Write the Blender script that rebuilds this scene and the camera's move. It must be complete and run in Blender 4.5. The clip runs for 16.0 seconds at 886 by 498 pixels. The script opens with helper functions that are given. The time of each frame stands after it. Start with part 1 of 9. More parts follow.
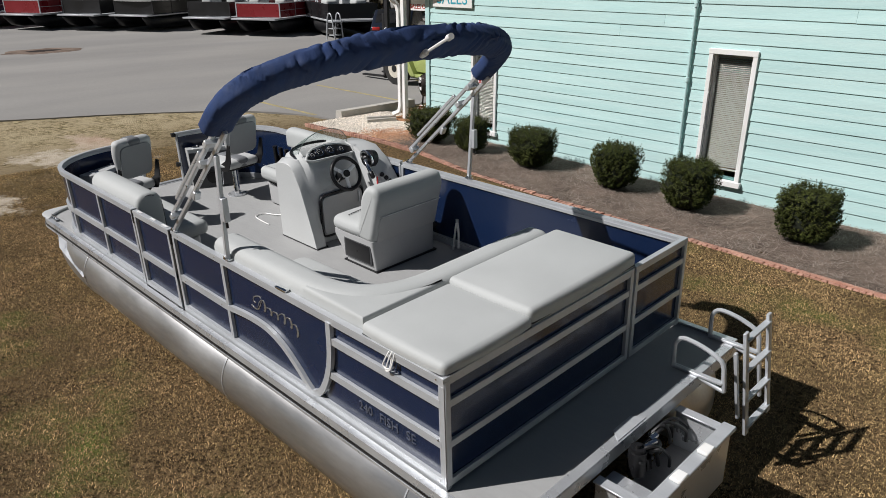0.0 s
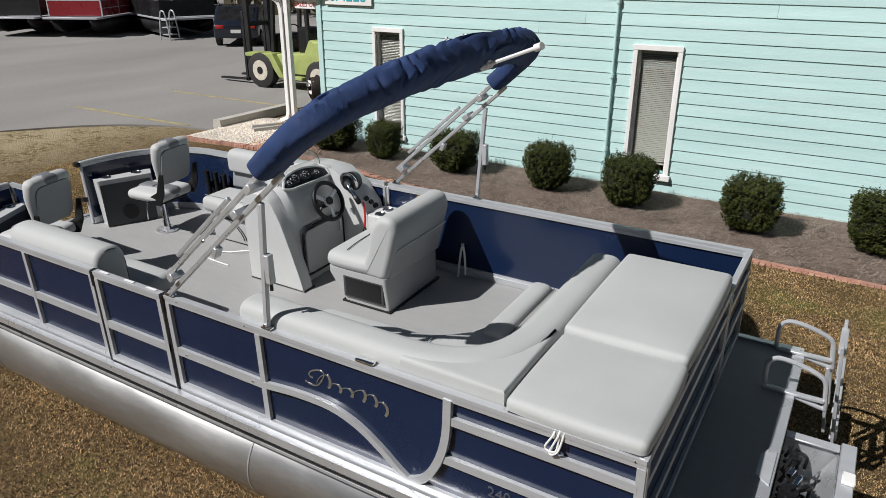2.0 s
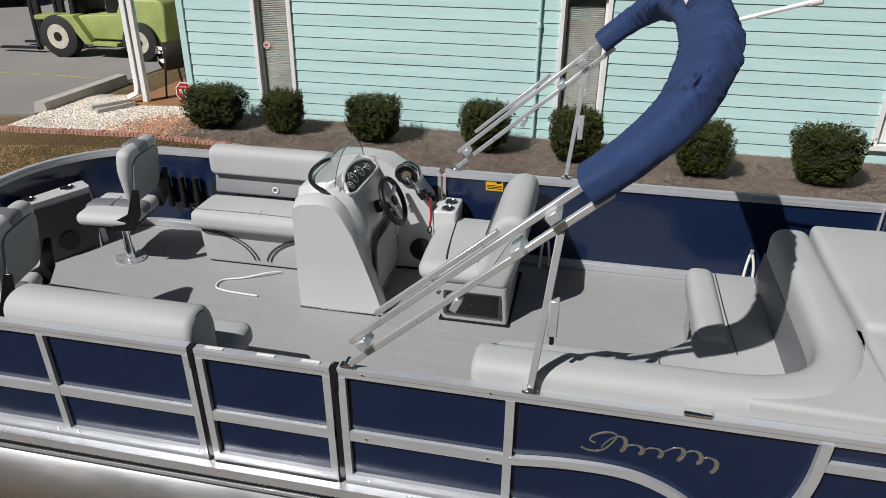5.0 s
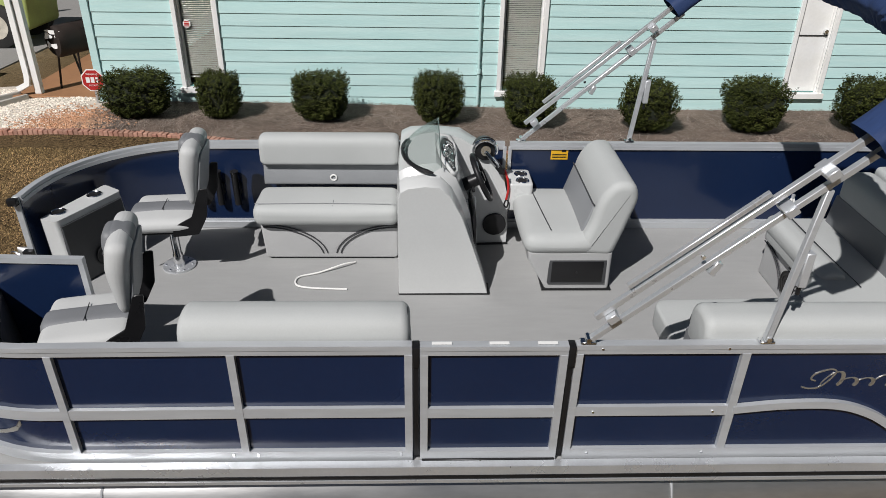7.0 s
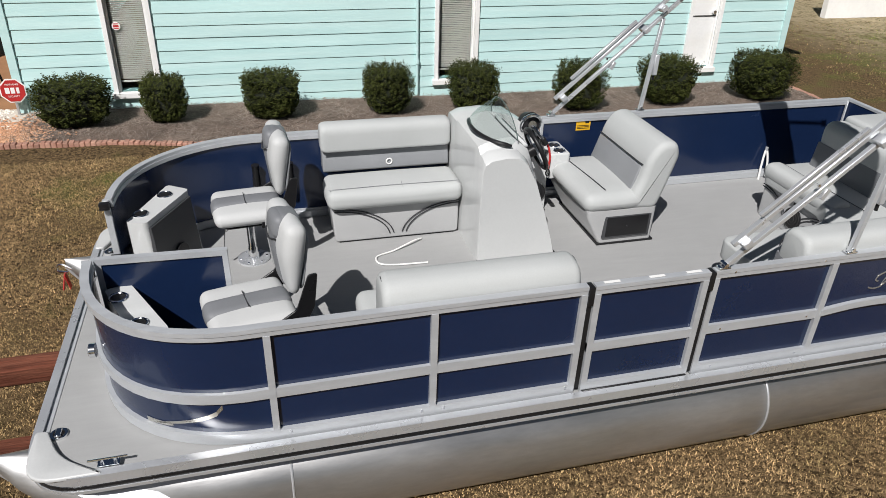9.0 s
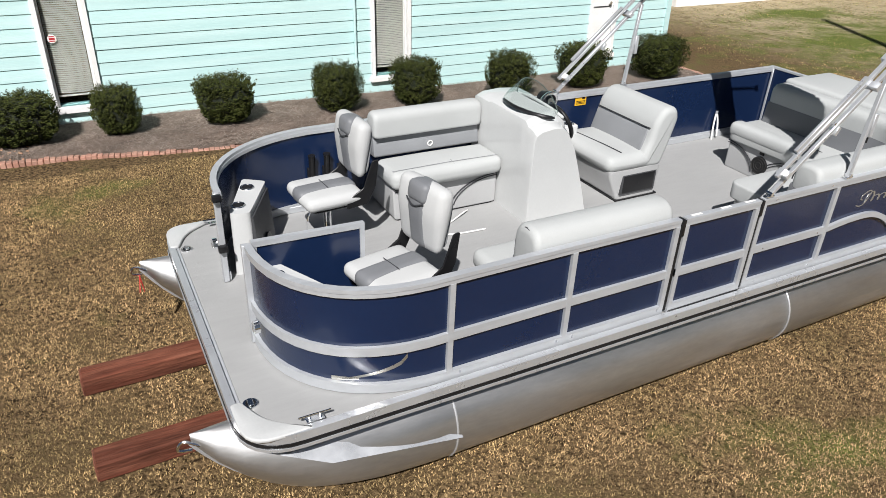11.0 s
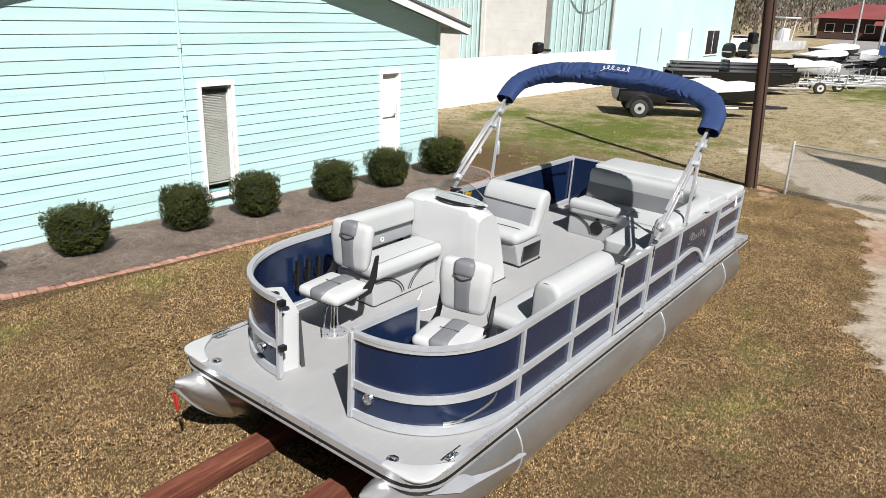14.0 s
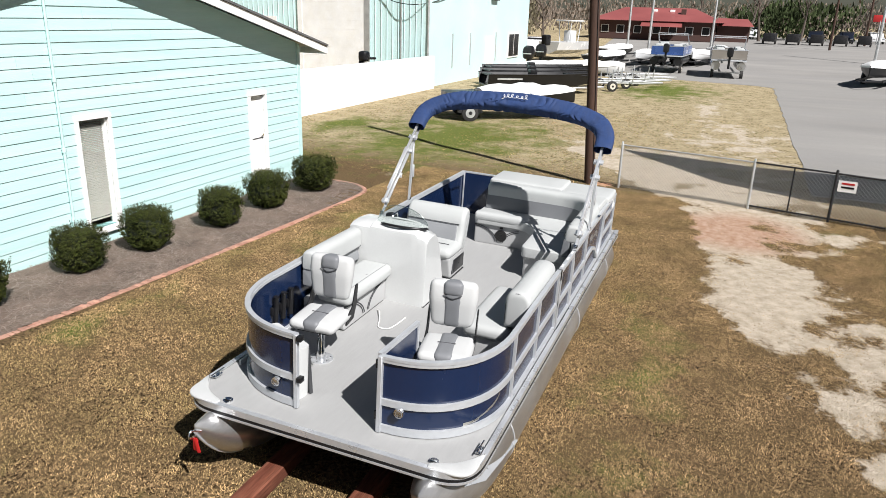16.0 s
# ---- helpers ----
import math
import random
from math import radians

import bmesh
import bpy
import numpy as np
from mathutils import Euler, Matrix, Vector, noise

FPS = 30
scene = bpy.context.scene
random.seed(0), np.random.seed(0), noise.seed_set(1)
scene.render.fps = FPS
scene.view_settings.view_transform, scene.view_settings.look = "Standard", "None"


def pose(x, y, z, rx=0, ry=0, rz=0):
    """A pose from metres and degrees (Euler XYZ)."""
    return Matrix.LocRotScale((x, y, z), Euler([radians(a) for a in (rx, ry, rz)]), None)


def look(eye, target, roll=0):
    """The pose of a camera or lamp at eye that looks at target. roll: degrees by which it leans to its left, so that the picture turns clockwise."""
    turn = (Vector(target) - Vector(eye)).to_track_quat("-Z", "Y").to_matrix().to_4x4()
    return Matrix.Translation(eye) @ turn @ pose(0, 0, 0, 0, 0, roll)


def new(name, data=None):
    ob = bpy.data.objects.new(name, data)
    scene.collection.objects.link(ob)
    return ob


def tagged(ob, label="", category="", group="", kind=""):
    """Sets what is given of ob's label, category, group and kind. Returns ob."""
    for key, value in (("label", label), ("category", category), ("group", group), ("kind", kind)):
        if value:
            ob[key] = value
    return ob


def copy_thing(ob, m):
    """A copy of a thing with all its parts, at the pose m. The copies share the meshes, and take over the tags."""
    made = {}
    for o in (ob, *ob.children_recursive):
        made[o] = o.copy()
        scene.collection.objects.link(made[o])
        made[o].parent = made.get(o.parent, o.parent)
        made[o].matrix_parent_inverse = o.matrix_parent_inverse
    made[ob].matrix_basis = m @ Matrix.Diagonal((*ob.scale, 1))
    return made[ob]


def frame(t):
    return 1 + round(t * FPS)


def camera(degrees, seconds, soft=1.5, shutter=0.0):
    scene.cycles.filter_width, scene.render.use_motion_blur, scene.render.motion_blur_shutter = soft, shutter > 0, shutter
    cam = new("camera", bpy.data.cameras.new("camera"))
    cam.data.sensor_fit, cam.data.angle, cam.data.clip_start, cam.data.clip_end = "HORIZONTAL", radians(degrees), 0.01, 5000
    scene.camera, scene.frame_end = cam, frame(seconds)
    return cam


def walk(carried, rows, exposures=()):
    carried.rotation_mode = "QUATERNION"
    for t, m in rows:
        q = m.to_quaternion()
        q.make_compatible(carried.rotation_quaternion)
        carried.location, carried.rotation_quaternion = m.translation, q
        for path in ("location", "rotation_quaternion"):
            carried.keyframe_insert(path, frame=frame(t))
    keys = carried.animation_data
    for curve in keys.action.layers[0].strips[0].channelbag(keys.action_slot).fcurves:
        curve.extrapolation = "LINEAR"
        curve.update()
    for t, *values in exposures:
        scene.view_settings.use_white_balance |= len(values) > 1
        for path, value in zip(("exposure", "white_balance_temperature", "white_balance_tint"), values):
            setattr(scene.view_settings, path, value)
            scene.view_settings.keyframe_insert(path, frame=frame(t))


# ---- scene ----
cam = camera(64.1, 16.0, soft=0.5)
PATH = [
    (0, (0.104, 0.054, 3.415), (-1.217, 1.36, 2.673), -0.1),
    (0.5, (-0.282, -0.109, 3.414), (-1.504, 1.288, 2.669), -0.2),
    (1, (-0.701, -0.211, 3.418), (-1.83, 1.261, 2.67), -0.1),
    (1.5, (-1.12, -0.266, 3.425), (-2.159, 1.268, 2.673), 0.0),
    (2, (-1.552, -0.308, 3.434), (-2.509, 1.277, 2.678), 0.2),
    (2.5, (-2.012, -0.328, 3.436), (-2.886, 1.302, 2.674), 0.2),
    (3, (-2.441, -0.306, 3.411), (-3.205, 1.37, 2.632), 0.4),
    (3.2, (-2.619, -0.28, 3.405), (-3.34, 1.413, 2.62), 0.4),
    (5.3, (-4.351, -0.284, 3.374), (-4.657, 1.481, 2.485), 0.5),
    (5.5, (-4.534, -0.29, 3.374), (-4.791, 1.478, 2.476), 0.5),
    (6, (-4.961, -0.336, 3.369), (-5.105, 1.432, 2.445), 0.8),
    (6.5, (-5.379, -0.373, 3.362), (-5.417, 1.393, 2.425), 0.9),
    (7, (-5.807, -0.398, 3.368), (-5.743, 1.366, 2.428), 1.0),
    (7.5, (-6.225, -0.412, 3.37), (-6.054, 1.345, 2.43), 1.1),
    (8, (-6.628, -0.449, 3.365), (-6.36, 1.296, 2.426), 1.2),
    (8.5, (-7.009, -0.552, 3.365), (-6.646, 1.175, 2.424), 1.3),
    (9, (-7.4, -0.618, 3.358), (-6.934, 1.084, 2.417), 1.4),
    (9.5, (-7.818, -0.656, 3.346), (-7.249, 1.014, 2.404), 1.5),
    (10, (-8.25, -0.651, 3.338), (-7.592, 0.986, 2.396), 1.6),
    (10.2, (-8.408, -0.656, 3.341), (-7.716, 0.966, 2.396), 1.5),
    (12.3, (-10.147, -0.572, 3.368), (-9.06, 0.89, 2.543), 1.6),
    (12.5, (-10.305, -0.545, 3.392), (-9.177, 0.902, 2.595), 1.6),
    (13, (-10.713, -0.434, 3.446), (-9.434, 0.925, 2.729), 1.8),
    (13.5, (-11.121, -0.279, 3.517), (-9.725, 0.999, 2.869), 1.9),
    (14, (-11.518, -0.086, 3.597), (-10.006, 1.053, 2.952), 2.0),
    (14.5, (-11.863, 0.1, 3.673), (-10.252, 1.097, 3.034), 1.9),
    (15, (-12.206, 0.317, 3.777), (-10.525, 1.196, 3.141), 1.9),
    (15.5, (-12.522, 0.56, 3.906), (-10.797, 1.349, 3.271), 1.8),
    (16, (-12.797, 0.835, 4.001), (-11.027, 1.521, 3.371), 1.8),
]
EXPOSURES = [(0, 0.05), (3, 0.05), (5.5, -0.15), (7.5, -0.12), (9, 0.14), (10.2, 0.35), (12.5, 0.48), (13.5, 0.52), (14.5, 0.57), (16, 0.65)]
walk(cam, [(t, look(eye, target, roll)) for t, eye, target, roll in PATH], EXPOSURES)

# ---- world and sun ----
SUN_DIR = Vector((-0.36, -0.55, 0.68)).normalized()
world = bpy.data.worlds.new("world")
scene.world = world
world.use_nodes = True
wn = world.node_tree.nodes
sky = wn.new("ShaderNodeTexSky")
sky.sky_type = "NISHITA"
sky.sun_disc = False
sky.sun_elevation = math.asin(SUN_DIR.z)
sky.sun_rotation = math.atan2(SUN_DIR.x, SUN_DIR.y)
sky.air_density, sky.dust_density = 1.0, 1.2
wn["Background"].inputs[1].default_value = 0.0205
world.node_tree.links.new(sky.outputs[0], wn["Background"].inputs[0])
sun = new("sun", bpy.data.lights.new("sun", "SUN"))
sun.data.energy, sun.data.angle, sun.data.color = 4.9, radians(0.55), (1.0, 0.97, 0.96)
sun.matrix_world = look(SUN_DIR * 40, (0, 0, 0))


# ---- materials ----
def material(name, base, rough=0.5, metal=0.0, var=0.10, scale=3.0, fine=45.0, bump=0.08, bscale=60.0, coat=0.0,
             other=None, amount=0.5, stretch=(1, 1, 1), island=0.0, per_object=0.0, rvar=0.12, spread=0.25, trans=0.0, gloss=0.5):
    """A procedural surface: base colour with slow and fine variation, a second colour in patches, fine relief."""
    m = bpy.data.materials.new(name)
    m.use_nodes = True
    nt, n = m.node_tree, m.node_tree.nodes
    b = n["Principled BSDF"]
    geo = n.new("ShaderNodeNewGeometry")
    mp = n.new("ShaderNodeMapping")
    mp.inputs["Scale"].default_value = stretch
    nt.links.new(geo.outputs["Position"], mp.inputs["Vector"])

    def noise_tex(s, detail=4.0, ro=0.6):
        t = n.new("ShaderNodeTexNoise")
        t.inputs["Scale"].default_value, t.inputs["Detail"].default_value, t.inputs["Roughness"].default_value = s, detail, ro
        nt.links.new(mp.outputs[0], t.inputs["Vector"])
        return t.outputs["Fac"]

    def ramp(src, lo, hi, a, z):
        r = n.new("ShaderNodeMapRange")
        r.inputs["From Min"].default_value, r.inputs["From Max"].default_value = lo, hi
        r.inputs["To Min"].default_value, r.inputs["To Max"].default_value = a, z
        nt.links.new(src, r.inputs["Value"])
        return r.outputs[0]

    def mathn(op, x, y):
        k = n.new("ShaderNodeMath")
        k.operation = op
        for i, v in enumerate((x, y)):
            if isinstance(v, (int, float)):
                k.inputs[i].default_value = v
            else:
                nt.links.new(v, k.inputs[i])
        return k.outputs[0]

    slow, quick = noise_tex(scale), noise_tex(fine, 3.0)
    gain = mathn("MULTIPLY", ramp(slow, 0.3, 0.7, 1 - var, 1 + var), ramp(quick, 0.25, 0.75, 1 - var * 0.7, 1 + var * 0.7))
    if island:
        gain = mathn("MULTIPLY", gain, ramp(geo.outputs["Random Per Island"], 0, 1, 1 - island, 1 + island))
    if per_object:
        info = n.new("ShaderNodeObjectInfo")
        gain = mathn("MULTIPLY", gain, ramp(info.outputs["Random"], 0, 1, 1 - per_object, 1 + per_object))
    mix = n.new("ShaderNodeMix")
    mix.data_type = "RGBA"
    mix.inputs["A"].default_value = (*base, 1)
    mix.inputs["B"].default_value = (*(other or base), 1)
    if island and other:
        fac = mathn("ADD", mathn("MULTIPLY", ramp(noise_tex(scale * 0.7, 6.0), 0.5 - spread, 0.5 + spread, 0, 1), 0.6),
                    mathn("MULTIPLY", mathn("FRACT", mathn("MULTIPLY", geo.outputs["Random Per Island"], 37.7), 0.0), 0.4))
        fac = mathn("MULTIPLY", fac, amount * 2)
    else:
        fac = ramp(noise_tex(scale * 1.7, 6.0), 0.5 - spread + (0.5 - amount) * 0.4, 0.5 + spread + (0.5 - amount) * 0.4, 0, 1)
    mix.clamp_factor = True
    nt.links.new(fac, mix.inputs["Factor"])
    mul = n.new("ShaderNodeVectorMath")
    mul.operation = "SCALE"
    nt.links.new(mix.outputs["Result"], mul.inputs[0])
    nt.links.new(gain, mul.inputs["Scale"])
    nt.links.new(mul.outputs[0], b.inputs["Base Color"])
    nt.links.new(ramp(slow, 0.3, 0.7, max(rough - rvar, 0.02), min(rough + rvar, 1)), b.inputs["Roughness"])
    b.inputs["Metallic"].default_value = metal
    b.inputs["Specular IOR Level"].default_value = gloss
    b.inputs["Coat Weight"].default_value = coat
    b.inputs["Coat Roughness"].default_value = 0.06
    if trans:
        b.inputs["Transmission Weight"].default_value = trans
        b.inputs["IOR"].default_value = 1.18
    if bump:
        bp = n.new("ShaderNodeBump")
        bp.inputs["Strength"].default_value, bp.inputs["Distance"].default_value = bump, 0.01
        nt.links.new(noise_tex(bscale, 5.0), bp.inputs["Height"])
        nt.links.new(bp.outputs[0], b.inputs["Normal"])
    return m


ALU = material("satin_aluminium", (0.50, 0.52, 0.54), 0.42, 0.35, 0.05, 4, 80, 0.03, 200, stretch=(1, 6, 6))
ALU_BRIGHT = material("bright_aluminium", (0.62, 0.64, 0.66), 0.33, 0.6, 0.05, 4, 90, 0.02, 150)
ALU_TUBE = material("pontoon_aluminium", (0.52, 0.522, 0.52), 0.38, 0.86, 0.10, 1.6, 30, 0.05, 25, other=(0.50, 0.495, 0.485), amount=0.4, stretch=(0.35, 1.4, 1.4))
CHROME = material("chrome", (0.85, 0.86, 0.87), 0.12, 1.0, 0.03, 4, 60, 0.0, rvar=0.04)
NAVY = material("navy_panel", (0.0072, 0.0172, 0.052), 0.22, 0.0, 0.06, 1.5, 30, 0.015, 12, coat=0.25, rvar=0.06)
VINYL = material("light_grey_vinyl", (0.425, 0.440, 0.434), 0.62, 0.0, 0.035, 2.5, 120, 0.10, 350, gloss=0.3)
VINYL_WHITE = material("white_vinyl", (0.475, 0.484, 0.480), 0.58, 0.0, 0.03, 2.5, 120, 0.10, 350, gloss=0.3)
VINYL_MID = material("mid_grey_vinyl", (0.235, 0.245, 0.255), 0.5, 0.0, 0.05, 3, 120, 0.10, 350)
VINYL_SLATE = material("slate_grey_vinyl", (0.165, 0.172, 0.182), 0.55, 0.0, 0.05, 3, 120, 0.10, 350)
VINYL_DARK = material("charcoal_vinyl", (0.05, 0.052, 0.056), 0.5, 0.0, 0.08, 3, 100, 0.08, 350)
PIPING = material("dark_piping", (0.035, 0.036, 0.04), 0.55, 0.0, 0.1, 5, 90, 0.0)
SEATBOX = material("grey_moulded_plastic", (0.40, 0.405, 0.405), 0.45, 0.0, 0.05, 3, 90, 0.05, 250)
GELCOAT = material("off_white_gelcoat", (0.545, 0.558, 0.552), 0.22, 0.0, 0.03, 2, 60, 0.008, 15, coat=0.3, rvar=0.06)
BLACK = material("black_plastic", (0.012, 0.012, 0.013), 0.35, 0.0, 0.12, 4, 80, 0.03, 120, gloss=0.3)
RUBBER = material("black_rubber", (0.022, 0.021, 0.020), 0.75, 0.0, 0.2, 5, 60, 0.15, 60)
GLASS = material("tinted_acrylic", (0.80, 0.80, 0.80), 0.04, 0.0, 0.02, 2, 20, 0.0, trans=0.97, rvar=0.02)
CANVAS = material("blue_canvas", (0.013, 0.034, 0.108), 0.85, 0.0, 0.12, 6, 160, 0.35, 26, other=(0.017, 0.042, 0.130), stretch=(1, 2.2, 1))
WHITE_PLASTIC = material("white_plastic", (0.78, 0.78, 0.76), 0.4, 0.0, 0.04, 5, 80, 0.03, 100)
CAP_PLASTIC = material("pale_grey_moulding", (0.48, 0.49, 0.485), 0.4, 0.0, 0.04, 5, 80, 0.03, 100)
SILVER_PRINT = material("silver_lettering", (0.50, 0.49, 0.45), 0.3, 0.8, 0.05, 5, 60, 0.0)
GREY_PRINT = material("faint_grey_lettering", (0.10, 0.11, 0.14), 0.4, 0.2, 0.08, 5, 60, 0.0)
YELLOW = material("yellow_label", (0.75, 0.42, 0.02), 0.5, 0.0, 0.06, 5, 60, 0.0)
RED = material("red_plastic", (0.45, 0.015, 0.015), 0.5, 0.0, 0.1, 5, 60, 0.03)
SIDING = material("mint_painted_wood", (0.44, 0.655, 0.64), 0.62, 0.0, 0.045, 1.2, 14, 0.16, 26, other=(0.53, 0.71, 0.69), amount=0.35,
                  stretch=(0.35, 1, 5), per_object=0.035)
SIDING_UNDER = material("shaded_mint_backing", (0.12, 0.24, 0.23), 0.8, 0.0, 0.08, 2, 20, 0.1, 30)
MINT_METAL = material("mint_sheet_metal", (0.56, 0.76, 0.755), 0.45, 0.0, 0.05, 0.5, 8, 0.03, 10)
WHITE_PAINT = material("white_paint", (0.80, 0.805, 0.795), 0.5, 0.0, 0.05, 1.2, 25, 0.05, 40, other=(0.74, 0.73, 0.68), amount=0.25)
WHITE_WALL = material("white_block_wall", (0.80, 0.80, 0.78), 0.7, 0.0, 0.05, 0.6, 9, 0.08, 20)
# Slats toned down to mid grey, so the blind reads dim behind its pane.
BLIND = material("toned_down_grey_slat", (0.29, 0.284, 0.255), 0.55, 0.0, 0.05, 3, 40, 0.02)
DARK_ROOM = material("dark_interior", (0.02, 0.02, 0.02), 0.9, 0.0, 0.1, 3, 30, 0.0)
WINDOW_GLASS = material("window_glass", (0.92, 0.95, 0.95), 0.02, 0.0, 0.01, 2, 20, 0.0, trans=1.0, rvar=0.01)
SHINGLE = material("grey_shingles", (0.10, 0.10, 0.10), 0.9, 0.0, 0.2, 3, 25, 0.4, 40)
MULCH = material("pine_straw_mulch", (0.150, 0.112, 0.090), 0.95, 0.0, 0.35, 2.2, 70, 0.9, 90, other=(0.20, 0.155, 0.125), amount=0.5, gloss=0.12)
STRAW = material("pine_straw", (0.195, 0.145, 0.115), 0.9, 0.0, 0.2, 2, 40, 0.0, other=(0.32, 0.275, 0.235), amount=0.5, island=0.45, gloss=0.12)
BRICK = material("red_clay_brick", (0.36, 0.175, 0.125), 0.85, 0.0, 0.16, 6, 60, 0.35, 90, other=(0.44, 0.27, 0.20), amount=0.4, per_object=0.22)
GRAVEL = material("white_gravel", (0.74, 0.69, 0.61), 0.85, 0.0, 0.15, 2, 60, 0.3, 80, other=(0.55, 0.40, 0.28), amount=0.12, island=0.3)
GRAVEL_BED = material("gravel_bed", (0.54, 0.48, 0.41), 0.95, 0.0, 0.25, 2, 60, 0.8, 70)
GRAVEL_RED = material("rust_stained_gravel", (0.46, 0.21, 0.10), 0.85, 0.0, 0.15, 2, 60, 0.3, 80, other=(0.55, 0.40, 0.28), amount=0.4, island=0.3)
ASPHALT = material("worn_asphalt", (0.235, 0.230, 0.222), 0.9, 0.0, 0.10, 0.22, 30, 0.35, 120, other=(0.290, 0.280, 0.262), amount=0.5, stretch=(1, 0.3, 1), gloss=0.12)
YELLOW_LINE = material("faded_yellow_paint", (0.42, 0.34, 0.13), 0.85, 0.0, 0.2, 4, 40, 0.2, 90, other=(0.25, 0.23, 0.17), amount=0.45)
CONCRETE = material("pale_concrete", (0.44, 0.42, 0.38), 0.9, 0.0, 0.12, 3, 40, 0.25, 60)
WOOD_RED = material("redwood_timber", (0.098, 0.028, 0.016), 0.85, 0.0, 0.45, 3, 30, 0.9, 30, other=(0.165, 0.068, 0.043), amount=0.4, stretch=(0.25, 2.5, 2.5), gloss=0.15)
WOOD_END = material("sawn_timber_end", (0.20, 0.075, 0.045), 0.9, 0.0, 0.2, 8, 60, 0.3, 90)
WOOD_POLE = material("dark_treated_pole", (0.055, 0.028, 0.018), 0.85, 0.0, 0.25, 3, 30, 0.5, 40, stretch=(3, 3, 0.3))
PORCH = material("brown_porch_floor", (0.30, 0.15, 0.07), 0.8, 0.0, 0.12, 2, 30, 0.2, 50)
STEEL_DARK = material("dark_steel", (0.03, 0.03, 0.032), 0.5, 0.5, 0.2, 4, 40, 0.1, 60)
RUST = material("rusty_black_steel", (0.022, 0.014, 0.011), 0.7, 0.3, 0.3, 5, 40, 0.2, 60)
GALV = material("galvanised_wire", (0.55, 0.56, 0.56), 0.5, 0.7, 0.1, 4, 60, 0.0)
LIME = material("lime_green_paint", (0.36, 0.43, 0.135), 0.55, 0.0, 0.12, 2, 25, 0.08, 30, other=(0.30, 0.34, 0.12), amount=0.4)
RIM_WHITE = material("cream_wheel_rim", (0.55, 0.51, 0.43), 0.6, 0.0, 0.15, 8, 50, 0.08, 60)
LEAF = material("boxwood_leaf", (0.018, 0.026, 0.006), 0.75, 0.0, 0.15, 3, 40, 0.0, other=(0.066, 0.074, 0.018), amount=0.5, island=0.6, gloss=0.12)
CORE_SHADE = material("shaded_shrub_core", (0.010, 0.014, 0.006), 0.95, 0.0, 0.3, 10, 60, 0.5, 40)
TWIG = material("shrub_twig", (0.07, 0.045, 0.03), 0.9, 0.0, 0.2, 8, 60, 0.2, 60)
BARK = material("grey_bark", (0.10, 0.08, 0.065), 0.95, 0.0, 0.25, 4, 30, 0.4, 30)
BARE = material("bare_twigs", (0.19, 0.155, 0.125), 0.95, 0.0, 0.25, 0.3, 5, 0.0, island=0.3, gloss=0.12)
CLAY = material("red_clay", (0.40, 0.20, 0.115), 0.95, 0.0, 0.25, 5, 60, 0.6, 40, other=(0.34, 0.245, 0.165), amount=0.5, gloss=0.1)
PINE = material("pine_foliage", (0.030, 0.046, 0.018), 0.9, 0.0, 0.25, 0.3, 5, 0.0, other=(0.055, 0.07, 0.03), island=0.4, gloss=0.12)
SCRUB = material("winter_scrub", (0.135, 0.115, 0.085), 0.95, 0.0, 0.3, 0.2, 3, 0.0, other=(0.16, 0.15, 0.09), island=0.3, gloss=0.12)
RED_ROOF = material("red_metal_roof", (0.26, 0.075, 0.07), 0.5, 0.0, 0.08, 0.3, 6, 0.03, 8)
BRICK_WALL = material("dark_red_brick_wall", (0.065, 0.032, 0.026), 0.85, 0.0, 0.12, 0.6, 12, 0.2, 30)
COVER = material("white_boat_cover", (0.72, 0.72, 0.71), 0.65, 0.0, 0.05, 0.8, 12, 0.35, 4)
HULL_BLACK = material("black_hull", (0.006, 0.006, 0.007), 0.4, 0.0, 0.15, 1, 20, 0.03, 20)
HULL_WHITE = material("white_gelcoat_hull", (0.66, 0.67, 0.67), 0.25, 0.0, 0.05, 1, 20, 0.0)
HULL_RED = material("dark_red_panel", (0.20, 0.012, 0.018), 0.3, 0.0, 0.08, 1, 20, 0.0)
HULL_BLUE = material("mid_blue_panel", (0.04, 0.085, 0.24), 0.3, 0.0, 0.08, 1, 20, 0.0)
HULL_TAN = material("taupe_panel", (0.21, 0.19, 0.165), 0.4, 0.0, 0.08, 1, 20, 0.0)
CAR_WHITE = material("white_car_paint", (0.70, 0.71, 0.72), 0.2, 0.0, 0.03, 1, 20, 0.0, coat=0.5)
CAR_DARK = material("dark_car_paint", (0.014, 0.018, 0.030), 0.2, 0.2, 0.03, 1, 20, 0.0, coat=0.5)
SIGN_RED = material("sign_red", (0.42, 0.02, 0.02), 0.5, 0.0, 0.05, 5, 50, 0.0)
SIGN_TEAL = material("sign_teal", (0.03, 0.32, 0.42), 0.5, 0.0, 0.05, 5, 50, 0.0)


def clear_sheet(name, tint, gloss=0.10):
    """Thin clear sheet: seen through, with a faint gloss."""
    m = bpy.data.materials.new(name)
    m.use_nodes = True
    nt, n = m.node_tree, m.node_tree.nodes
    n.remove(n["Principled BSDF"])
    a, g, x = n.new("ShaderNodeBsdfTransparent"), n.new("ShaderNodeBsdfGlossy"), n.new("ShaderNodeMixShader")
    a.inputs["Color"].default_value = (*tint, 1)
    g.inputs["Roughness"].default_value = 0.06
    x.inputs[0].default_value = gloss
    nt.links.new(a.outputs[0], x.inputs[1])
    nt.links.new(g.outputs[0], x.inputs[2])
    nt.links.new(x.outputs[0], n["Material Output"].inputs["Surface"])
    return m


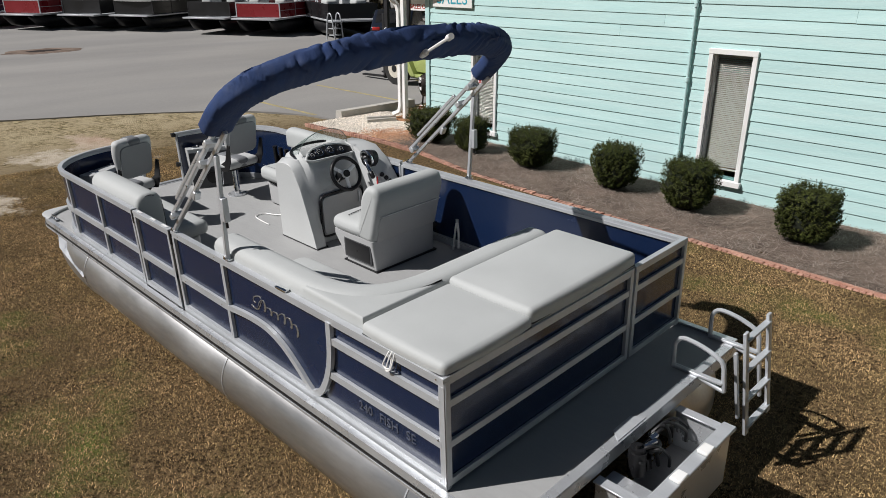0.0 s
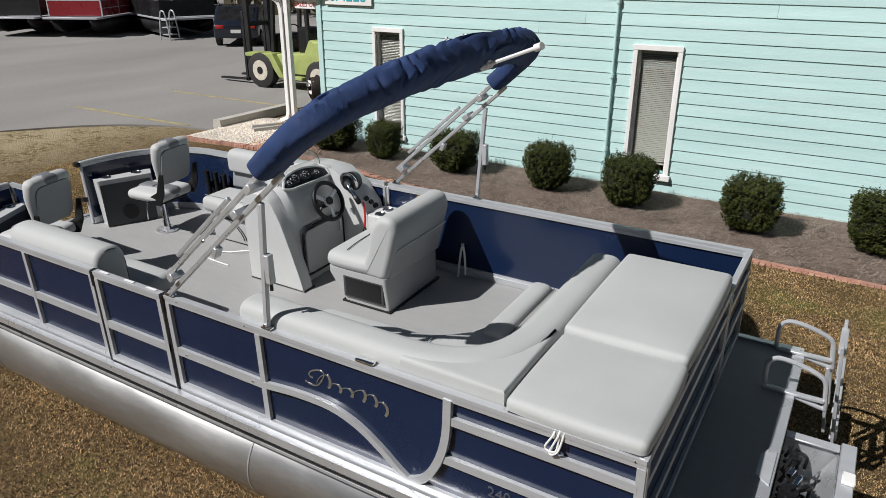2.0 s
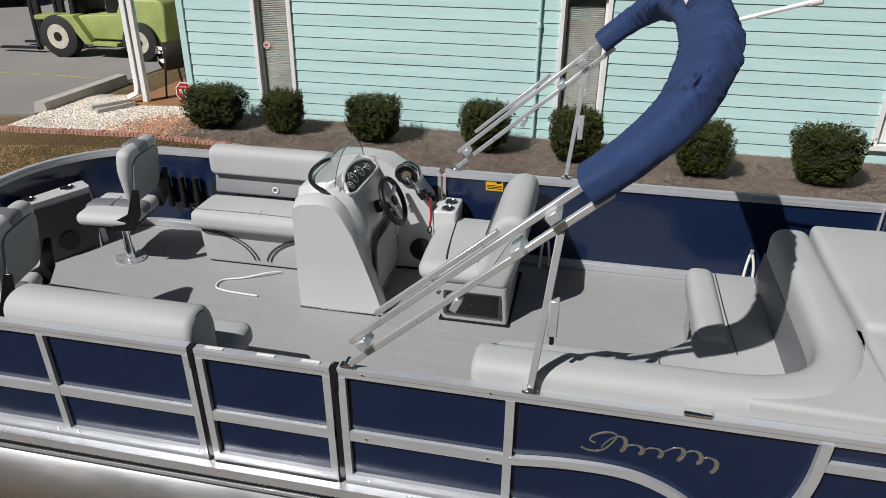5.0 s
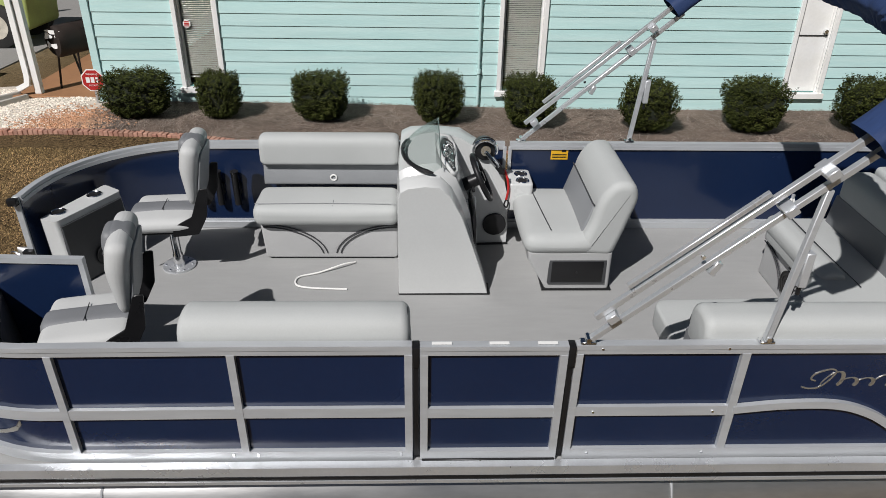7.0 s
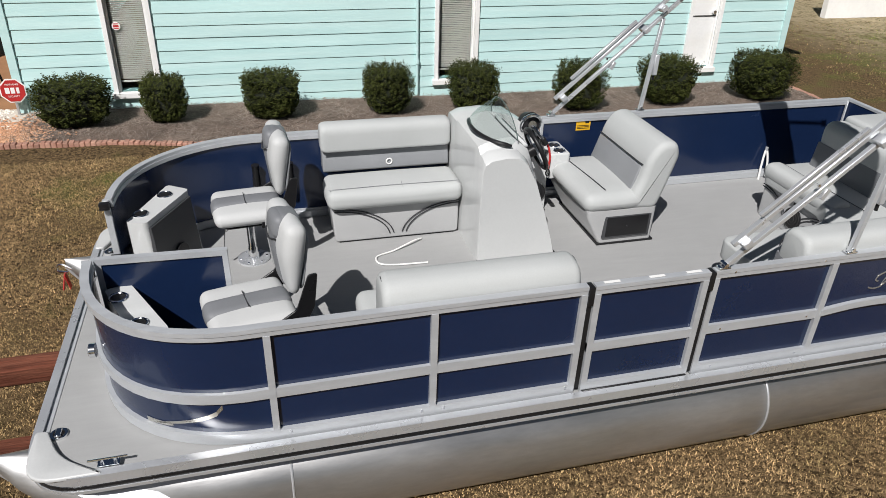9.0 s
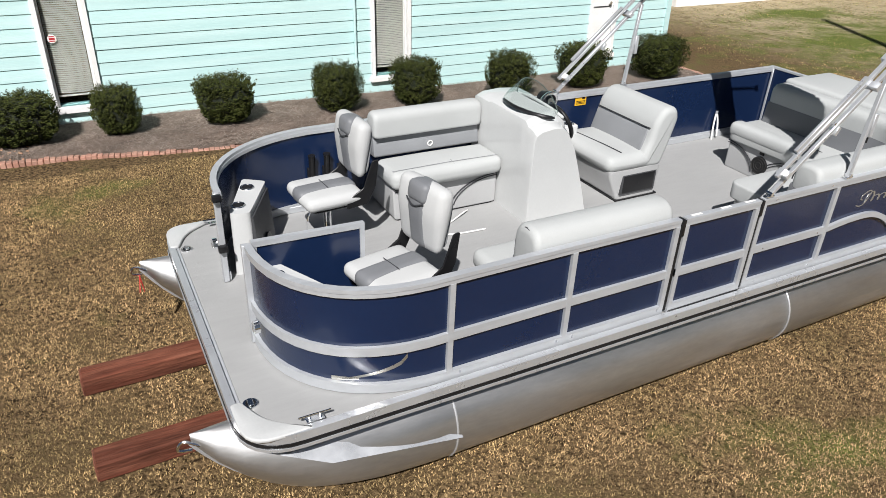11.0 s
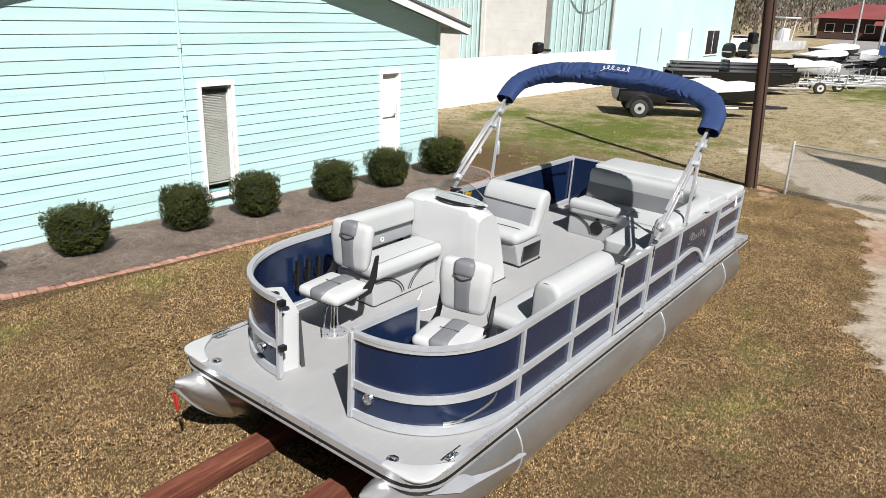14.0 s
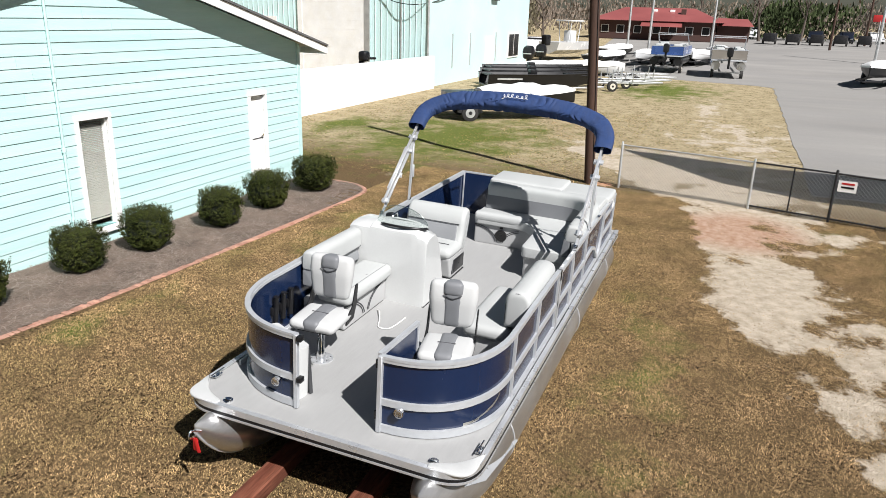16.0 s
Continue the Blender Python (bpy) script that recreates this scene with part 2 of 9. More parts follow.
SILVER_PAINT = material("silver_spokes", (0.82, 0.83, 0.84), 0.35, 0.0, 0.04, 4, 60, 0.0)
ACRYLIC = clear_sheet("clear_acrylic", (0.88, 0.91, 0.90), 0.06)
SMOKED_EDGE = material("acrylic_edge", (0.10, 0.13, 0.12), 0.2, 0.0, 0.05, 4, 60, 0.0)


def weave_deck():
    """Woven grey vinyl flooring with fine lengthwise streaks."""
    m = material("woven_grey_vinyl_floor", (0.31, 0.313, 0.310), 0.75, 0.0, 0.03, 2.0, 40, 0.25, 220, other=(0.335, 0.338, 0.334), amount=0.5, stretch=(1.5, 9, 9))
    return m


DECK = weave_deck()


def turf_material():
    """Dormant turf: tan, with green patches, bare sandy soil and red clay where it is worn."""
    m = bpy.data.materials.new("dormant_turf")
    m.use_nodes = True
    nt, n = m.node_tree, m.node_tree.nodes
    b = n["Principled BSDF"]
    b.inputs["Roughness"].default_value = 0.95
    b.inputs["Specular IOR Level"].default_value = 0.1
    geo = n.new("ShaderNodeNewGeometry")
    col = n.new("ShaderNodeVertexColor")
    col.layer_name = "zone"
    sep = n.new("ShaderNodeSeparateColor")
    nt.links.new(col.outputs[0], sep.inputs[0])

    def nz(s, d=5.0):
        t = n.new("ShaderNodeTexNoise")
        t.inputs["Scale"].default_value, t.inputs["Detail"].default_value, t.inputs["Roughness"].default_value = s, d, 0.65
        nt.links.new(geo.outputs["Position"], t.inputs["Vector"])
        return t.outputs["Fac"]

    def rng(src, lo, hi, a=0.0, z=1.0):
        r = n.new("ShaderNodeMapRange")
        for k, v in (("From Min", lo), ("From Max", hi), ("To Min", a), ("To Max", z)):
            r.inputs[k].default_value = v
        nt.links.new(src, r.inputs["Value"])
        return r.outputs[0]

    def mix(f, a, z):
        k = n.new("ShaderNodeMix")
        k.data_type = "RGBA"
        nt.links.new(f, k.inputs["Factor"])
        for key, v in (("A", a), ("B", z)):
            if isinstance(v, tuple):
                k.inputs[key].default_value = (*v, 1)
            else:
                nt.links.new(v, k.inputs[key])
        return k.outputs["Result"]

    def op(o, a, z):
        k = n.new("ShaderNodeMath")
        k.operation = o
        for i, v in enumerate((a, z)):
            if isinstance(v, (int, float)):
                k.inputs[i].default_value = v
            else:
                nt.links.new(v, k.inputs[i])
        return k.outputs[0]

    # Tan thatch; the near-black flecks stand in for shadowed gaps between blades.
    straw = mix(rng(nz(30), 0.40, 0.62), (0.036, 0.023, 0.011), (0.255, 0.172, 0.088))
    straw = mix(rng(nz(1.3), 0.42, 0.66), straw, (0.135, 0.092, 0.046))
    meadow = mix(rng(nz(9, 9), 0.40, 0.60), (0.105, 0.085, 0.038), (0.47, 0.385, 0.235))
    meadow = mix(rng(nz(1.7, 9), 0.40, 0.62), meadow, (0.44, 0.365, 0.235))
    straw = mix(col.outputs["Alpha"], straw, meadow)
    green = mix(rng(nz(40), 0.35, 0.65), (0.050, 0.075, 0.014), (0.20, 0.225, 0.055))
    turf = mix(rng(op("ADD", nz(0.9, 7), op("MULTIPLY", sep.outputs["Green"], 0.42)), 0.64, 0.86), straw, green)
    sand = mix(rng(nz(5, 8), 0.35, 0.65), (0.40, 0.335, 0.250), (0.60, 0.525, 0.42))
    clay = mix(rng(nz(7, 8), 0.35, 0.65), (0.38, 0.225, 0.145), (0.52, 0.375, 0.285))
    soil = mix(rng(sep.outputs["Blue"], 0.25, 0.75), sand, clay)
    bare = rng(op("ADD", op("ADD", op("MULTIPLY", op("ADD", nz(2.4, 9), -0.5), 2.6), op("MULTIPLY", op("ADD", nz(13.0, 6), -0.5), 1.3)), sep.outputs["Red"]), 0.30, 0.66)
    full = mix(op("MULTIPLY", bare, rng(sep.outputs["Red"], 0.02, 0.20)), turf, soil)
    nt.links.new(full, b.inputs["Base Color"])
    bp = n.new("ShaderNodeBump")
    bp.inputs["Strength"].default_value, bp.inputs["Distance"].default_value = 1.0, 0.05
    nt.links.new(nz(30, 9), bp.inputs["Height"])
    nt.links.new(bp.outputs[0], b.inputs["Normal"])
    return m


TURF = turf_material()
BLADE_PALE = material("pale_straw_blade", (0.450, 0.308, 0.165), 0.85, 0.0, 0.36, 1.5, 11, 0.0, other=(0.085, 0.066, 0.026), amount=0.38, island=0.80, spread=0.12, gloss=0.12)
BLADE = material("dry_grass_blade", (0.425, 0.286, 0.146), 0.85, 0.0, 0.38, 1.5, 11, 0.0, other=(0.14, 0.130, 0.040), amount=0.28, island=0.80, spread=0.12, gloss=0.12)

BLADE_GREEN = material("green_grass_blade", (0.15, 0.20, 0.045), 0.85, 0.0, 0.3, 1.5, 11, 0.0, other=(0.26, 0.25, 0.08), amount=0.4, island=0.5, spread=0.12, gloss=0.12)


# ---- mesh helpers ----
BASES = {}
DECK_YZ, HEEL = (2.22, 0.775), 2.0
BOAT = pose(0, DECK_YZ[0], DECK_YZ[1], HEEL)


def to_mesh(name, bm, mat, smooth=40):
    bmesh.ops.recalc_face_normals(bm, faces=bm.faces[:])
    me = bpy.data.meshes.new(name)
    bm.to_mesh(me)
    bm.free()
    me.materials.append(mat)
    if smooth:
        me.shade_smooth()
        me.set_sharp_from_angle(angle=radians(smooth))
    return me


def thing(name, label, category, base=(0, 0, 0), group="", kind="", aboard=True, turn=0):
    """An empty at the base of a thing; its parts are built in the boat's (or the yard's) own coordinates."""
    ob = new(name)
    ob.empty_display_size = 0.1
    m = Matrix.Translation(base) @ pose(0, 0, 0, 0, 0, turn)
    ob.matrix_world = (BOAT @ m) if aboard else m
    BASES[ob.name] = Vector(base) if not turn else Vector((0, 0, 0))
    return tagged(ob, label, category, group, kind)


def part(name, bm, mat, parent, label="", smooth=40):
    """Links a bmesh as one mesh object under a thing or a part."""
    base = BASES[parent.name]
    bmesh.ops.translate(bm, verts=bm.verts[:], vec=-base)
    ob = new(name, to_mesh(name, bm, mat, smooth))
    ob.parent = parent
    BASES[ob.name] = base
    return tagged(ob, label)


def solo(name, bm, mat, label="", category="", group="", kind="", smooth=40, aboard=False):
    ob = new(name, to_mesh(name, bm, mat, smooth))
    if aboard:
        ob.matrix_world = BOAT
    BASES[ob.name] = Vector((0, 0, 0))
    return tagged(ob, label, category, group, kind)


def box(lo, hi, r=0.0, seg=2, bm=None):
    bm = bm or bmesh.new()
    geom = bmesh.ops.create_cube(bm, size=1.0)["verts"]
    for v in geom:
        v.co = Vector([(a + b) / 2 + c * (b - a) for a, b, c in zip(lo, hi, v.co)])
    if r:
        edges = list({e for v in geom for e in v.link_edges})
        bmesh.ops.bevel(bm, geom=edges, offset=r, segments=seg, affect="EDGES", profile=0.5)
    return bm


def bar(a, b, wide, high, bm=None, up=(0, 0, 1), r=0.0):
    """A rectangular bar from a to b."""
    bm = bm or bmesh.new()
    a, b = Vector(a), Vector(b)
    d = (b - a).normalized()
    s = d.cross(Vector(up))
    s = s.normalized() if s.length > 1e-4 else d.orthogonal().normalized()
    u = s.cross(d)
    rings = []
    for p in (a, b):
        rings.append([bm.verts.new(p + s * x * wide / 2 + u * y * high / 2) for x, y in ((-1, -1), (1, -1), (1, 1), (-1, 1))])
    skin(bm, rings)
    if r:
        edges = list({e for q in rings for v in q for e in v.link_edges})
        bmesh.ops.bevel(bm, geom=edges, offset=r, segments=1, affect="EDGES", profile=0.5)
    return bm


def skin(bm, rings, caps=True, closed=True):
    for p, q in zip(rings, rings[1:]):
        k = len(p)
        for i in range(k if closed else k - 1):
            j = (i + 1) % k
            bm.faces.new((p[i], p[j], q[j], q[i]))
    if caps and closed:
        bm.faces.new(rings[0][::-1])
        bm.faces.new(rings[-1])


def loft(sections, bm=None, caps=True):
    bm = bm or bmesh.new()
    skin(bm, [[bm.verts.new(p) for p in s] for s in sections], caps)
    return bm


def tube(points, radius, bm=None, seg=10, caps=True, square=False):
    """A pipe along a line of points; radius may be one number or one for each point."""
    bm = bm or bmesh.new()
    pts = [Vector(p) for p in points]
    rad = radius if isinstance(radius, (list, tuple)) else [radius] * len(pts)
    rings, side = [], None
    for i, p in enumerate(pts):
        d = (pts[min(i + 1, len(pts) - 1)] - pts[max(i - 1, 0)]).normalized()
        if side is None:
            side = d.orthogonal().normalized() if not square else (d.cross(Vector((0, 0, 1))).normalized() if abs(d.z) < 0.98 else Vector((0, 1, 0)))
        side = (side - d * side.dot(d)).normalized()
        up = d.cross(side)
        k = 4 if square else seg
        off = math.pi / 4 if square else 0
        rings.append([bm.verts.new(p + (side * math.cos(off + math.tau * j / k) + up * math.sin(off + math.tau * j / k)) * rad[i]) for j in range(k)])
    skin(bm, rings, caps)
    return bm


def disc(centre, axis, radius, depth, bm=None, seg=24, r2=None):
    c, a = Vector(centre), Vector(axis).normalized()
    return tube([c - a * depth / 2, c + a * depth / 2], [radius, radius if r2 is None else r2], bm, seg)


def curve_pts(pts, n=8, closed=False):
    """A smooth line through the points."""
    pts = [Vector(p) for p in pts]
    out = []
    k = len(pts)
    for i in range(k - 1):
        p0, p1, p2, p3 = pts[max(i - 1, 0)], pts[i], pts[i + 1], pts[min(i + 2, k - 1)]
        for j in range(n):
            t = j / n
            out.append(0.5 * ((2 * p1) + (p2 - p0) * t + (2 * p0 - 5 * p1 + 4 * p2 - p3) * t * t + (3 * p1 - p0 - 3 * p2 + p3) * t ** 3))
    out.append(pts[-1])
    return out


def fillet(poly, r, n=5):
    """A 2D polygon with rounded corners."""
    out = []
    k = len(poly)
    for i in range(k):
        p, a, b = Vector(poly[i]), Vector(poly[i - 1]), Vector(poly[(i + 1) % k])
        rr = r[i] if isinstance(r, (list, tuple)) else r
        da, db = (a - p), (b - p)
        q = min(rr, da.length * 0.48, db.length * 0.48)
        if q < 1e-4:
            out.append(p)
            continue
        s, e = p + da.normalized() * q, p + db.normalized() * q
        for j in range(n + 1):
            t = j / n
            out.append(s * (1 - t) ** 2 + p * 2 * t * (1 - t) + e * t * t)
    return out


def inset2d(poly, d):
    """Moves each corner of a counter-clockwise polygon inwards."""
    k, out = len(poly), []
    for i in range(k):
        a, p, b = poly[i - 1], poly[i], poly[(i + 1) % k]
        t = (b - a)
        t = t.normalized() if t.length > 1e-9 else Vector((1, 0))
        out.append(p + Vector((-t.y, t.x)) * d)
    return out


def slab(poly, z0, z1, r=0.02, crown=0.0, seg=4, bm=None, axis="z"):
    """A 2D outline as a solid with rounded rims; axis says along which way it is thick."""
    bm = bm or bmesh.new()
    poly = [Vector(p) for p in poly]
    area = sum(a.x * b.y - b.x * a.y for a, b in zip(poly, poly[1:] + poly[:1]))
    if area < 0:
        poly = poly[::-1]

    def put(p, h):
        return {"z": (p.x, p.y, h), "y": (p.x, h, p.y), "x": (h, p.x, p.y)}[axis]

    levels = [(z0 + r * (1 - math.sin(math.pi / 2 * j / seg)), r * (1 - math.cos(math.pi / 2 * j / seg))) for j in range(seg, -1, -1)]
    levels += [(z1 - r * (1 - math.sin(math.pi / 2 * j / seg)), r * (1 - math.cos(math.pi / 2 * j / seg))) for j in range(0, seg + 1)]
    rings = [[bm.verts.new(put(p, h)) for p in inset2d(poly, d)] for h, d in levels]
    if crown:
        inner = inset2d(poly, r + 0.06)
        rings.append([bm.verts.new(put(p, z1 + crown)) for p in inner])
    skin(bm, rings)
    return bm


def cushion(lo, hi, r=0.05, crown=0.012, n=6, bm=None):
    """A padded cushion: rounded edges and a slight crown."""
    bm = bm or bmesh.new()
    lo, hi = Vector(lo), Vector(hi)
    r = min(r, min(hi - lo) * 0.49)

    def steps(a, b):
        ends = [r * (1 - math.cos(math.pi / 2 * j / 4)) for j in range(5)]
        mid = [a + r + (b - a - 2 * r) * j / n for j in range(1, n)]
        return [a + e for e in ends] + mid + [b - e for e in ends[::-1]]

    axes = [steps(lo[i], hi[i]) for i in range(3)]
    c, half = (lo + hi) / 2, (hi - lo) / 2

    def shape(p):
        q = Vector([min(max(p[i], lo[i] + r), hi[i] - r) for i in range(3)])
        d = p - q
        if d.length > 1e-9:
            p = q + d.normalized() * r
        e = Vector([(p[i] - c[i]) / half[i] for i in range(3)])
        for i in range(3):
            j, k = (i + 1) % 3, (i + 2) % 3
            p[i] += crown * e[i] * (1 - e[j] ** 2) * (1 - e[k] ** 2)
        return p

    for ax in range(3):
        j, k = (ax + 1) % 3, (ax + 2) % 3
        for end in (lo[ax], hi[ax]):
            grid = []
            for a in axes[j]:
                row = []
                for b in axes[k]:
                    p = Vector((0, 0, 0))
                    p[ax], p[j], p[k] = end, a, b
                    row.append(bm.verts.new(shape(p)))
                grid.append(row)
            for r0, r1 in zip(grid, grid[1:]):
                for x in range(len(r0) - 1):
                    bm.faces.new((r0[x], r0[x + 1], r1[x + 1], r1[x]))
    bmesh.ops.remove_doubles(bm, verts=bm.verts[:], dist=1e-5)
    return bm


def roll(path, profile, bm=None, ends=0.05):
    """Sweeps an upright profile (offset to the left of the path, height) along a plan path, with rounded ends."""
    bm = bm or bmesh.new()
    pts = [Vector((p[0], p[1])) for p in path]
    cx = sum(p[0] for p in profile) / len(profile)
    cz = sum(p[1] for p in profile) / len(profile)
    rings = []

    def ring(p, d, k):
        nrm = Vector((-d.y, d.x))
        return [bm.verts.new((p.x + nrm.x * (cx + (o - cx) * k), p.y + nrm.y * (cx + (o - cx) * k), cz + (h - cz) * k)) for o, h in profile]

    d0, d1 = (pts[1] - pts[0]).normalized(), (pts[-1] - pts[-2]).normalized()
    for j in range(5):
        a = math.pi / 2 * j / 4
        rings.append(ring(pts[0] + d0 * ends * (1 - math.cos(a)) if j else pts[0], d0, 0.72 + 0.28 * math.sin(a)))
    for i in range(1, len(pts) - 1):
        rings.append(ring(pts[i], (pts[i + 1] - pts[i - 1]).normalized(), 1.0))
    for j in range(4, -1, -1):
        a = math.pi / 2 * j / 4
        rings.append(ring(pts[-1] - d1 * ends * (1 - math.cos(a)), d1, 0.72 + 0.28 * math.sin(a)))
    skin(bm, rings)
    return bm


def no_sag(u):
    return 0.0


def bow_sag(u):
    """How far the top of the fence drops towards the bow."""
    t = min(max((-7.2 - u) / 1.15, 0.0), 1.0)
    return 0.036 * t * t * (3 - 2 * t)


def mid_sag(u):
    return 1.1 * bow_sag(u)


def ribbon(path, n0, n1, z0, z1, bm=None, sag0=no_sag, sag1=no_sag):
    """A solid band along a plan path between two offsets to its left and two heights, which may sag towards the bow."""
    bm = bm or bmesh.new()
    pts = [Vector((p[0], p[1])) for p in path]
    rings = []
    for i, p in enumerate(pts):
        d = (pts[min(i + 1, len(pts) - 1)] - pts[max(i - 1, 0)]).normalized()
        nrm = Vector((-d.y, d.x))
        a, b = p + nrm * n0, p + nrm * n1
        rings.append([bm.verts.new(q) for q in ((a.x, a.y, z0 - sag0(p.x)), (b.x, b.y, z0 - sag0(p.x)), (b.x, b.y, z1 - sag1(p.x)), (a.x, a.y, z1 - sag1(p.x)))])
    skin(bm, rings)
    return bm


def words(text, size, mat, parent, m, name="lettering", depth=0.002, label=""):
    """Raised lettering in the built-in font, as a mesh, at the pose m in the parent's own coordinates."""
    cu = bpy.data.curves.new(name, "FONT")
    cu.body, cu.size, cu.extrude, cu.align_x, cu.resolution_u = text, size, depth, "CENTER", 3
    tmp = bpy.data.objects.new(name, cu)
    scene.collection.objects.link(tmp)
    me = bpy.data.meshes.new_from_object(tmp.evaluated_get(bpy.context.evaluated_depsgraph_get()))
    bpy.data.objects.remove(tmp)
    me.materials.clear()
    me.materials.append(mat)
    me.transform(Matrix.Translation(-BASES[parent.name]) @ m)
    ob = new(name, me)
    ob.parent = parent
    BASES[ob.name] = BASES[parent.name]
    return tagged(ob, label)


# ---- the pontoon boat ----
BEAM = 2.5
FRONT, STERN, REAR_EDGE = -8.65, -2.06, -1.62


def bow_path(side=0, n=14):
    """Plan line of the rail round one bow corner, from the straight side to its free end."""
    out = []
    deep = 0.90 if side else 0.84
    for i in range(n + 1):
        a = math.pi / 2 * i / n
        u = -7.47 - 0.91 * math.sin(a) ** (2 / 2.25)
        v = deep - deep * max(math.cos(a), 0) ** (2 / 2.25)
        out.append((u, v if not side else BEAM - v))
    return out


boat = thing("pontoon_boat", "navy and silver aluminium pontoon boat standing on the grass", "boat", (-5.1, 1.25, -0.74))


def deck_outline(grow=0.0, r=0.30):
    lo_v, hi_v = -0.045 - grow, BEAM + 0.045 + grow
    return fillet([(FRONT - grow, lo_v), (REAR_EDGE + grow, lo_v), (REAR_EDGE + grow, hi_v), (FRONT - grow, hi_v)], [r, 0.01, 0.01, r], 8)


part("deck", slab(deck_outline(-0.012), -0.045, 0.0, 0.004, seg=1), DECK, boat, "woven grey vinyl deck floor")
# edge trim: a channel along both sides and across the bow
trim = bmesh.new()
outline = deck_outline(0.0)
edge_line = [Vector(p) for p in fillet([(REAR_EDGE, -0.045), (FRONT, -0.045), (FRONT, BEAM + 0.045), (REAR_EDGE, BEAM + 0.045)], [0, 0.30, 0.30, 0], 8)]
ribbon(edge_line, -0.03, -0.002, 0.012, 0.022, trim)
ribbon(edge_line, -0.002, 0.016, -0.034, 0.022, trim)
part("edge_trim", trim, ALU_BRIGHT, boat, "bright aluminium edge trim")
part("rub_strip", ribbon(edge_line, -0.0, 0.019, -0.060, -0.036), BLACK, boat, "black rub strip")
part("edge_lip", ribbon(edge_line, -0.0, 0.024, -0.080, -0.0605), ALU_BRIGHT, boat, "bright lower edge lip")
part("deck_channel", ribbon(edge_line, -0.16, -0.12, -0.15, -0.046), ALU, boat)
part("bow_angle", box((FRONT - 0.004, 0.28, -0.02), (FRONT + 0.055, BEAM - 0.28, 0.006), 0.002, 1), ALU, boat)
for v in (0.55, 0.95, 1.3, 1.65, 2.0):
    part("rivet", disc((FRONT + 0.028, v, 0.008), (0, 0, 1), 0.008, 0.006, seg=8), CHROME, boat)
under = bmesh.new()
for i in range(18):
    u = -8.3 + i * 0.385
    box((u, 0.02, -0.16), (u + 0.07, BEAM - 0.02, -0.05), 0, 1, under)
part("cross_members", under, STEEL_DARK, boat)


def pontoon(v):
    """A long aluminium float with a raked nose, weld seams and a keel strip."""
    c_w, r = -0.41, 0.325
    rings = []
    seg = 28

    def ring(u, vr, top, bot, fat=2.0):
        c, h = (top + bot) / 2, (top - bot) / 2
        out = []
        for j in range(seg):
            a = math.tau * j / seg
            ca, sa = math.cos(a), math.sin(a)
            out.append((u, v + vr * math.copysign(abs(ca) ** (2 / fat), ca), c + h * math.copysign(abs(sa) ** (2 / fat), sa)))
        return out

    for s in (0.12, 0.6, 0.9, 1.0):
        rings.append(ring(-1.62 - 0.12 * s, r * s ** 0.6, c_w + r * s ** 0.6, c_w - r * s ** 0.6))
    rings.append(ring(-7.42, r, c_w + r, c_w - r))
    for i in range(1, 13):
        s = i / 12
        wide = r * max(1 - s ** 2.6, 0.0) ** 0.75 + 0.006
        top = c_w + r + 0.03 * s
        bot = c_w - r + 0.61 * s ** 4
        rings.append(ring(-7.42 - 1.46 * s, wide, max(top, bot + 0.01), bot, 2.0 - 0.55 * s))
    ob = part("pontoon", loft(rings), ALU_TUBE, boat, "brushed aluminium pontoon float", smooth=60)
    for u in (-2.4, -4.5, -7.42):
        seam = bmesh.new()
        pts = [(u, v + (r + 0.001) * math.cos(a), c_w + (r + 0.001) * math.sin(a)) for a in [math.tau * j / 40 for j in range(41)]]
        tube(pts, 0.007, seam, 6)
        part("weld_seam", seam, ALU_BRIGHT, ob, "pale weld seam")
    keel = []
    for i in range(15):
        s = 1 - (1 - i / 14) ** 1.6
        keel.append((-7.42 - 1.465 * s, v, c_w - r + 0.615 * s ** 4 - 0.004))
    part("keel_strip", tube(keel, 0.012, seg=6), ALU_BRIGHT, ob)
    out = -1 if v < 1 else 1
    plate = bmesh.new()
    a = [(-7.40, v + out * 0.338, -0.38), (-8.20, v + out * 0.29, -0.28), (-8.46, v + out * 0.20, -0.19), (-8.0, v + out * 0.21, -0.20)]
    skin(plate, [[plate.verts.new(p) for p in a], [plate.verts.new((p[0], p[1] + out * 0.012, p[2] - 0.012)) for p in a]])
    part("spray_plate", plate, ALU_BRIGHT, ob)
    eye = curve_pts([(-8.84, v - 0.03, -0.13), (-8.92, v, -0.10), (-8.95, v, -0.15), (-8.88, v, -0.17)], 4)
    part("bow_eye", tube(eye, 0.009, seg=6), CHROME, ob)
    for u in (-2.3, -3.4, -4.5, -5.6, -6.7, -7.8):
        part("bracket", box((u, v - 0.06, -0.20), (u + 0.10, v + 0.06, -0.11)), ALU, ob)
    return ob


pontoon(0.262)
pontoon(BEAM - 0.262)


# side rails
TOP, MID, LOW = (0.668, 0.720), (0.292, 0.350), (0.010, 0.074)


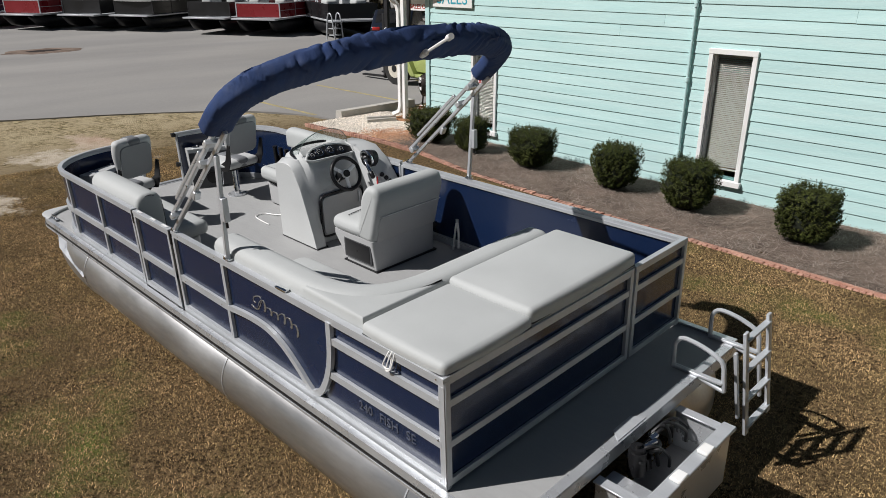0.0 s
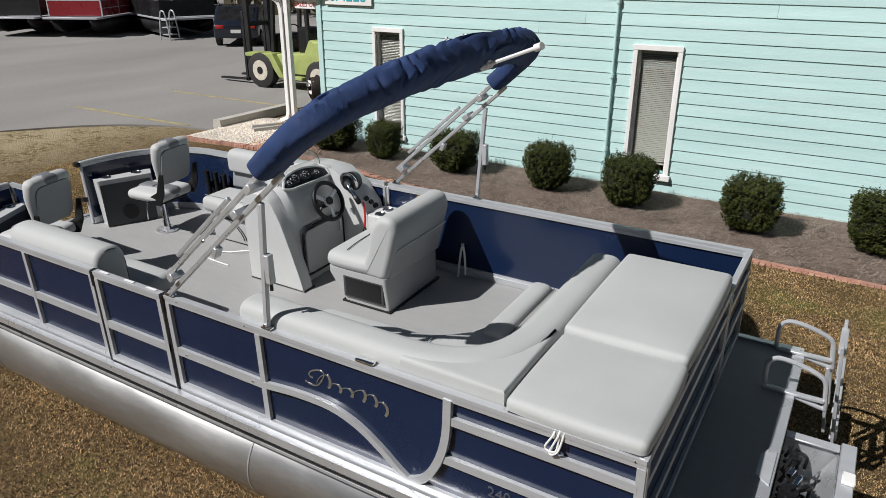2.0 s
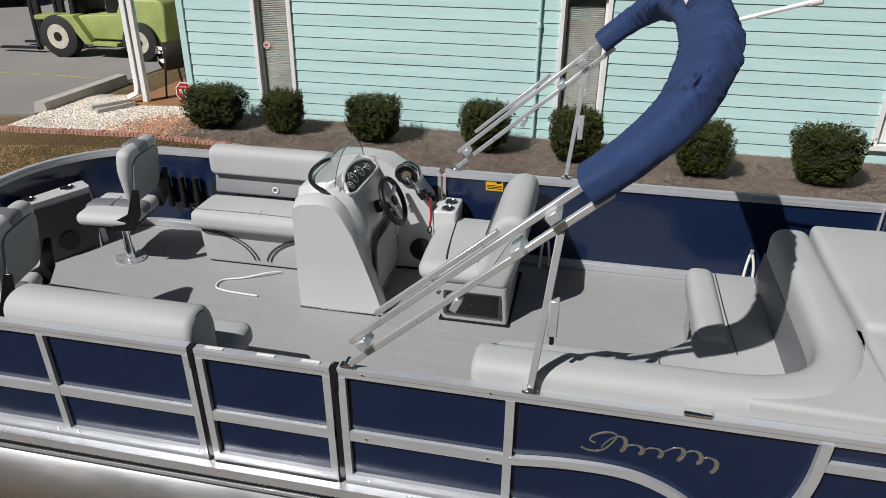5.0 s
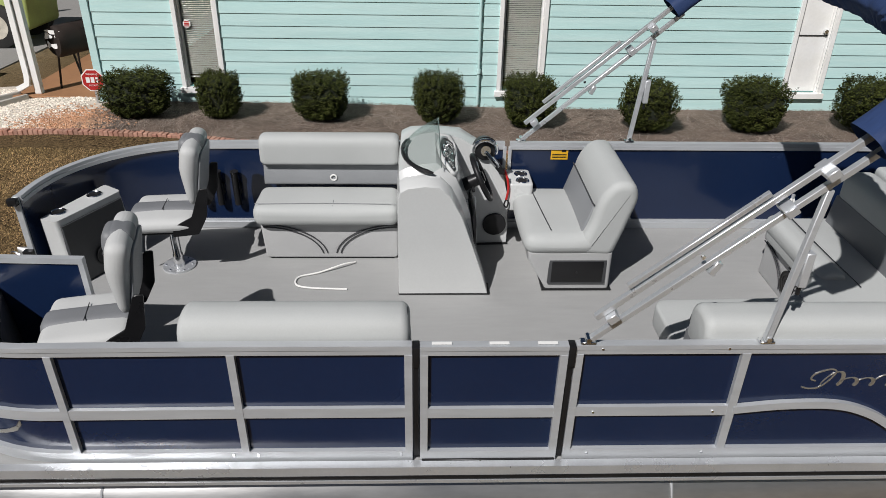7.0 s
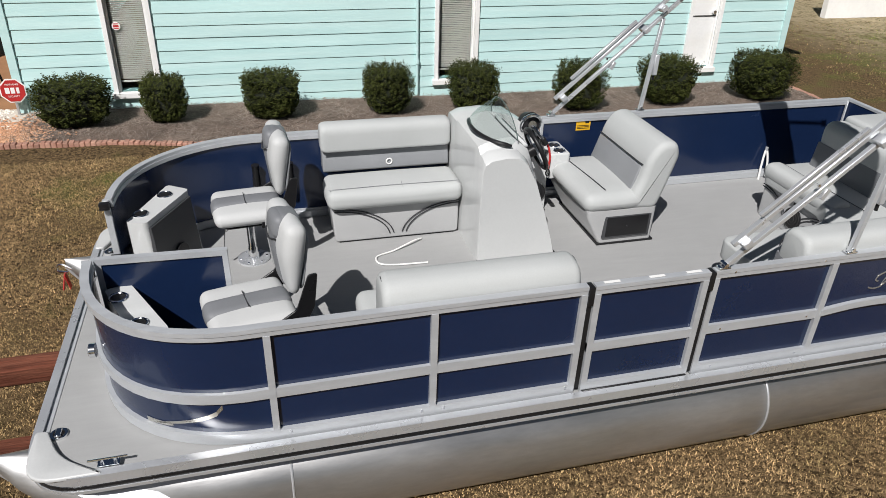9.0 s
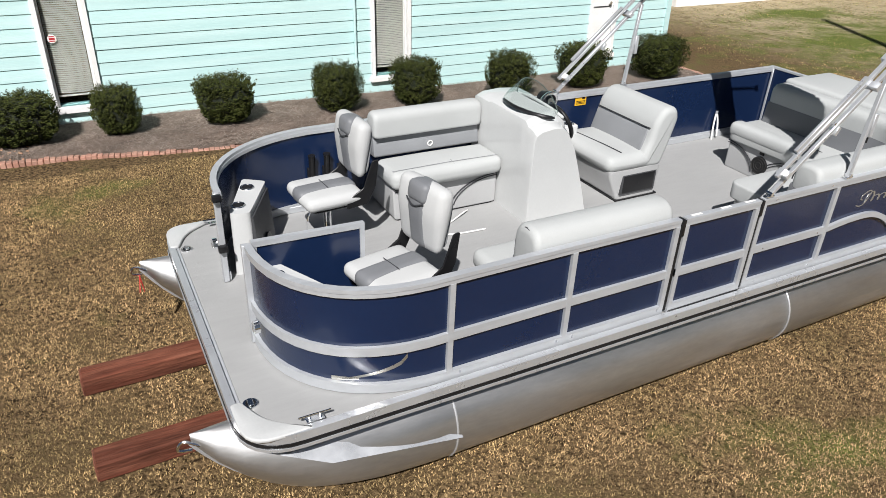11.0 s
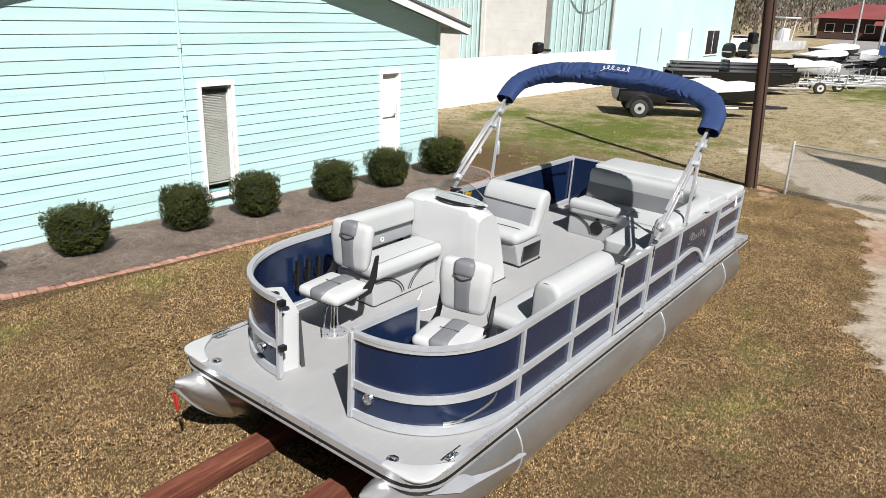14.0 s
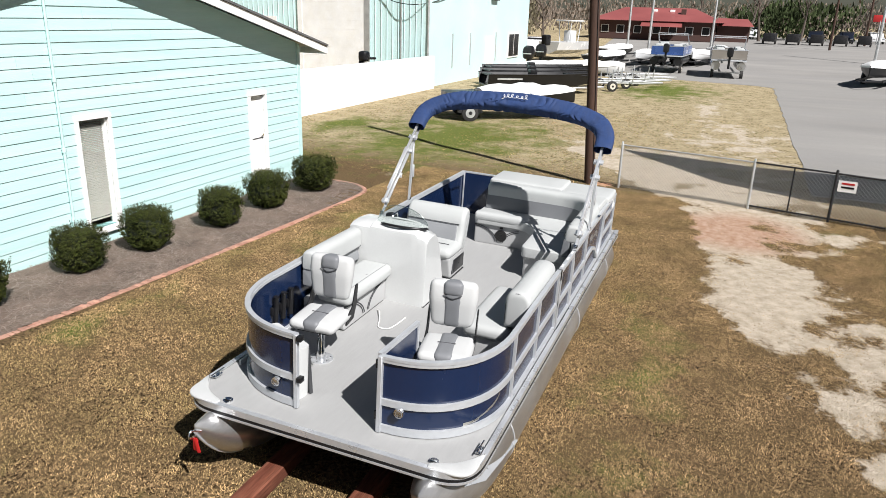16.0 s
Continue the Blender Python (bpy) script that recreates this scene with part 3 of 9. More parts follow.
def rail_section(path, posts, side, name="fence_section", mid=True, label="navy fence panel framed in silver aluminium", inside_rails=True):
    """One fence section along a plan path: navy skin, frame rails outside, a cap on top and posts at the given plan points."""
    s = 1 if side == 0 else -1
    sec = part(name, ribbon(path, -0.004 * s, 0.040 * s, TOP[0] + 0.028, TOP[1], None, bow_sag, bow_sag), ALU, boat, label)
    part("panel", ribbon(path, 0.022 * s, 0.030 * s, LOW[0] + 0.01, TOP[0] + 0.03, None, no_sag, bow_sag), NAVY, sec, "glossy navy panel")
    part("rail", ribbon(path, 0.0, 0.021 * s, TOP[0], TOP[0] + 0.027, None, bow_sag, bow_sag), ALU, sec)
    if mid:
        part("rail", ribbon(path, 0.0, 0.021 * s, *MID, None, mid_sag, mid_sag), ALU, sec)
    part("rail", ribbon(path, -0.002 * s, 0.040 * s, LOW[0], LOW[1]), ALU, sec)
    if inside_rails:
        part("rail", ribbon(path, 0.0301 * s, 0.045 * s, TOP[0], TOP[0] + 0.027, None, bow_sag, bow_sag), ALU, sec)
    for (u, v), (du, dv), wide in posts:
        d = Vector((du, dv)).normalized() * wide / 2
        part("post", ribbon([(u - d.x, v - d.y), (u + d.x, v + d.y)], -0.0018 * s, 0.0212 * s, LOW[1], TOP[0], None, no_sag, bow_sag), ALU, sec)
    return sec


def screws(points, parent):
    for p in points:
        part("screw", disc(p, (0, 1, 0), 0.006, 0.006, seg=8), CHROME, parent)


# near side: the plan path runs towards the bow, so that the inside lies to its right
near_front = [(-5.845, 0.0), (-6.66, 0.0)] + bow_path(0)
fs = rail_section(near_front[::-1], [((-5.862, 0), (1, 0), 0.036), ((-6.66, 0), (1, 0), 0.036), ((-7.47, 0), (1, 0), 0.034)], 0)
part("post", box((-8.395, 0.82, 0.006), (-8.355, 0.856, 0.682), 0.003, 1), ALU, fs)
part("panel", ribbon(bow_path(0)[::-1] + [(-6.7, 0)], 0.0302, 0.033, 0.05, 0.69, None, no_sag, bow_sag), NAVY, fs, "glossy navy inner skin")
screws([(u, -0.003, w) for u in (-7.40, -6.72, -6.60, -5.90) for w in (0.05, 0.06)], fs)
gate = rail_section([(-5.808, -0.006), (-5.135, -0.006)], [((-5.79, -0.006), (1, 0), 0.036), ((-5.153, -0.006), (1, 0), 0.036)], 0, "side_gate",
                    label="navy side gate framed in silver aluminium, shut")
for u in (-5.827, -5.117):
    part("latch", box((u - 0.016, -0.012, 0.60), (u + 0.016, 0.05, 0.715), 0.004), BLACK, gate, "black latch")
    part("hinge_strip", box((u - 0.012, 0.002, 0.03), (u + 0.012, 0.03, 0.60)), BLACK, gate)
part("sill", box((-5.80, -0.02, 0.0), (-5.14, 0.02, 0.026), 0.003, 1), BLACK, gate, "black gate sill")
for u in (-5.71, -5.45, -5.23):
    part("sticker", box((u - 0.045, 0.004, 0.7238), (u + 0.045, 0.024, 0.7252)), WHITE_PLASTIC, gate, "white sticker")
near_rear = rail_section([(-5.10, 0.0), (STERN, 0.0)], [((-5.082, 0), (1, 0), 0.036), ((-4.31, 0), (1, 0), 0.04), ((-2.08, 0), (1, 0), 0.04)], 0, mid=False)
part("rail", ribbon([(-5.08, 0), (-4.31, 0)], 0.0, 0.021, *MID), ALU, near_rear)
for w in (0.53, 0.275):
    part("rail", ribbon([(-3.045 - 0.10 * (0.53 - w), 0), (-2.09, 0)], -0.003, 0.021, w, w + 0.048), ALU, near_rear)


def flat_curve(pts, wide, v0, v1):
    """A flat bar that follows a line in the side's own plane."""
    line = curve_pts([(p[0], p[1], 0) for p in pts], 7)
    rings = []
    bm = bmesh.new()
    for i, p in enumerate(line):
        d = (line[min(i + 1, len(line) - 1)] - line[max(i - 1, 0)]).normalized()
        q = Vector((-d.y, d.x, 0)) * wide / 2
        a, b = p + q, p - q
        rings.append([bm.verts.new(x) for x in ((a.x, v0, a.y), (b.x, v0, b.y), (b.x, v1, b.y), (a.x, v1, a.y))])
    skin(bm, rings)
    return bm


part("curved_rail", flat_curve([(-4.30, 0.325), (-4.05, 0.352), (-3.80, 0.350), (-3.62, 0.295), (-3.47, 0.20), (-3.36, 0.11), (-3.29, 0.06)], 0.042, -0.006, 0.0205), ALU, near_rear)
part("curved_rail", flat_curve([(-3.30, 0.055), (-3.19, 0.12), (-3.10, 0.27), (-3.05, 0.45), (-3.035, 0.68)], 0.045, -0.008, 0.0205), ALU, near_rear)
screws([(u, -0.003, w) for u in (-4.98, -4.40, -2.11) for w in (0.05, 0.32, 0.70)], near_rear)


def scribble(p0, p1, tall, mat, parent, name="emblem", v=-0.004, thick=0.006, loops=6):
    """A flowing line of slanted loops, tall at its head and tail: the emblem as a plain flourish."""
    n = 40 * loops
    run = p1[0] - p0[0]
    pts = []
    for i in range(n + 1):
        t = i / n
        a = math.tau * loops * t
        amp = tall * (0.50 + 0.50 * max(0.0, 1 - t * loops / 1.1) ** 0.5 + 0.40 * math.exp(-((t - 0.66) * 9) ** 2))
        drop = tall * 0.42 * max(0.0, (t - 0.90) / 0.10)
        h = amp * (1 - math.cos(a)) / 2 - drop
        pts.append((p0[0] + run * t - run / loops * 0.26 * math.sin(a) + 0.45 * h, p0[1] + (p1[1] - p0[1]) * t + h))
    bm = bmesh.new()
    rings = []
    for i, p in enumerate(pts):
        a, b = pts[max(i - 1, 0)], pts[min(i + 1, n)]
        d = Vector((b[0] - a[0], b[1] - a[1])).normalized()
        k = thick * (0.30 + 0.85 * max(0.0, -d.y))
        q = Vector((-d.y, d.x)) * k
        rings.append([bm.verts.new(r) for r in ((p[0] + q.x, v, p[1] + q.y), (p[0] - q.x, v, p[1] - q.y), (p[0] - q.x, v + 0.003, p[1] - q.y), (p[0] + q.x, v + 0.003, p[1] + q.y))])
    skin(bm, rings)
    return part(name, bm, mat, parent, "silver script emblem")


scribble((-3.90, 0.462), (-3.42, 0.452), 0.092, SILVER_PRINT, near_rear, v=0.0192, thick=0.0085)
part("emblem", flat_curve([(-3.99, 0.452), (-3.95, 0.440), (-3.90, 0.450), (-3.86, 0.500), (-3.845, 0.545), (-3.88, 0.556), (-3.94, 0.530), (-3.955, 0.500), (-3.93, 0.487)], 0.008, 0.0192, 0.0218), SILVER_PRINT, near_rear)
for text, u in (("240", -2.755), ("FISH", -2.545), ("SE", -2.355)):
    words(text, 0.088, GREY_PRINT, near_rear, Matrix.Translation((u, 0.0195, 0.165)) @ pose(0, 0, 0, 90), label="faint grey model lettering")
# a small scribble on the gate sill
scribble((-5.53, 0.006), (-5.38, 0.006), 0.018, SILVER_PRINT, gate, v=-0.0235, thick=0.0022)
# tied strap and hook below the sun pad
strap = bmesh.new()
for k in (0, 0.022):
    tube(curve_pts([(-2.46 - k, 0.03, 0.73), (-2.455 - k, -0.012, 0.70), (-2.49 - k, -0.02, 0.60 + k), (-2.45 - k * 0.4, -0.02, 0.62), (-2.43 - k, 0.0, 0.72)], 6), 0.005, strap, 6)
part("strap", strap, WHITE_PLASTIC, near_rear, "white tie strap")
part("cleat", slab(fillet([(-3.60, -0.008), (-3.48, -0.008), (-3.48, 0.036), (-3.60, 0.036)], 0.015, 3), 0.724, 0.738, 0.004, seg=2), CHROME, near_rear)

# far side
far_front = [(-5.17, BEAM), (-6.66, BEAM)] + bow_path(1)
ff = rail_section(far_front[::-1], [((-5.19, BEAM), (1, 0), 0.036), ((-6.66, BEAM), (1, 0), 0.036), ((-7.47, BEAM), (1, 0), 0.034)], 1)
part("post", box((-8.395, BEAM - 0.916, 0.006), (-8.355, BEAM - 0.88, 0.682), 0.003, 1), ALU, ff)
for w in (0.635, 0.26):
    part("latch", box((-8.41, BEAM - 0.96, w), (-8.35, BEAM - 0.917, w + 0.045), 0.004), BLACK, ff, "black latch")
fr = rail_section([(-5.13, BEAM), (STERN, BEAM)], [((-5.11, BEAM), (1, 0), 0.036), ((-4.31, BEAM), (1, 0), 0.04), ((-2.08, BEAM), (1, 0), 0.04)], 1)
for u in (-5.17, -5.13):
    part("post", box((u - 0.012, BEAM - 0.05, 0.03), (u + 0.012, BEAM - 0.03, 0.69), 0.002, 1), ALU, fr)
part("kick_strip", box((-8.0, BEAM - 0.055, 0.002), (-2.1, BEAM - 0.041, 0.055), 0.002, 1), ALU, fr)
label_plate = part("warning_label", box((-4.815, BEAM - 0.0345, 0.585), (-4.685, BEAM - 0.032, 0.685)), YELLOW, fr, "yellow and orange warning label")
for k, (a, b) in enumerate(((0.60, 0.605), (0.612, 0.617), (0.624, 0.629))):
    part("print_bar", box((-4.805, BEAM - 0.0362, a), (-4.695, BEAM - 0.035, b)), BLACK, label_plate)
part("print_patch", box((-4.735, BEAM - 0.0362, 0.645), (-4.70, BEAM - 0.035, 0.68)), RUST, label_plate)

# stern: fence with two bars and a door on the far side
stern = part("stern_fence", box((STERN - 0.036, 0.0, 0.700), (STERN + 0.004, 1.775, 0.724), 0.002, 1), ALU, boat, "navy stern fence framed in silver aluminium")
part("panel", box((STERN - 0.03, 0.01, 0.03), (STERN - 0.02, 1.77, 0.70)), NAVY, stern, "glossy navy panel")
for w in (0.672, 0.53, 0.275, 0.026):
    part("rail", box((STERN - 0.0195, 0.02, w), (STERN + 0.003, 1.77, w + 0.045), 0.002, 1), ALU, stern)
for v in (0.004, 1.735):
    part("post", box((STERN - 0.0192, v, 0.03), (STERN + 0.006, v + 0.038, 0.70), 0.002, 1), ALU, stern)
door = part("stern_door", box((STERN - 0.036, 1.80, 0.700), (STERN + 0.004, BEAM, 0.724), 0.002, 1), ALU, boat, "navy stern door framed in silver aluminium, shut")
part("panel", box((STERN - 0.03, 1.81, 0.03), (STERN - 0.02, BEAM - 0.02, 0.70)), NAVY, door, "glossy navy panel")
for w in (0.672, 0.53, 0.275, 0.026):
    part("rail", box((STERN - 0.0195, 1.81, w), (STERN + 0.003, BEAM - 0.01, w + 0.045), 0.002, 1), ALU, door)
for v in (1.80, BEAM - 0.038):
    part("post", box((STERN - 0.0192, v, 0.03), (STERN + 0.006, v + 0.036, 0.70), 0.002, 1), ALU, door)
part("post", box((STERN - 0.05, BEAM - 0.062, 0.03), (STERN - 0.037, BEAM - 0.04, 0.70), 0.002, 1), ALU, door)

# bow gate, swung open inboard
bow_gate = part("bow_gate", ribbon([(-8.335, 0.868), (-7.645, 0.842)], -0.018, 0.018, 0.645, 0.680), ALU, boat, "navy bow gate framed in silver aluminium, swung open")
part("panel", ribbon([(-8.33, 0.868), (-7.655, 0.8423)], -0.006, 0.006, 0.05, 0.66), NAVY, bow_gate, "glossy navy panel")
part("rail", ribbon([(-8.335, 0.868), (-7.645, 0.842)], -0.016, 0.016, 0.035, 0.075), ALU, bow_gate)
part("post", ribbon([(-8.335, 0.868), (-8.305, 0.8695)], -0.0165, 0.0165, 0.036, 0.655), ALU, bow_gate)
part("post", ribbon([(-7.675, 0.8425), (-7.645, 0.842)], -0.0165, 0.0165, 0.036, 0.655), ALU, bow_gate)
for w in (0.60, 0.14):
    part("hinge", disc((-8.36, 0.872, w), (0, 0, 1), 0.014, 0.07, seg=10), BLACK, bow_gate)

# bow deck fittings
for side in (0, 1):
    f = (lambda v: v) if not side else (lambda v: BEAM - v)
    cap = fillet([(FRONT - 0.004, f(-0.05)), (FRONT + 0.36, f(-0.05)), (FRONT + 0.14, f(0.10)), (FRONT + 0.055, f(0.30)), (FRONT - 0.004, f(0.30))], [0.28, 0.02, 0.12, 0.02, 0.02], 6)
    part("corner_cap", slab(cap, 0.004, 0.030, 0.010, seg=3), CAP_PLASTIC, boat, "pale grey moulded corner cap")
    cup = part("dock_light", disc((-8.545, f(0.285 + 0.05 * side), 0.006), (0, 0, 1), 0.042, 0.012, seg=24), CHROME, boat, "round chrome deck fitting")
    part("opening", disc((-8.545, f(0.285 + 0.05 * side), 0.0135), (0, 0, 1), 0.028, 0.004, seg=20), BLACK, cup)
    part("clip", box((-8.56, f(0.285 + 0.05 * side) - 0.03, 0.016), (-8.53, f(0.285 + 0.05 * side) + 0.03, 0.024), 0.003, 1), CHROME, cup)
    cl = bmesh.new()
    tube([(-8.36, f(0.01), 0.055), (-8.18, f(0.01), 0.055)], [0.006, 0.006], cl, 8)
    for u in (-8.30, -8.24):
        tube([(u, f(0.01), 0.02), (u, f(0.01), 0.055)], 0.008, cl, 8)
    box((-8.32, f(0.01) - 0.02, 0.020), (-8.22, f(0.01) + 0.02, 0.028), 0, 1, cl)
    part("cleat", cl, CHROME, boat, "chrome mooring cleat")
    lamp_v = 0.655
    lamp_u = -8.383
    lamp = part("docking_light", disc((lamp_u - 0.012, f(lamp_v + 0.06 * side), 0.235 - 0.02 * side), (-1, 0, 0), 0.040, 0.03, seg=20), CHROME, boat, "round chrome docking light")
    part("lens", disc((lamp_u - 0.030, f(lamp_v + 0.06 * side), 0.235 - 0.02 * side), (-1, 0, 0), 0.030, 0.008, seg=20), GLASS, lamp)
    part("knob", disc((lamp_u + 0.06, f(lamp_v - 0.02 + 0.06 * side), 0.235 - 0.02 * side), (0, 1, 0), 0.02, 0.05, seg=12), BLACK, lamp)
    sw = bmesh.new()
    line = bow_path(side, 40)
    for a, b, w0, w1, t0, t1 in ((6, 17, 0.24, 0.09, 0.030, 0.010), (14, 19, 0.10, 0.09, 0.02, 0.03)):
        rings = []
        for i in range(a, b + 1):
            k = (i - a) / (b - a)
            p, q = Vector(line[i]), Vector(line[i + 1])
            d = (q - p).normalized()
            nrm = Vector((-d.y, d.x)) * (0.020 if side else -0.020)
            w = w0 + (w1 - w0) * k ** 0.5
            h = t0 + (t1 - t0) * k
            pp = p + nrm
            rings.append([sw.verts.new((pp.x, pp.y, w + h / 2)), sw.verts.new((pp.x, pp.y, w - h / 2))])
        for r0, r1 in zip(rings, rings[1:]):
            sw.faces.new((r0[0], r0[1], r1[1], r1[0]))
    part("decal", sw, SILVER_PRINT, boat, "pale curved decal")

# rear edge rail of the swim deck
rr = bmesh.new()
box((REAR_EDGE - 0.05, -0.04, 0.0), (REAR_EDGE + 0.012, BEAM + 0.04, 0.010), 0, 1, rr)
box((REAR_EDGE + 0.0005, -0.04, -0.085), (REAR_EDGE + 0.014, BEAM + 0.04, -0.0005), 0, 1, rr)
part("rear_edge_rail", rr, ALU_BRIGHT, boat)
part("step_plate", slab(fillet([(-1.70, 1.05), (-1.62, 0.98), (-1.62, 1.30), (-1.70, 1.25)], 0.01, 2), 0.0101, 0.016, 0.002, seg=1), ALU, boat)

# motor bracket behind the deck
pod = part("motor_bracket", box((REAR_EDGE + 0.33, 0.74, -0.52), (REAR_EDGE + 0.37, 1.70, -0.10), 0.006, 1), ALU_BRIGHT, boat, "bare aluminium motor bracket")
part("top_channel", box((REAR_EDGE + 0.315, 0.74, -0.099), (REAR_EDGE + 0.40, 1.70, -0.070), 0.005, 1), ALU, pod)
for v0 in (0.98, 1.30):
    part("clip", box((REAR_EDGE + 0.335, v0, -0.069), (REAR_EDGE + 0.405, v0 + 0.10, -0.045), 0.006, 1), WHITE_PAINT, pod, "white clip")
for v0 in (0.74, 1.665):
    part("side_plate", box((REAR_EDGE + 0.016, v0, -0.46), (REAR_EDGE + 0.329, v0 + 0.012, -0.11), 0.003, 1), ALU_BRIGHT, pod, "bare sheet side plate")
    part("side_flange", box((REAR_EDGE + 0.016, v0 - 0.03, -0.109), (REAR_EDGE + 0.313, v0 + 0.042, -0.097), 0.003, 1), ALU, pod)
part("tray", box((REAR_EDGE + 0.016, 0.76, -0.40), (REAR_EDGE + 0.328, 1.66, -0.38), 0.004, 1), ALU_TUBE, pod)
part("splash_plate", bar((REAR_EDGE + 0.20, 1.30, -0.37), (REAR_EDGE + 0.31, 1.30, -0.12), 0.012, 0.66, up=(0, 1, 0)), ALU_BRIGHT, pod, "sloping bare sheet")
part("cross_plate", box((REAR_EDGE + 0.016, 0.80, -0.17), (REAR_EDGE + 0.30, 0.93, -0.155), 0.003, 1), ALU_BRIGHT, pod)
part("float_box", slab(fillet([(-1.60, 0.85), (-1.28, 0.95), (-1.28, 1.60), (-1.60, 1.65)], 0.04, 3), -0.72, -0.465, 0.03), ALU_TUBE, pod)
rng_h = random.Random(5)
for k in range(9):
    a = Vector((REAR_EDGE + 0.04, 1.02 + 0.05 * k, -0.10 + rng_h.uniform(-0.04, 0.04)))
    b = a + Vector((rng_h.uniform(0.03, 0.16), rng_h.uniform(-0.12, 0.12), rng_h.uniform(0.0, 0.10)))
    c = b + Vector((rng_h.uniform(-0.06, 0.06), rng_h.uniform(0.03, 0.16), rng_h.uniform(-0.14, -0.04)))
    part("hose", tube(curve_pts([a, b, c, c + Vector((0, 0.03, -0.10))], 6), 0.011, seg=7), BLACK, pod, "black control hose")
ram = bmesh.new()
disc((REAR_EDGE + 0.10, 1.04, -0.11), (0, 0, 1), 0.055, 0.16, ram, 16)
disc((REAR_EDGE + 0.10, 1.04, -0.02), (0, 0, 1), 0.045, 0.03, ram, 16)
disc((REAR_EDGE + 0.10, 1.04, 0.0), (0, 0, 1), 0.02, 0.03, ram, 12)
disc((REAR_EDGE + 0.12, 1.17, -0.08), (0, 1, 0), 0.03, 0.14, ram, 12)
part("steering_cylinder", ram, BLACK, pod, "black steering cylinder")
fit_c = bmesh.new()
disc((REAR_EDGE + 0.12, 1.13, -0.03), (0.3, 1, 0.2), 0.016, 0.11, fit_c, 10)
disc((REAR_EDGE + 0.09, 1.24, -0.05), (0.3, 1, 0.4), 0.018, 0.05, fit_c, 10)
part("fitting", fit_c, CHROME, pod)

# boarding ladder and grab loops
ladder = thing("boarding_ladder", "folded silver aluminium boarding ladder at the stern", "ladder", (-1.40, 2.15, 0))
for v in (2.13, 2.49):
    part("stile", bar((-1.41, v, 0.34), (-1.33, v + 0.06, -0.46), 0.05, 0.022, up=(1, 0, 0), r=0.003), ALU, ladder)
    part("stile", bar((-1.46, v + 0.01, 0.16), (-1.40, v + 0.06, -0.36), 0.03, 0.022, up=(1, 0, 0), r=0.003), ALU, ladder)
for w in (0.28, 0.05, -0.18, -0.40):
    k = (0.34 - w) / 0.80
    part("rung", bar((-1.41 + 0.08 * k, 2.13 + 0.06 * k, w), (-1.41 + 0.08 * k, 2.49 + 0.06 * k, w), 0.045, 0.02, r=0.003), ALU, ladder)
for v in (1.95, 2.49):
    loop = curve_pts([(-1.795, v, 0.02), (-1.80, v, 0.14), (-1.79, v, 0.205), (-1.74, v, 0.245), (-1.62, v, 0.235), (-1.50, v, 0.195), (-1.455, v, 0.15), (-1.44, v, 0.06), (-1.43, v, -0.02), (-1.44, v, -0.035), (-1.55, v, -0.015), (-1.68, v, 0.016), (-1.785, v, 0.018)], 6)
    lp = part("grab_loop", tube(loop, 0.016, seg=8), ALU, ladder, "bent aluminium grab loop")
    part("foot", box((-1.80, v - 0.025, 0.0105), (-1.44, v + 0.015, 0.03), 0.003, 1), ALU, lp)


# ---- seating and helm ----
def roll_profile(o0, o1, w0, w1, r=0.09):
    return [(p.x, p.y) for p in fillet([(o0, w0), (o1, w0), (o1, w1), (o0, w1)], [0.03, 0.03, r, r], 6)]


# far bench beside the console
bench = thing("bench_seat", "light grey vinyl bench with a darker grey back band", "bench", (-6.46, 2.2, 0))
part("base", slab(fillet([(-6.93, 0.012), (-5.97, 0.012), (-5.97, 0.30), (-6.95, 0.30)], 0.03, 4), 1.965, 2.44, 0.012, axis="y"), SEATBOX, bench, "grey moulded seat base")
for c, s in ((-6.93, 1), (-5.97, -1)):
    for rad in (0.40, 0.43):
        line = [(c + s * rad * math.cos(a) * 1.05, 1.960, 0.02 + rad * 0.62 * math.sin(a)) for a in [radians(8 + 82 * j / 14) for j in range(15)]]
        part("piping", tube(line, 0.005, seg=6), PIPING, bench, "dark curved piping")
part("kick_gap", box((-6.90, 1.975, 0.001), (-6.0, 2.43, 0.0115)), BLACK, bench)
seat = part("seat_cushion", cushion((-6.975, 1.885, 0.305), (-5.965, 2.27, 0.455), 0.055, 0.014), VINYL, bench, "light grey padded seat")
part("seam", tube([(-6.965, 1.94, 0.463), (-6.5, 1.938, 0.470), (-5.975, 1.94, 0.463)], 0.0022, seg=5), VINYL_MID, seat)
part("seam", tube([(-6.42, 1.889, 0.40), (-6.42, 1.92, 0.455), (-6.42, 1.99, 0.468)], 0.0025, seg=5), VINYL_MID, seat)
back = part("back_band", slab(fillet([(2.30, 0.44), (2.44, 0.44), (2.44, 0.62), (2.335, 0.62)], 0.02, 3), -6.965, -5.97, 0.012, axis="x"), VINYL_MID, bench, "mid grey back band")
part("backrest_roll", roll([(-6.975 + 1.01 * k / 6, 2.36) for k in range(7)], roll_profile(-0.085, 0.085, 0.605, 0.825, 0.085), ends=0.05), VINYL, bench, "light grey rolled backrest top")
part("seam", tube([(-6.96, 2.285, 0.612), (-5.98, 2.285, 0.612)], 0.004, seg=5), PIPING, bench)
cup = part("grommet", tube([(-6.45 + 0.022 * math.cos(a), 2.305, 0.50 + 0.022 * math.sin(a)) for a in [math.tau * j / 14 for j in range(15)]], 0.006, seg=6), WHITE_PLASTIC, bench)

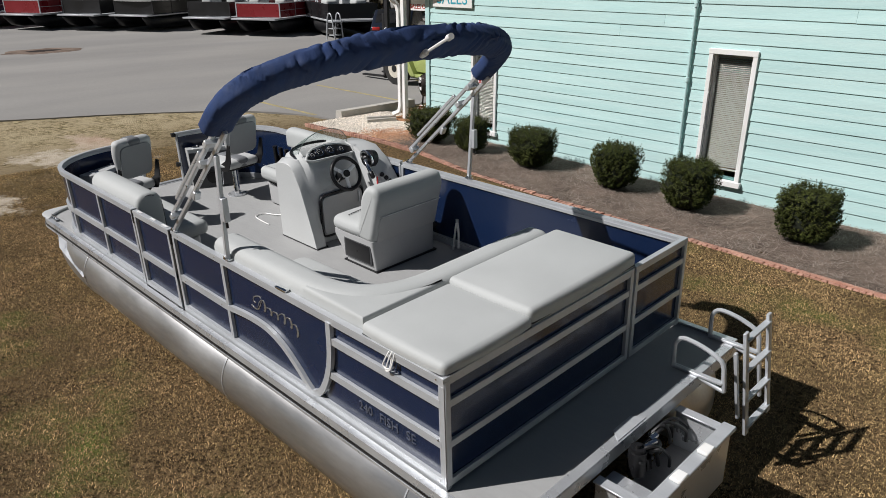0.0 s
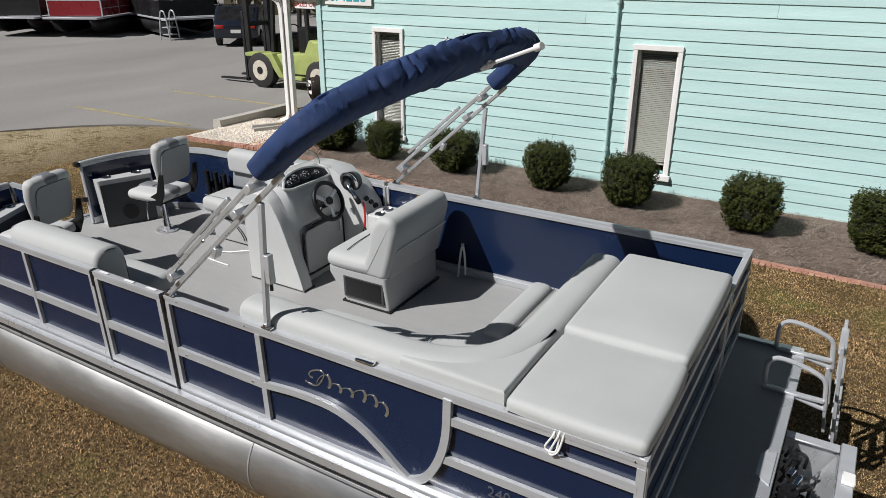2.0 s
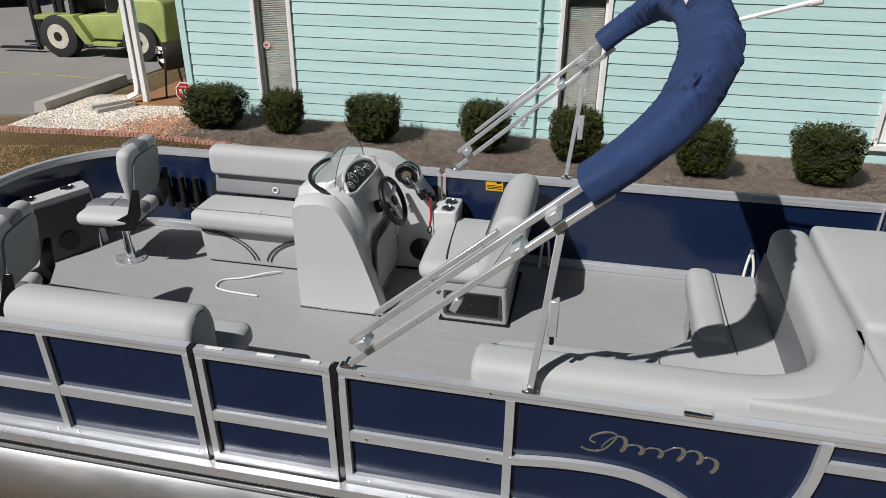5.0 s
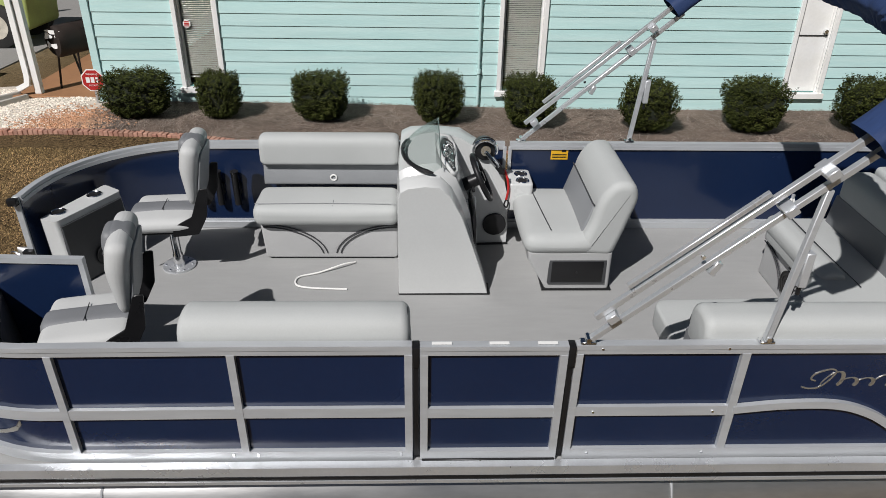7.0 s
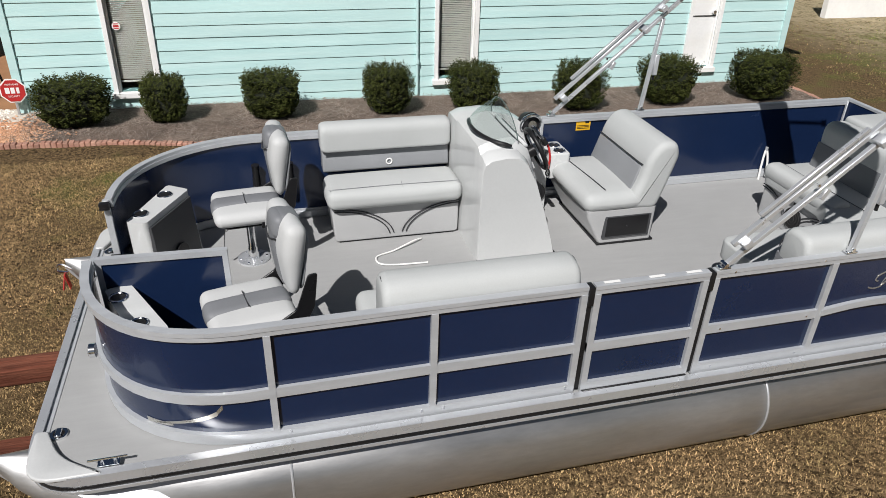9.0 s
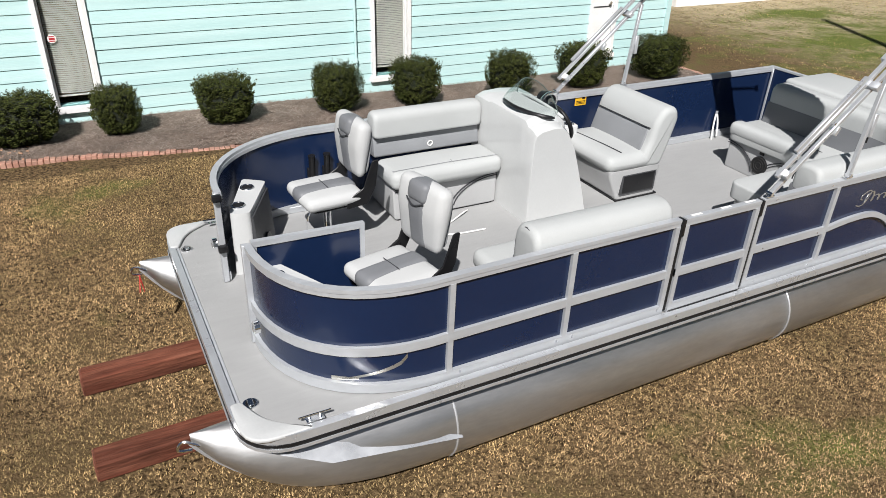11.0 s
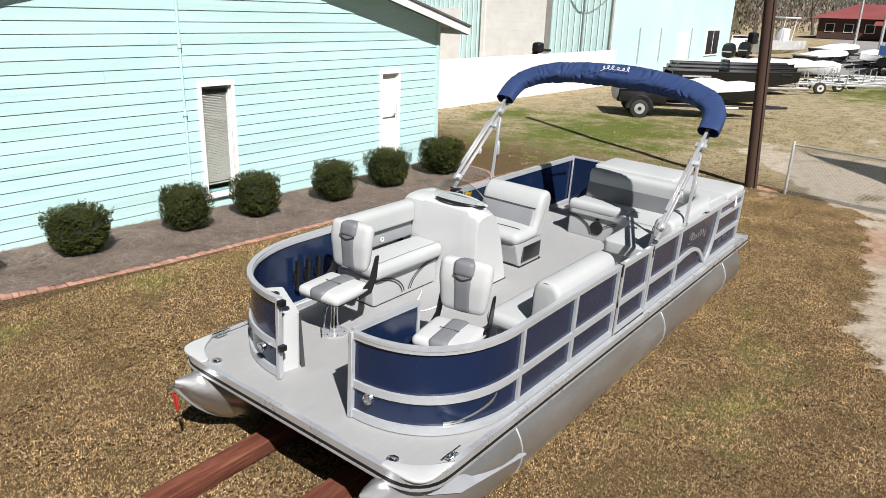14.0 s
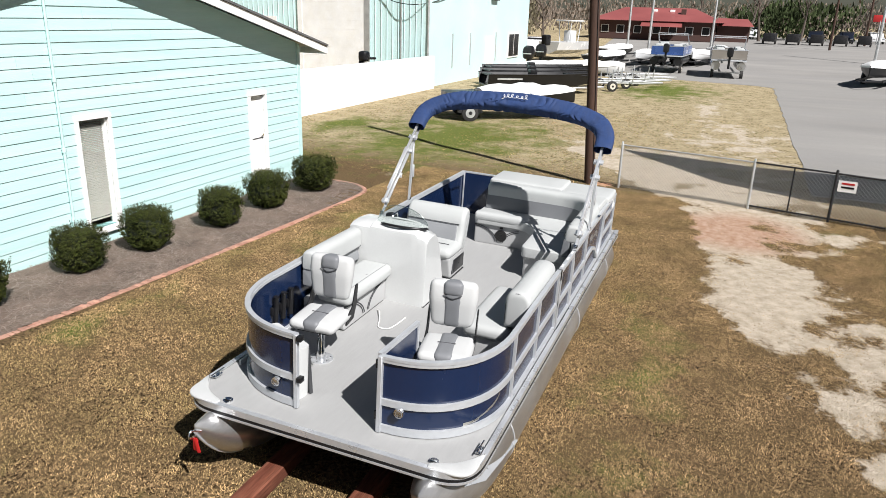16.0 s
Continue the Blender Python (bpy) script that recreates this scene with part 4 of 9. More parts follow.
# near lounge between the bow chair and the gate
lounge = thing("lounge_seat", "light grey vinyl lounge seat with a rolled backrest", "bench", (-6.4, 0.35, 0))
part("base", slab(fillet([(-6.92, 0.10), (-5.90, 0.10), (-5.90, 0.60), (-6.92, 0.60)], 0.05, 4), 0.0, 0.285, 0.012), SEATBOX, lounge, "grey moulded seat base")
part("seat_cushion", cushion((-6.965, 0.22, 0.29), (-5.865, 0.675, 0.43), 0.055, 0.012), VINYL, lounge, "light grey padded seat")
part("backrest_roll", roll([(-6.91 + 1.055 * k / 6, 0.175) for k in range(7)], roll_profile(-0.125, 0.115, 0.44, 0.815, 0.125), ends=0.045), VINYL, lounge, "light grey rolled backrest")
for u in (-6.895, -5.868):
    ring = [(u, 0.175 + (0.105 * math.cos(a)), 0.66 + 0.135 * math.sin(a)) for a in [math.pi * j / 16 for j in range(17)]]
    part("piping", tube([(u, 0.28, 0.48)] + ring + [(u, 0.07, 0.48)], 0.005, seg=6), PIPING, lounge)
part("back_shell", box((-6.88, 0.06, 0.285), (-5.885, 0.20, 0.45), 0.01), VINYL_MID, lounge)

# L-shaped stern lounge
stern_l = thing("stern_lounge", "L-shaped light grey vinyl stern lounge with a grey base", "bench", (-3.3, 0.8, 0))
base_poly = fillet([(-4.42, 0.08), (-2.80, 0.08), (-2.80, 1.80), (-3.35, 1.80), (-3.35, 1.04), (-3.63, 0.79), (-4.42, 0.77)], [0.03, 0.03, 0.03, 0.03, 0.16, 0.12, 0.05], 6)
part("base", slab(base_poly, 0.0, 0.285, 0.01), SEATBOX, stern_l, "grey moulded seat base")
seat_poly = fillet([(-4.48, 0.20), (-2.90, 0.20), (-2.90, 1.81), (-3.39, 1.81), (-3.39, 1.05), (-3.66, 0.82), (-4.48, 0.80)], [0.09, 0.02, 0.02, 0.09, 0.16, 0.14, 0.09], 7)
st = part("seat_cushion", slab(seat_poly, 0.29, 0.430, 0.018, 0.0, 4), VINYL, stern_l, "light grey padded seat")
part("bolster", roll([(-3.315, 1.00 + 0.80 * k / 5) for k in range(6)], [(p.x, p.y) for p in fillet([(-0.085, 0.33), (0.085, 0.33), (0.085, 0.468), (-0.085, 0.468)], 0.065, 5)], ends=0.04), VINYL, st, "light grey front bolster")
part("seam", tube(curve_pts([(-3.21, 0.90, 0.442), (-3.222, 1.3, 0.442), (-3.222, 1.79, 0.44)], 5), 0.003, seg=5), PIPING, st)
part("seam", tube([(-3.62, 0.30, 0.442), (-3.62, 0.82, 0.442)], 0.003, seg=5), VINYL_MID, st)
back_path = [Vector(p) for p in fillet([(-4.50, 0.165), (-2.868, 0.165), (-2.868, 1.77)], [0, 0.55, 0], 10)]
# Slate in place of mid grey: the shade under the roll is in this colour.
part("back_band", roll(back_path, [(0.02, 0.40), (0.125, 0.40), (0.098, 0.63), (0.02, 0.63)], ends=0.01), VINYL_SLATE, stern_l, "mid grey back band")
part("backrest_roll", roll(back_path, roll_profile(-0.125, 0.095, 0.585, 0.812, 0.085), ends=0.05), VINYL, stern_l, "light grey rolled backrest")
part("back_frame", roll([p for p in back_path], [(-0.10, 0.02), (0.0, 0.02), (0.0, 0.61), (-0.10, 0.61)], ends=0.01), SEATBOX, stern_l)
corner = [(-3.34, 0.045), (-2.752, 0.045), (-2.752, 0.70)] + [(-3.38 + 0.60 * math.cos(a), 0.715 + 0.60 * math.sin(a)) for a in [radians(-2 - 84 * j / 10) for j in range(11)]]
part("corner_pad", slab(corner, 0.60, 0.798, 0.025, seg=4), VINYL, stern_l, "light grey corner pad")
for u in (-4.485,):
    ring = [(u, 0.165 + 0.10 * math.cos(a), 0.66 + 0.11 * math.sin(a)) for a in [math.pi * j / 14 for j in range(15)]]
    part("piping", tube(ring, 0.005, seg=6), PIPING, stern_l)
spk = part("speaker", disc((-3.356, 1.39, 0.150), (1, 0, 0), 0.088, 0.016, seg=32), BLACK, stern_l, "round black loudspeaker")
for rad in (0.080, 0.055, 0.03):
    part("ring", tube([(-3.366, 1.39 + rad * math.cos(a), 0.150 + rad * math.sin(a)) for a in [math.tau * j / 24 for j in range(25)]], 0.0035, seg=5), RUBBER, spk)
part("latch", box((-3.364, 1.365, 0.255), (-3.35, 1.415, 0.292), 0.003, 1), BLACK, stern_l)
for c, s in ((1.80, -1), (1.03, 1)):
    for rad in (0.33, 0.36):
        line = [(-3.355, c + s * rad * math.cos(a), 0.02 + rad * 0.7 * math.sin(a)) for a in [radians(8 + 82 * j / 14) for j in range(15)]]
        part("piping", tube(line, 0.0045, seg=6), PIPING, stern_l, "dark curved piping")
part("grommet", tube([(-2.945, 1.30 + 0.02 * math.cos(a), 0.49 + 0.02 * math.sin(a)) for a in [math.tau * j / 14 for j in range(15)]], 0.006, seg=6), CHROME, stern_l)

# sun deck
deckbox = thing("sun_deck_frame", "navy sun deck frame under the stern pads", "cabinet", (-2.4, 0.9, 0))
part("frame", box((-2.70, 0.05, 0.02), (STERN - 0.04, 1.76, 0.60), 0.006, 1), NAVY, deckbox)
part("lip", box((-2.71, 0.045, 0.601), (STERN - 0.041, 1.765, 0.625), 0.004, 1), ALU, deckbox)
pads = "sun deck pads"
for name, lo, hi, tilt in (("near", (-2.735, 0.010, 0.690), (-2.066, 0.725, 0.790), 1.2), ("far", (-2.735, 0.705, 0.705), (-2.070, 1.815, 0.828), 2.5)):
    pad = thing("sun_pad", "light grey vinyl sun pad, closed flat" if name == "near" else "wide light grey vinyl sun pad, raised a little", "cushion", lo, pads)
    part("pad", cushion(lo, hi, 0.036, 0.010), VINYL, pad)
    z = lo[2] + 0.035
    edge = [(lo[0] + 0.02, lo[1] - 0.001, z), (hi[0] - 0.02, lo[1] - 0.001, z), (hi[0] + 0.001, lo[1] + 0.02, z), (hi[0] + 0.001, hi[1] - 0.02, z)]
    part("piping", tube(edge, 0.004, seg=5), PIPING, pad)
    z = hi[2] - 0.022
    edge = [(hi[0] - 0.012, lo[1] + 0.04, z), (hi[0] - 0.012, hi[1] - 0.04, z)]
    part("piping", tube(edge, 0.003, seg=5), VINYL_MID, pad)
    part("board", box((lo[0] + 0.03, lo[1] + 0.03, lo[2] - 0.012), (hi[0] - 0.03, hi[1] - 0.03, lo[2] + 0.004)), BLACK, pad)


# captain's bench
capt = thing("captain_bench", "light grey vinyl helm bench with a charcoal-vented grey base", "seat", (-4.75, 1.95, 0))
lo_p = fillet([(-4.955, 1.550), (-4.505, 1.550), (-4.515, 2.28), (-4.955, 2.28)], 0.03, 4)
hi_p = fillet([(-5.085, 1.528), (-4.515, 1.528), (-4.525, 2.30), (-5.085, 2.30)], 0.03, 4)
part("base", loft([[(p.x, p.y, 0.0) for p in lo_p], [(p.x, p.y, 0.02) for p in lo_p], [(p.x, p.y, 0.25) for p in hi_p], [(p.x, p.y, 0.30) for p in hi_p]]), SEATBOX, capt, "grey moulded seat base")
part("base_gap", box((-4.972, 1.538, 0.0005), (-4.492, 2.29, 0.014)), BLACK, capt)
vent = part("vent_panel", box((-4.920, 1.523, 0.075), (-4.565, 1.60, 0.240), 0.008), BLACK, capt, "black recessed storage panel")
part("frame", box((-4.940, 1.528, 0.060), (-4.545, 1.60, 0.255), 0.006), VINYL_DARK, vent)
part("latch", box((-4.755, 1.518, 0.15), (-4.74, 1.524, 0.165), 0.002, 1), STEEL_DARK, vent)
seat = part("seat_cushion", cushion((-5.115, 1.522, 0.285), (-4.62, 2.32, 0.430), 0.070, 0.016), VINYL, capt, "light grey padded seat")
part("seam", tube(curve_pts([(-4.935, 1.60, 0.443), (-4.955, 1.80, 0.449), (-4.985, 2.25, 0.440)], 5), 0.004, seg=5), PIPING, seat)
prof = fillet([(-4.735, 0.29), (-4.52, 0.275), (-4.465, 0.44), (-4.392, 0.71), (-4.432, 0.815), (-4.56, 0.822), (-4.650, 0.71), (-4.685, 0.52), (-4.735, 0.40)], [0.06, 0.06, 0.1, 0.07, 0.07, 0.08, 0.1, 0.1, 0.04], 5)
part("backrest", slab(prof, 1.52, 2.325, 0.055, seg=6, axis="y"), VINYL, capt, "light grey padded backrest")
band = part("back_band", slab(fillet([(-4.742, 0.40), (-4.66, 0.40), (-4.61, 0.63), (-4.670, 0.63)], 0.010, 2), 1.60, 2.295, 0.012, axis="y"), VINYL_MID, capt, "mid grey back band")
part("piping", tube([(-4.672, 1.575, 0.638), (-4.678, 1.62, 0.638), (-4.678, 2.28, 0.638)], 0.005, seg=5), PIPING, band)
part("shell", slab(fillet([(-4.53, 0.29), (-4.505, 0.285), (-4.432, 0.54), (-4.46, 0.545)], 0.008, 2), 1.575, 2.29, 0.008, axis="y"), SEATBOX, capt, "pale grey back shell")
part("piping", tube([(-4.428, 1.57, 0.545), (-4.428, 2.295, 0.545)], 0.005, seg=5), WHITE_PLASTIC, capt)

# pedestal chairs at the bow
def fishing_chair(name_base, at, turn):
    ch = thing("fishing_chair", "white and grey padded fishing chair on a chrome pedestal", "chair", (at[0], at[1], 0), "bow fishing chairs", turn=turn)
    part("floor_plate", disc((0, 0, 0.006), (0, 0, 1), 0.115, 0.012, seg=28), ALU_BRIGHT, ch, "round polished floor plate")
    for a in range(6):
        part("bolt", disc((0.092 * math.cos(a * 1.047), 0.092 * math.sin(a * 1.047), 0.014), (0, 0, 1), 0.008, 0.006, seg=6), CHROME, ch)
    part("pedestal", tube([(0, 0, 0.012), (0, 0, 0.10), (0, 0, 0.11), (0, 0, 0.34)], [0.040, 0.036, 0.030, 0.030], seg=18), CHROME, ch, "chrome pedestal")
    part("lever", tube(curve_pts([(-0.02, -0.02, 0.33), (-0.16, -0.05, 0.31), (-0.20, -0.05, 0.10)], 5), 0.006, seg=6), CHROME, ch)
    part("swivel", box((-0.10, -0.10, 0.335), (0.10, 0.10, 0.36), 0.01), BLACK, ch)
    part("seat_shell", slab(fillet([(-0.19, -0.19), (0.19, -0.19), (0.19, 0.19), (-0.19, 0.19)], 0.06, 5), 0.355, 0.385, 0.008), BLACK, ch)
    part("seat_pad", cushion((-0.235, -0.225, 0.375), (0.215, 0.225, 0.475), 0.048, 0.010, 6), VINYL_WHITE, ch, "white padded seat")
    part("seat_stripe", cushion((-0.244, -0.086, 0.377), (0.219, 0.086, 0.490), 0.045, 0.006, 5), VINYL_SLATE, ch, "grey padded seat stripe")
    part("seam", tube([(-0.02, -0.082, 0.496), (-0.02, 0.082, 0.496)], 0.003, seg=5), PIPING, ch)
    lean = pose(0.195, 0, 0.475, 0, 9, 0)

    def tilt(bm):
        bmesh.ops.transform(bm, matrix=lean, verts=bm.verts[:])
        return bm

    def waist(bm):
        for v in bm.verts:
            k = min(max((v.co.z - 0.085) / 0.415, 0.0), 1.0)
            v.co.y *= 0.86 + 0.14 * min(1.0, k * 1.5)
            v.co.x = 0.03 + (v.co.x - 0.03) * (0.50 + 0.50 * min(1.0, k * 1.7))
        return bm

    part("back_pad", tilt(waist(cushion((-0.085, -0.212, 0.085), (0.030, 0.212, 0.500), 0.050, 0.010, 6))), VINYL_WHITE, ch, "white padded back")
    part("back_stripe", tilt(waist(cushion((-0.098, -0.086, 0.083), (0.034, 0.086, 0.505), 0.040, 0.006, 5))), VINYL_SLATE, ch, "grey padded back stripe")
    part("headrest", tilt(cushion((-0.112, -0.085, 0.375), (-0.03, 0.085, 0.500), 0.034, 0.006, 3)), VINYL_SLATE, ch, "grey headrest bulge")
    part("crease", tilt(tube(curve_pts([(-0.106, -0.080, 0.385), (-0.116, 0, 0.355), (-0.106, 0.080, 0.385)], 5), 0.005, seg=5)), PIPING, ch)
    part("back_shell", tilt(slab(fillet([(-0.18, 0.10), (0.18, 0.10), (0.18, 0.45), (-0.18, 0.45)], 0.08, 5), 0.030, 0.046, 0.006, axis="x")), VINYL_MID, ch, "grey back shell")
    for s in (-1, 1):
        hinge = fillet([(0.06, 0.355), (0.23, 0.37), (0.30, 0.50), (0.325, 0.70), (0.275, 0.70), (0.20, 0.50), (0.07, 0.43)], 0.014, 3)
        part("hinge", slab(hinge, s * 0.222 - 0.006, s * 0.222 + 0.006, 0.002, seg=1, axis="y"), BLACK, ch, "black folding hinge")
    return ch


fishing_chair("far", (-7.535, 1.87), 5)
fishing_chair("near", (-7.55, 0.60), 12)

# drink-holder boxes in the bow corners
for side in (0, 1):
    f = (lambda v: v) if side else (lambda v: BEAM - v)
    cab = thing("cup_holder_box", "light grey bow corner box with two cup holders", "cabinet", (-8.1, f(1.85), 0), "bow corner boxes")
    du, dv = (0.0, 0.0) if side else (-0.015, 0.02)
    top = [(u + du, f(v + dv)) for u, v in ((-8.30, 1.64), (-8.17, 1.60), (-7.93, 2.08), (-8.08, 2.18))]
    low = [(u + du, f(v + dv)) for u, v in ((-8.30, 1.66), (-8.14, 1.63), (-7.89, 2.11), (-8.05, 2.20))]
    if not side:
        top, low = top[::-1], low[::-1]
    tp, lp2 = fillet(top, 0.03, 3), fillet(low, 0.03, 3)
    part("body", loft([[(p.x, p.y, 0.0) for p in lp2], [(p.x, p.y, 0.47) for p in tp], [(p.x * 0.998 - 0.0162, p.y, 0.495) for p in tp]]), GELCOAT, cab, "pale moulded box")
    panel_pts = [Vector(top[1 if side else 2]), Vector(top[2 if side else 1])]
    d = (panel_pts[1] - panel_pts[0])
    nrm = Vector((d.y, -d.x)).normalized() if side else Vector((d.y, -d.x)).normalized() * (-1 if not side else 1)
    if nrm.x < 0:
        nrm = -nrm
    q0, q1 = panel_pts[0] + d * 0.04 + nrm * 0.045, panel_pts[0] + d * 0.96 + nrm * 0.045
    face = bmesh.new()
    a, b = [(q0.x, q0.y, 0.01), (q1.x, q1.y, 0.01), (q1.x - nrm.x * 0.03, q1.y - nrm.y * 0.03, 0.45), (q0.x - nrm.x * 0.03, q0.y - nrm.y * 0.03, 0.45)], nrm * 0.03
    skin(face, [[face.verts.new(p) for p in a], [face.verts.new((p[0] - b.x, p[1] - b.y, p[2])) for p in a]])
    part("side_panel", face, VINYL_DARK, cab, "charcoal side panel")
    for c in ((-8.215 + du, f(1.74 + dv)), (-8.085 + du, f(2.01 + dv))):
        ring = part("cup_holder", tube([(c[0] + 0.045 * math.cos(t), c[1] + 0.045 * math.sin(t), 0.499) for t in [math.tau * j / 24 for j in range(25)]], 0.007, seg=6), CHROME, cab, "chrome-rimmed cup holder")
        part("well", disc((c[0], c[1], 0.4985), (0, 0, 1), 0.040, 0.006, seg=20), BLACK, ring)
    mid = (q0 + q1) / 2 + nrm * 0.004
    part("speaker", disc((mid.x, mid.y, 0.13), (nrm.x, nrm.y, 0.05), 0.075, 0.012, seg=24), BLACK, cab, "round black loudspeaker")

# rod holders on the far rail
for k in range(3):
    u = -7.465 + 0.128 * k
    rod = thing("rod_holder", "black tubular rod holder on the navy rail", "rod holder", (u, BEAM - 0.06, 0.3), "rod holders")
    part("holder_tube", tube([(u, BEAM - 0.075, 0.22), (u, BEAM - 0.085, 0.47), (u, BEAM - 0.087, 0.50)], [0.026, 0.026, 0.031], seg=14), BLACK, rod)
    part("clamp", box((u - 0.03, BEAM - 0.075, 0.30), (u + 0.03, BEAM - 0.032, 0.38), 0.005), BLACK, rod)

# grab handles by the far rail
for hu in (-4.34, -2.87):
    grab = thing("grab_handle", "white tubular grab handle standing by the rail", "handle", (hu, BEAM - 0.09, 0), "grab handles")
    part("tube", tube(curve_pts([(hu - 0.03, BEAM - 0.10, 0.0), (hu - 0.02, BEAM - 0.08, 0.18), (hu, BEAM - 0.07, 0.285), (hu + 0.03, BEAM - 0.085, 0.18), (hu + 0.04, BEAM - 0.10, 0.03)], 6), 0.010, seg=8), WHITE_PLASTIC, grab)
    part("clip", disc((hu, BEAM - 0.07, 0.295), (0, 0, 1), 0.014, 0.03, seg=10), ALU, grab)



# helm console
cons = thing("helm_console", "off-white moulded helm console with gauges and a black wheel", "console", (-5.65, 1.95, 0))


def console_body():
    near = [(-5.955, 0.0), (-5.955, 0.40), (-5.95, 0.72), (-5.935, 0.775), (-5.89, 0.802), (-5.78, 0.817), (-5.69, 0.810), (-5.62, 0.75), (-5.54, 0.60), (-5.455, 0.36), (-5.39, 0.16), (-5.345, 0.0)]
    wall = [(-5.957, 0.0), (-5.957, 0.40), (-5.953, 0.74), (-5.94, 0.80), (-5.895, 0.828), (-5.78, 0.842), (-5.68, 0.830), (-5.61, 0.760), (-5.53, 0.60), (-5.45, 0.36), (-5.385, 0.16), (-5.345, 0.0)]
    pod_s = [(-5.957, 0.0), (-5.957, 0.42), (-5.957, 0.78), (-5.945, 0.845), (-5.90, 0.868), (-5.80, 0.893), (-5.705, 0.905), (-5.580, 0.805), (-5.535, 0.70), (-5.475, 0.525), (-5.45, 0.20), (-5.45, 0.0)]
    arm = [(-5.957, 0.0), (-5.957, 0.42), (-5.957, 0.76), (-5.945, 0.83), (-5.88, 0.862), (-5.72, 0.872), (-5.52, 0.855), (-5.34, 0.74), (-5.20, 0.56), (-5.16, 0.40), (-5.15, 0.16), (-5.15, 0.0)]
    rows = [(1.490, near, 0.985), (1.498, near, 0.995), (1.512, near, 1.0), (1.555, wall, 1.0), (1.600, wall, 1.0), (1.64, pod_s, 1.0), (1.70, pod_s, 1.0), (1.85, pod_s, 1.0), (2.02, pod_s, 1.0),
            (2.185, pod_s, 1.0), (2.20, arm, 1.0), (2.30, arm, 1.0), (2.42, arm, 1.0), (2.45, arm, 0.985)]
    secs = []
    for v, prof, k in rows:
        cx = -5.65
        secs.append([(cx + (u - cx) * k, v, w * k) for u, w in prof])
    bm = loft(secs)
    bm.faces.ensure_lookup_table()
    caps = [f for f in bm.faces if len(f.verts) > 4]
    bmesh.ops.inset_individual(bm, faces=caps, thickness=0.006)
    bmesh.ops.triangulate(bm, faces=[f for f in bm.faces if len(f.verts) > 4])
    return bm


part("body", console_body(), GELCOAT, cons, "glossy off-white console moulding", smooth=36)
part("base_seal", slab(fillet([(-5.955, 1.485), (-5.335, 1.485), (-5.335, 1.62), (-5.455, 1.63), (-5.455, 2.17), (-5.14, 2.18), (-5.14, 2.455), (-5.955, 2.455)], 0.006, 2), 0.001, 0.012, 0.002, seg=1), BLACK, cons)
# dark gauge pod facing the wheel
dash = fillet([(1.625, 0.815), (1.70, 0.785), (2.12, 0.775), (2.225, 0.785), (2.235, 0.82), (2.13, 0.905), (1.93, 0.948), (1.73, 0.918)], [0.03, 0.03, 0.03, 0.025, 0.02, 0.07, 0.12, 0.06], 6)
face_pose = Matrix.Translation((-5.632, 0, 0.872)) @ pose(0, 0, 0, 0, -48, 0) @ Matrix.Translation((0.0, 0, -0.87))
dm = slab(dash, -0.012, 0.0, 0.004, seg=2, axis="x")
bmesh.ops.transform(dm, matrix=face_pose, verts=dm.verts[:])
dash_o = part("dash_panel", dm, BLACK, cons, "black gauge panel")
for v, w, rad in ((1.715, 0.845, 0.031), (1.812, 0.866, 0.046), (1.940, 0.864, 0.046), (2.062, 0.842, 0.034)):
    p = face_pose @ Vector((0.006, v, w))
    q = (face_pose.to_3x3() @ Vector((1, 0, 0)))
    g = part("gauge", disc(p, q, rad, 0.012, seg=24), CHROME, dash_o, "round chrome-rimmed gauge")
    part("dial", disc(p + q * 0.0045, q, rad * 0.84, 0.006, seg=24), BLACK, g, "black dial")
    for k in range(9):
        a = radians(-40 + 260 * k / 8)
        e = face_pose.to_3x3() @ Vector((0, math.cos(a), math.sin(a)))
        part("tick", bar(p + q * 0.009 + e * rad * 0.55, p + q * 0.009 + e * rad * 0.74, 0.004, 0.002, up=q), WHITE_PLASTIC, g)
    part("needle", bar(p + q * 0.010, p + q * 0.010 + face_pose.to_3x3() @ Vector((0, -rad * 0.45, rad * 0.35)), 0.004, 0.002, up=q), WHITE_PLASTIC, g)
# moulded hood round the gauges
rim = [face_pose @ Vector((-0.004, p.x, p.y)) for p in dash]
part("dash_hood", tube(rim + rim[:1], 0.013, seg=8), GELCOAT, cons)
# steering wheel
hub = Vector((-5.385, 1.94, 0.672))
axis = Vector((0.90, 0, 0.43)).normalized()
side_v = Vector((0, 1, 0))
up_v = axis.cross(side_v) * -1
wheel = part("steering_wheel", tube([hub + (side_v * math.cos(a) + up_v * math.sin(a)) * 0.162 for a in [math.tau * j / 40 for j in range(41)]], 0.019, seg=10), BLACK, cons, "black steering wheel with silver spokes")
for a in (95, 215, 335):
    d = side_v * math.cos(radians(a)) + up_v * math.sin(radians(a))
    part("spoke", bar(hub - axis * 0.012 + d * 0.02, hub + d * 0.155, 0.034, 0.012, up=axis, r=0.003), SILVER_PAINT, wheel, "silver spoke")
part("hub", disc(hub + axis * 0.004, axis, 0.036, 0.03, seg=18), BLACK, wheel)
part("hub_ring", disc(hub - axis * 0.004, axis, 0.046, 0.02, seg=18), SILVER_PAINT, wheel)
part("column", disc(hub - axis * 0.10, axis, 0.045, 0.17, seg=18), BLACK, wheel)
part("stalk", bar(hub - axis * 0.07, hub - axis * 0.06 + Vector((0, -0.06, -0.06)), 0.02, 0.02, r=0.004), BLACK, wheel)
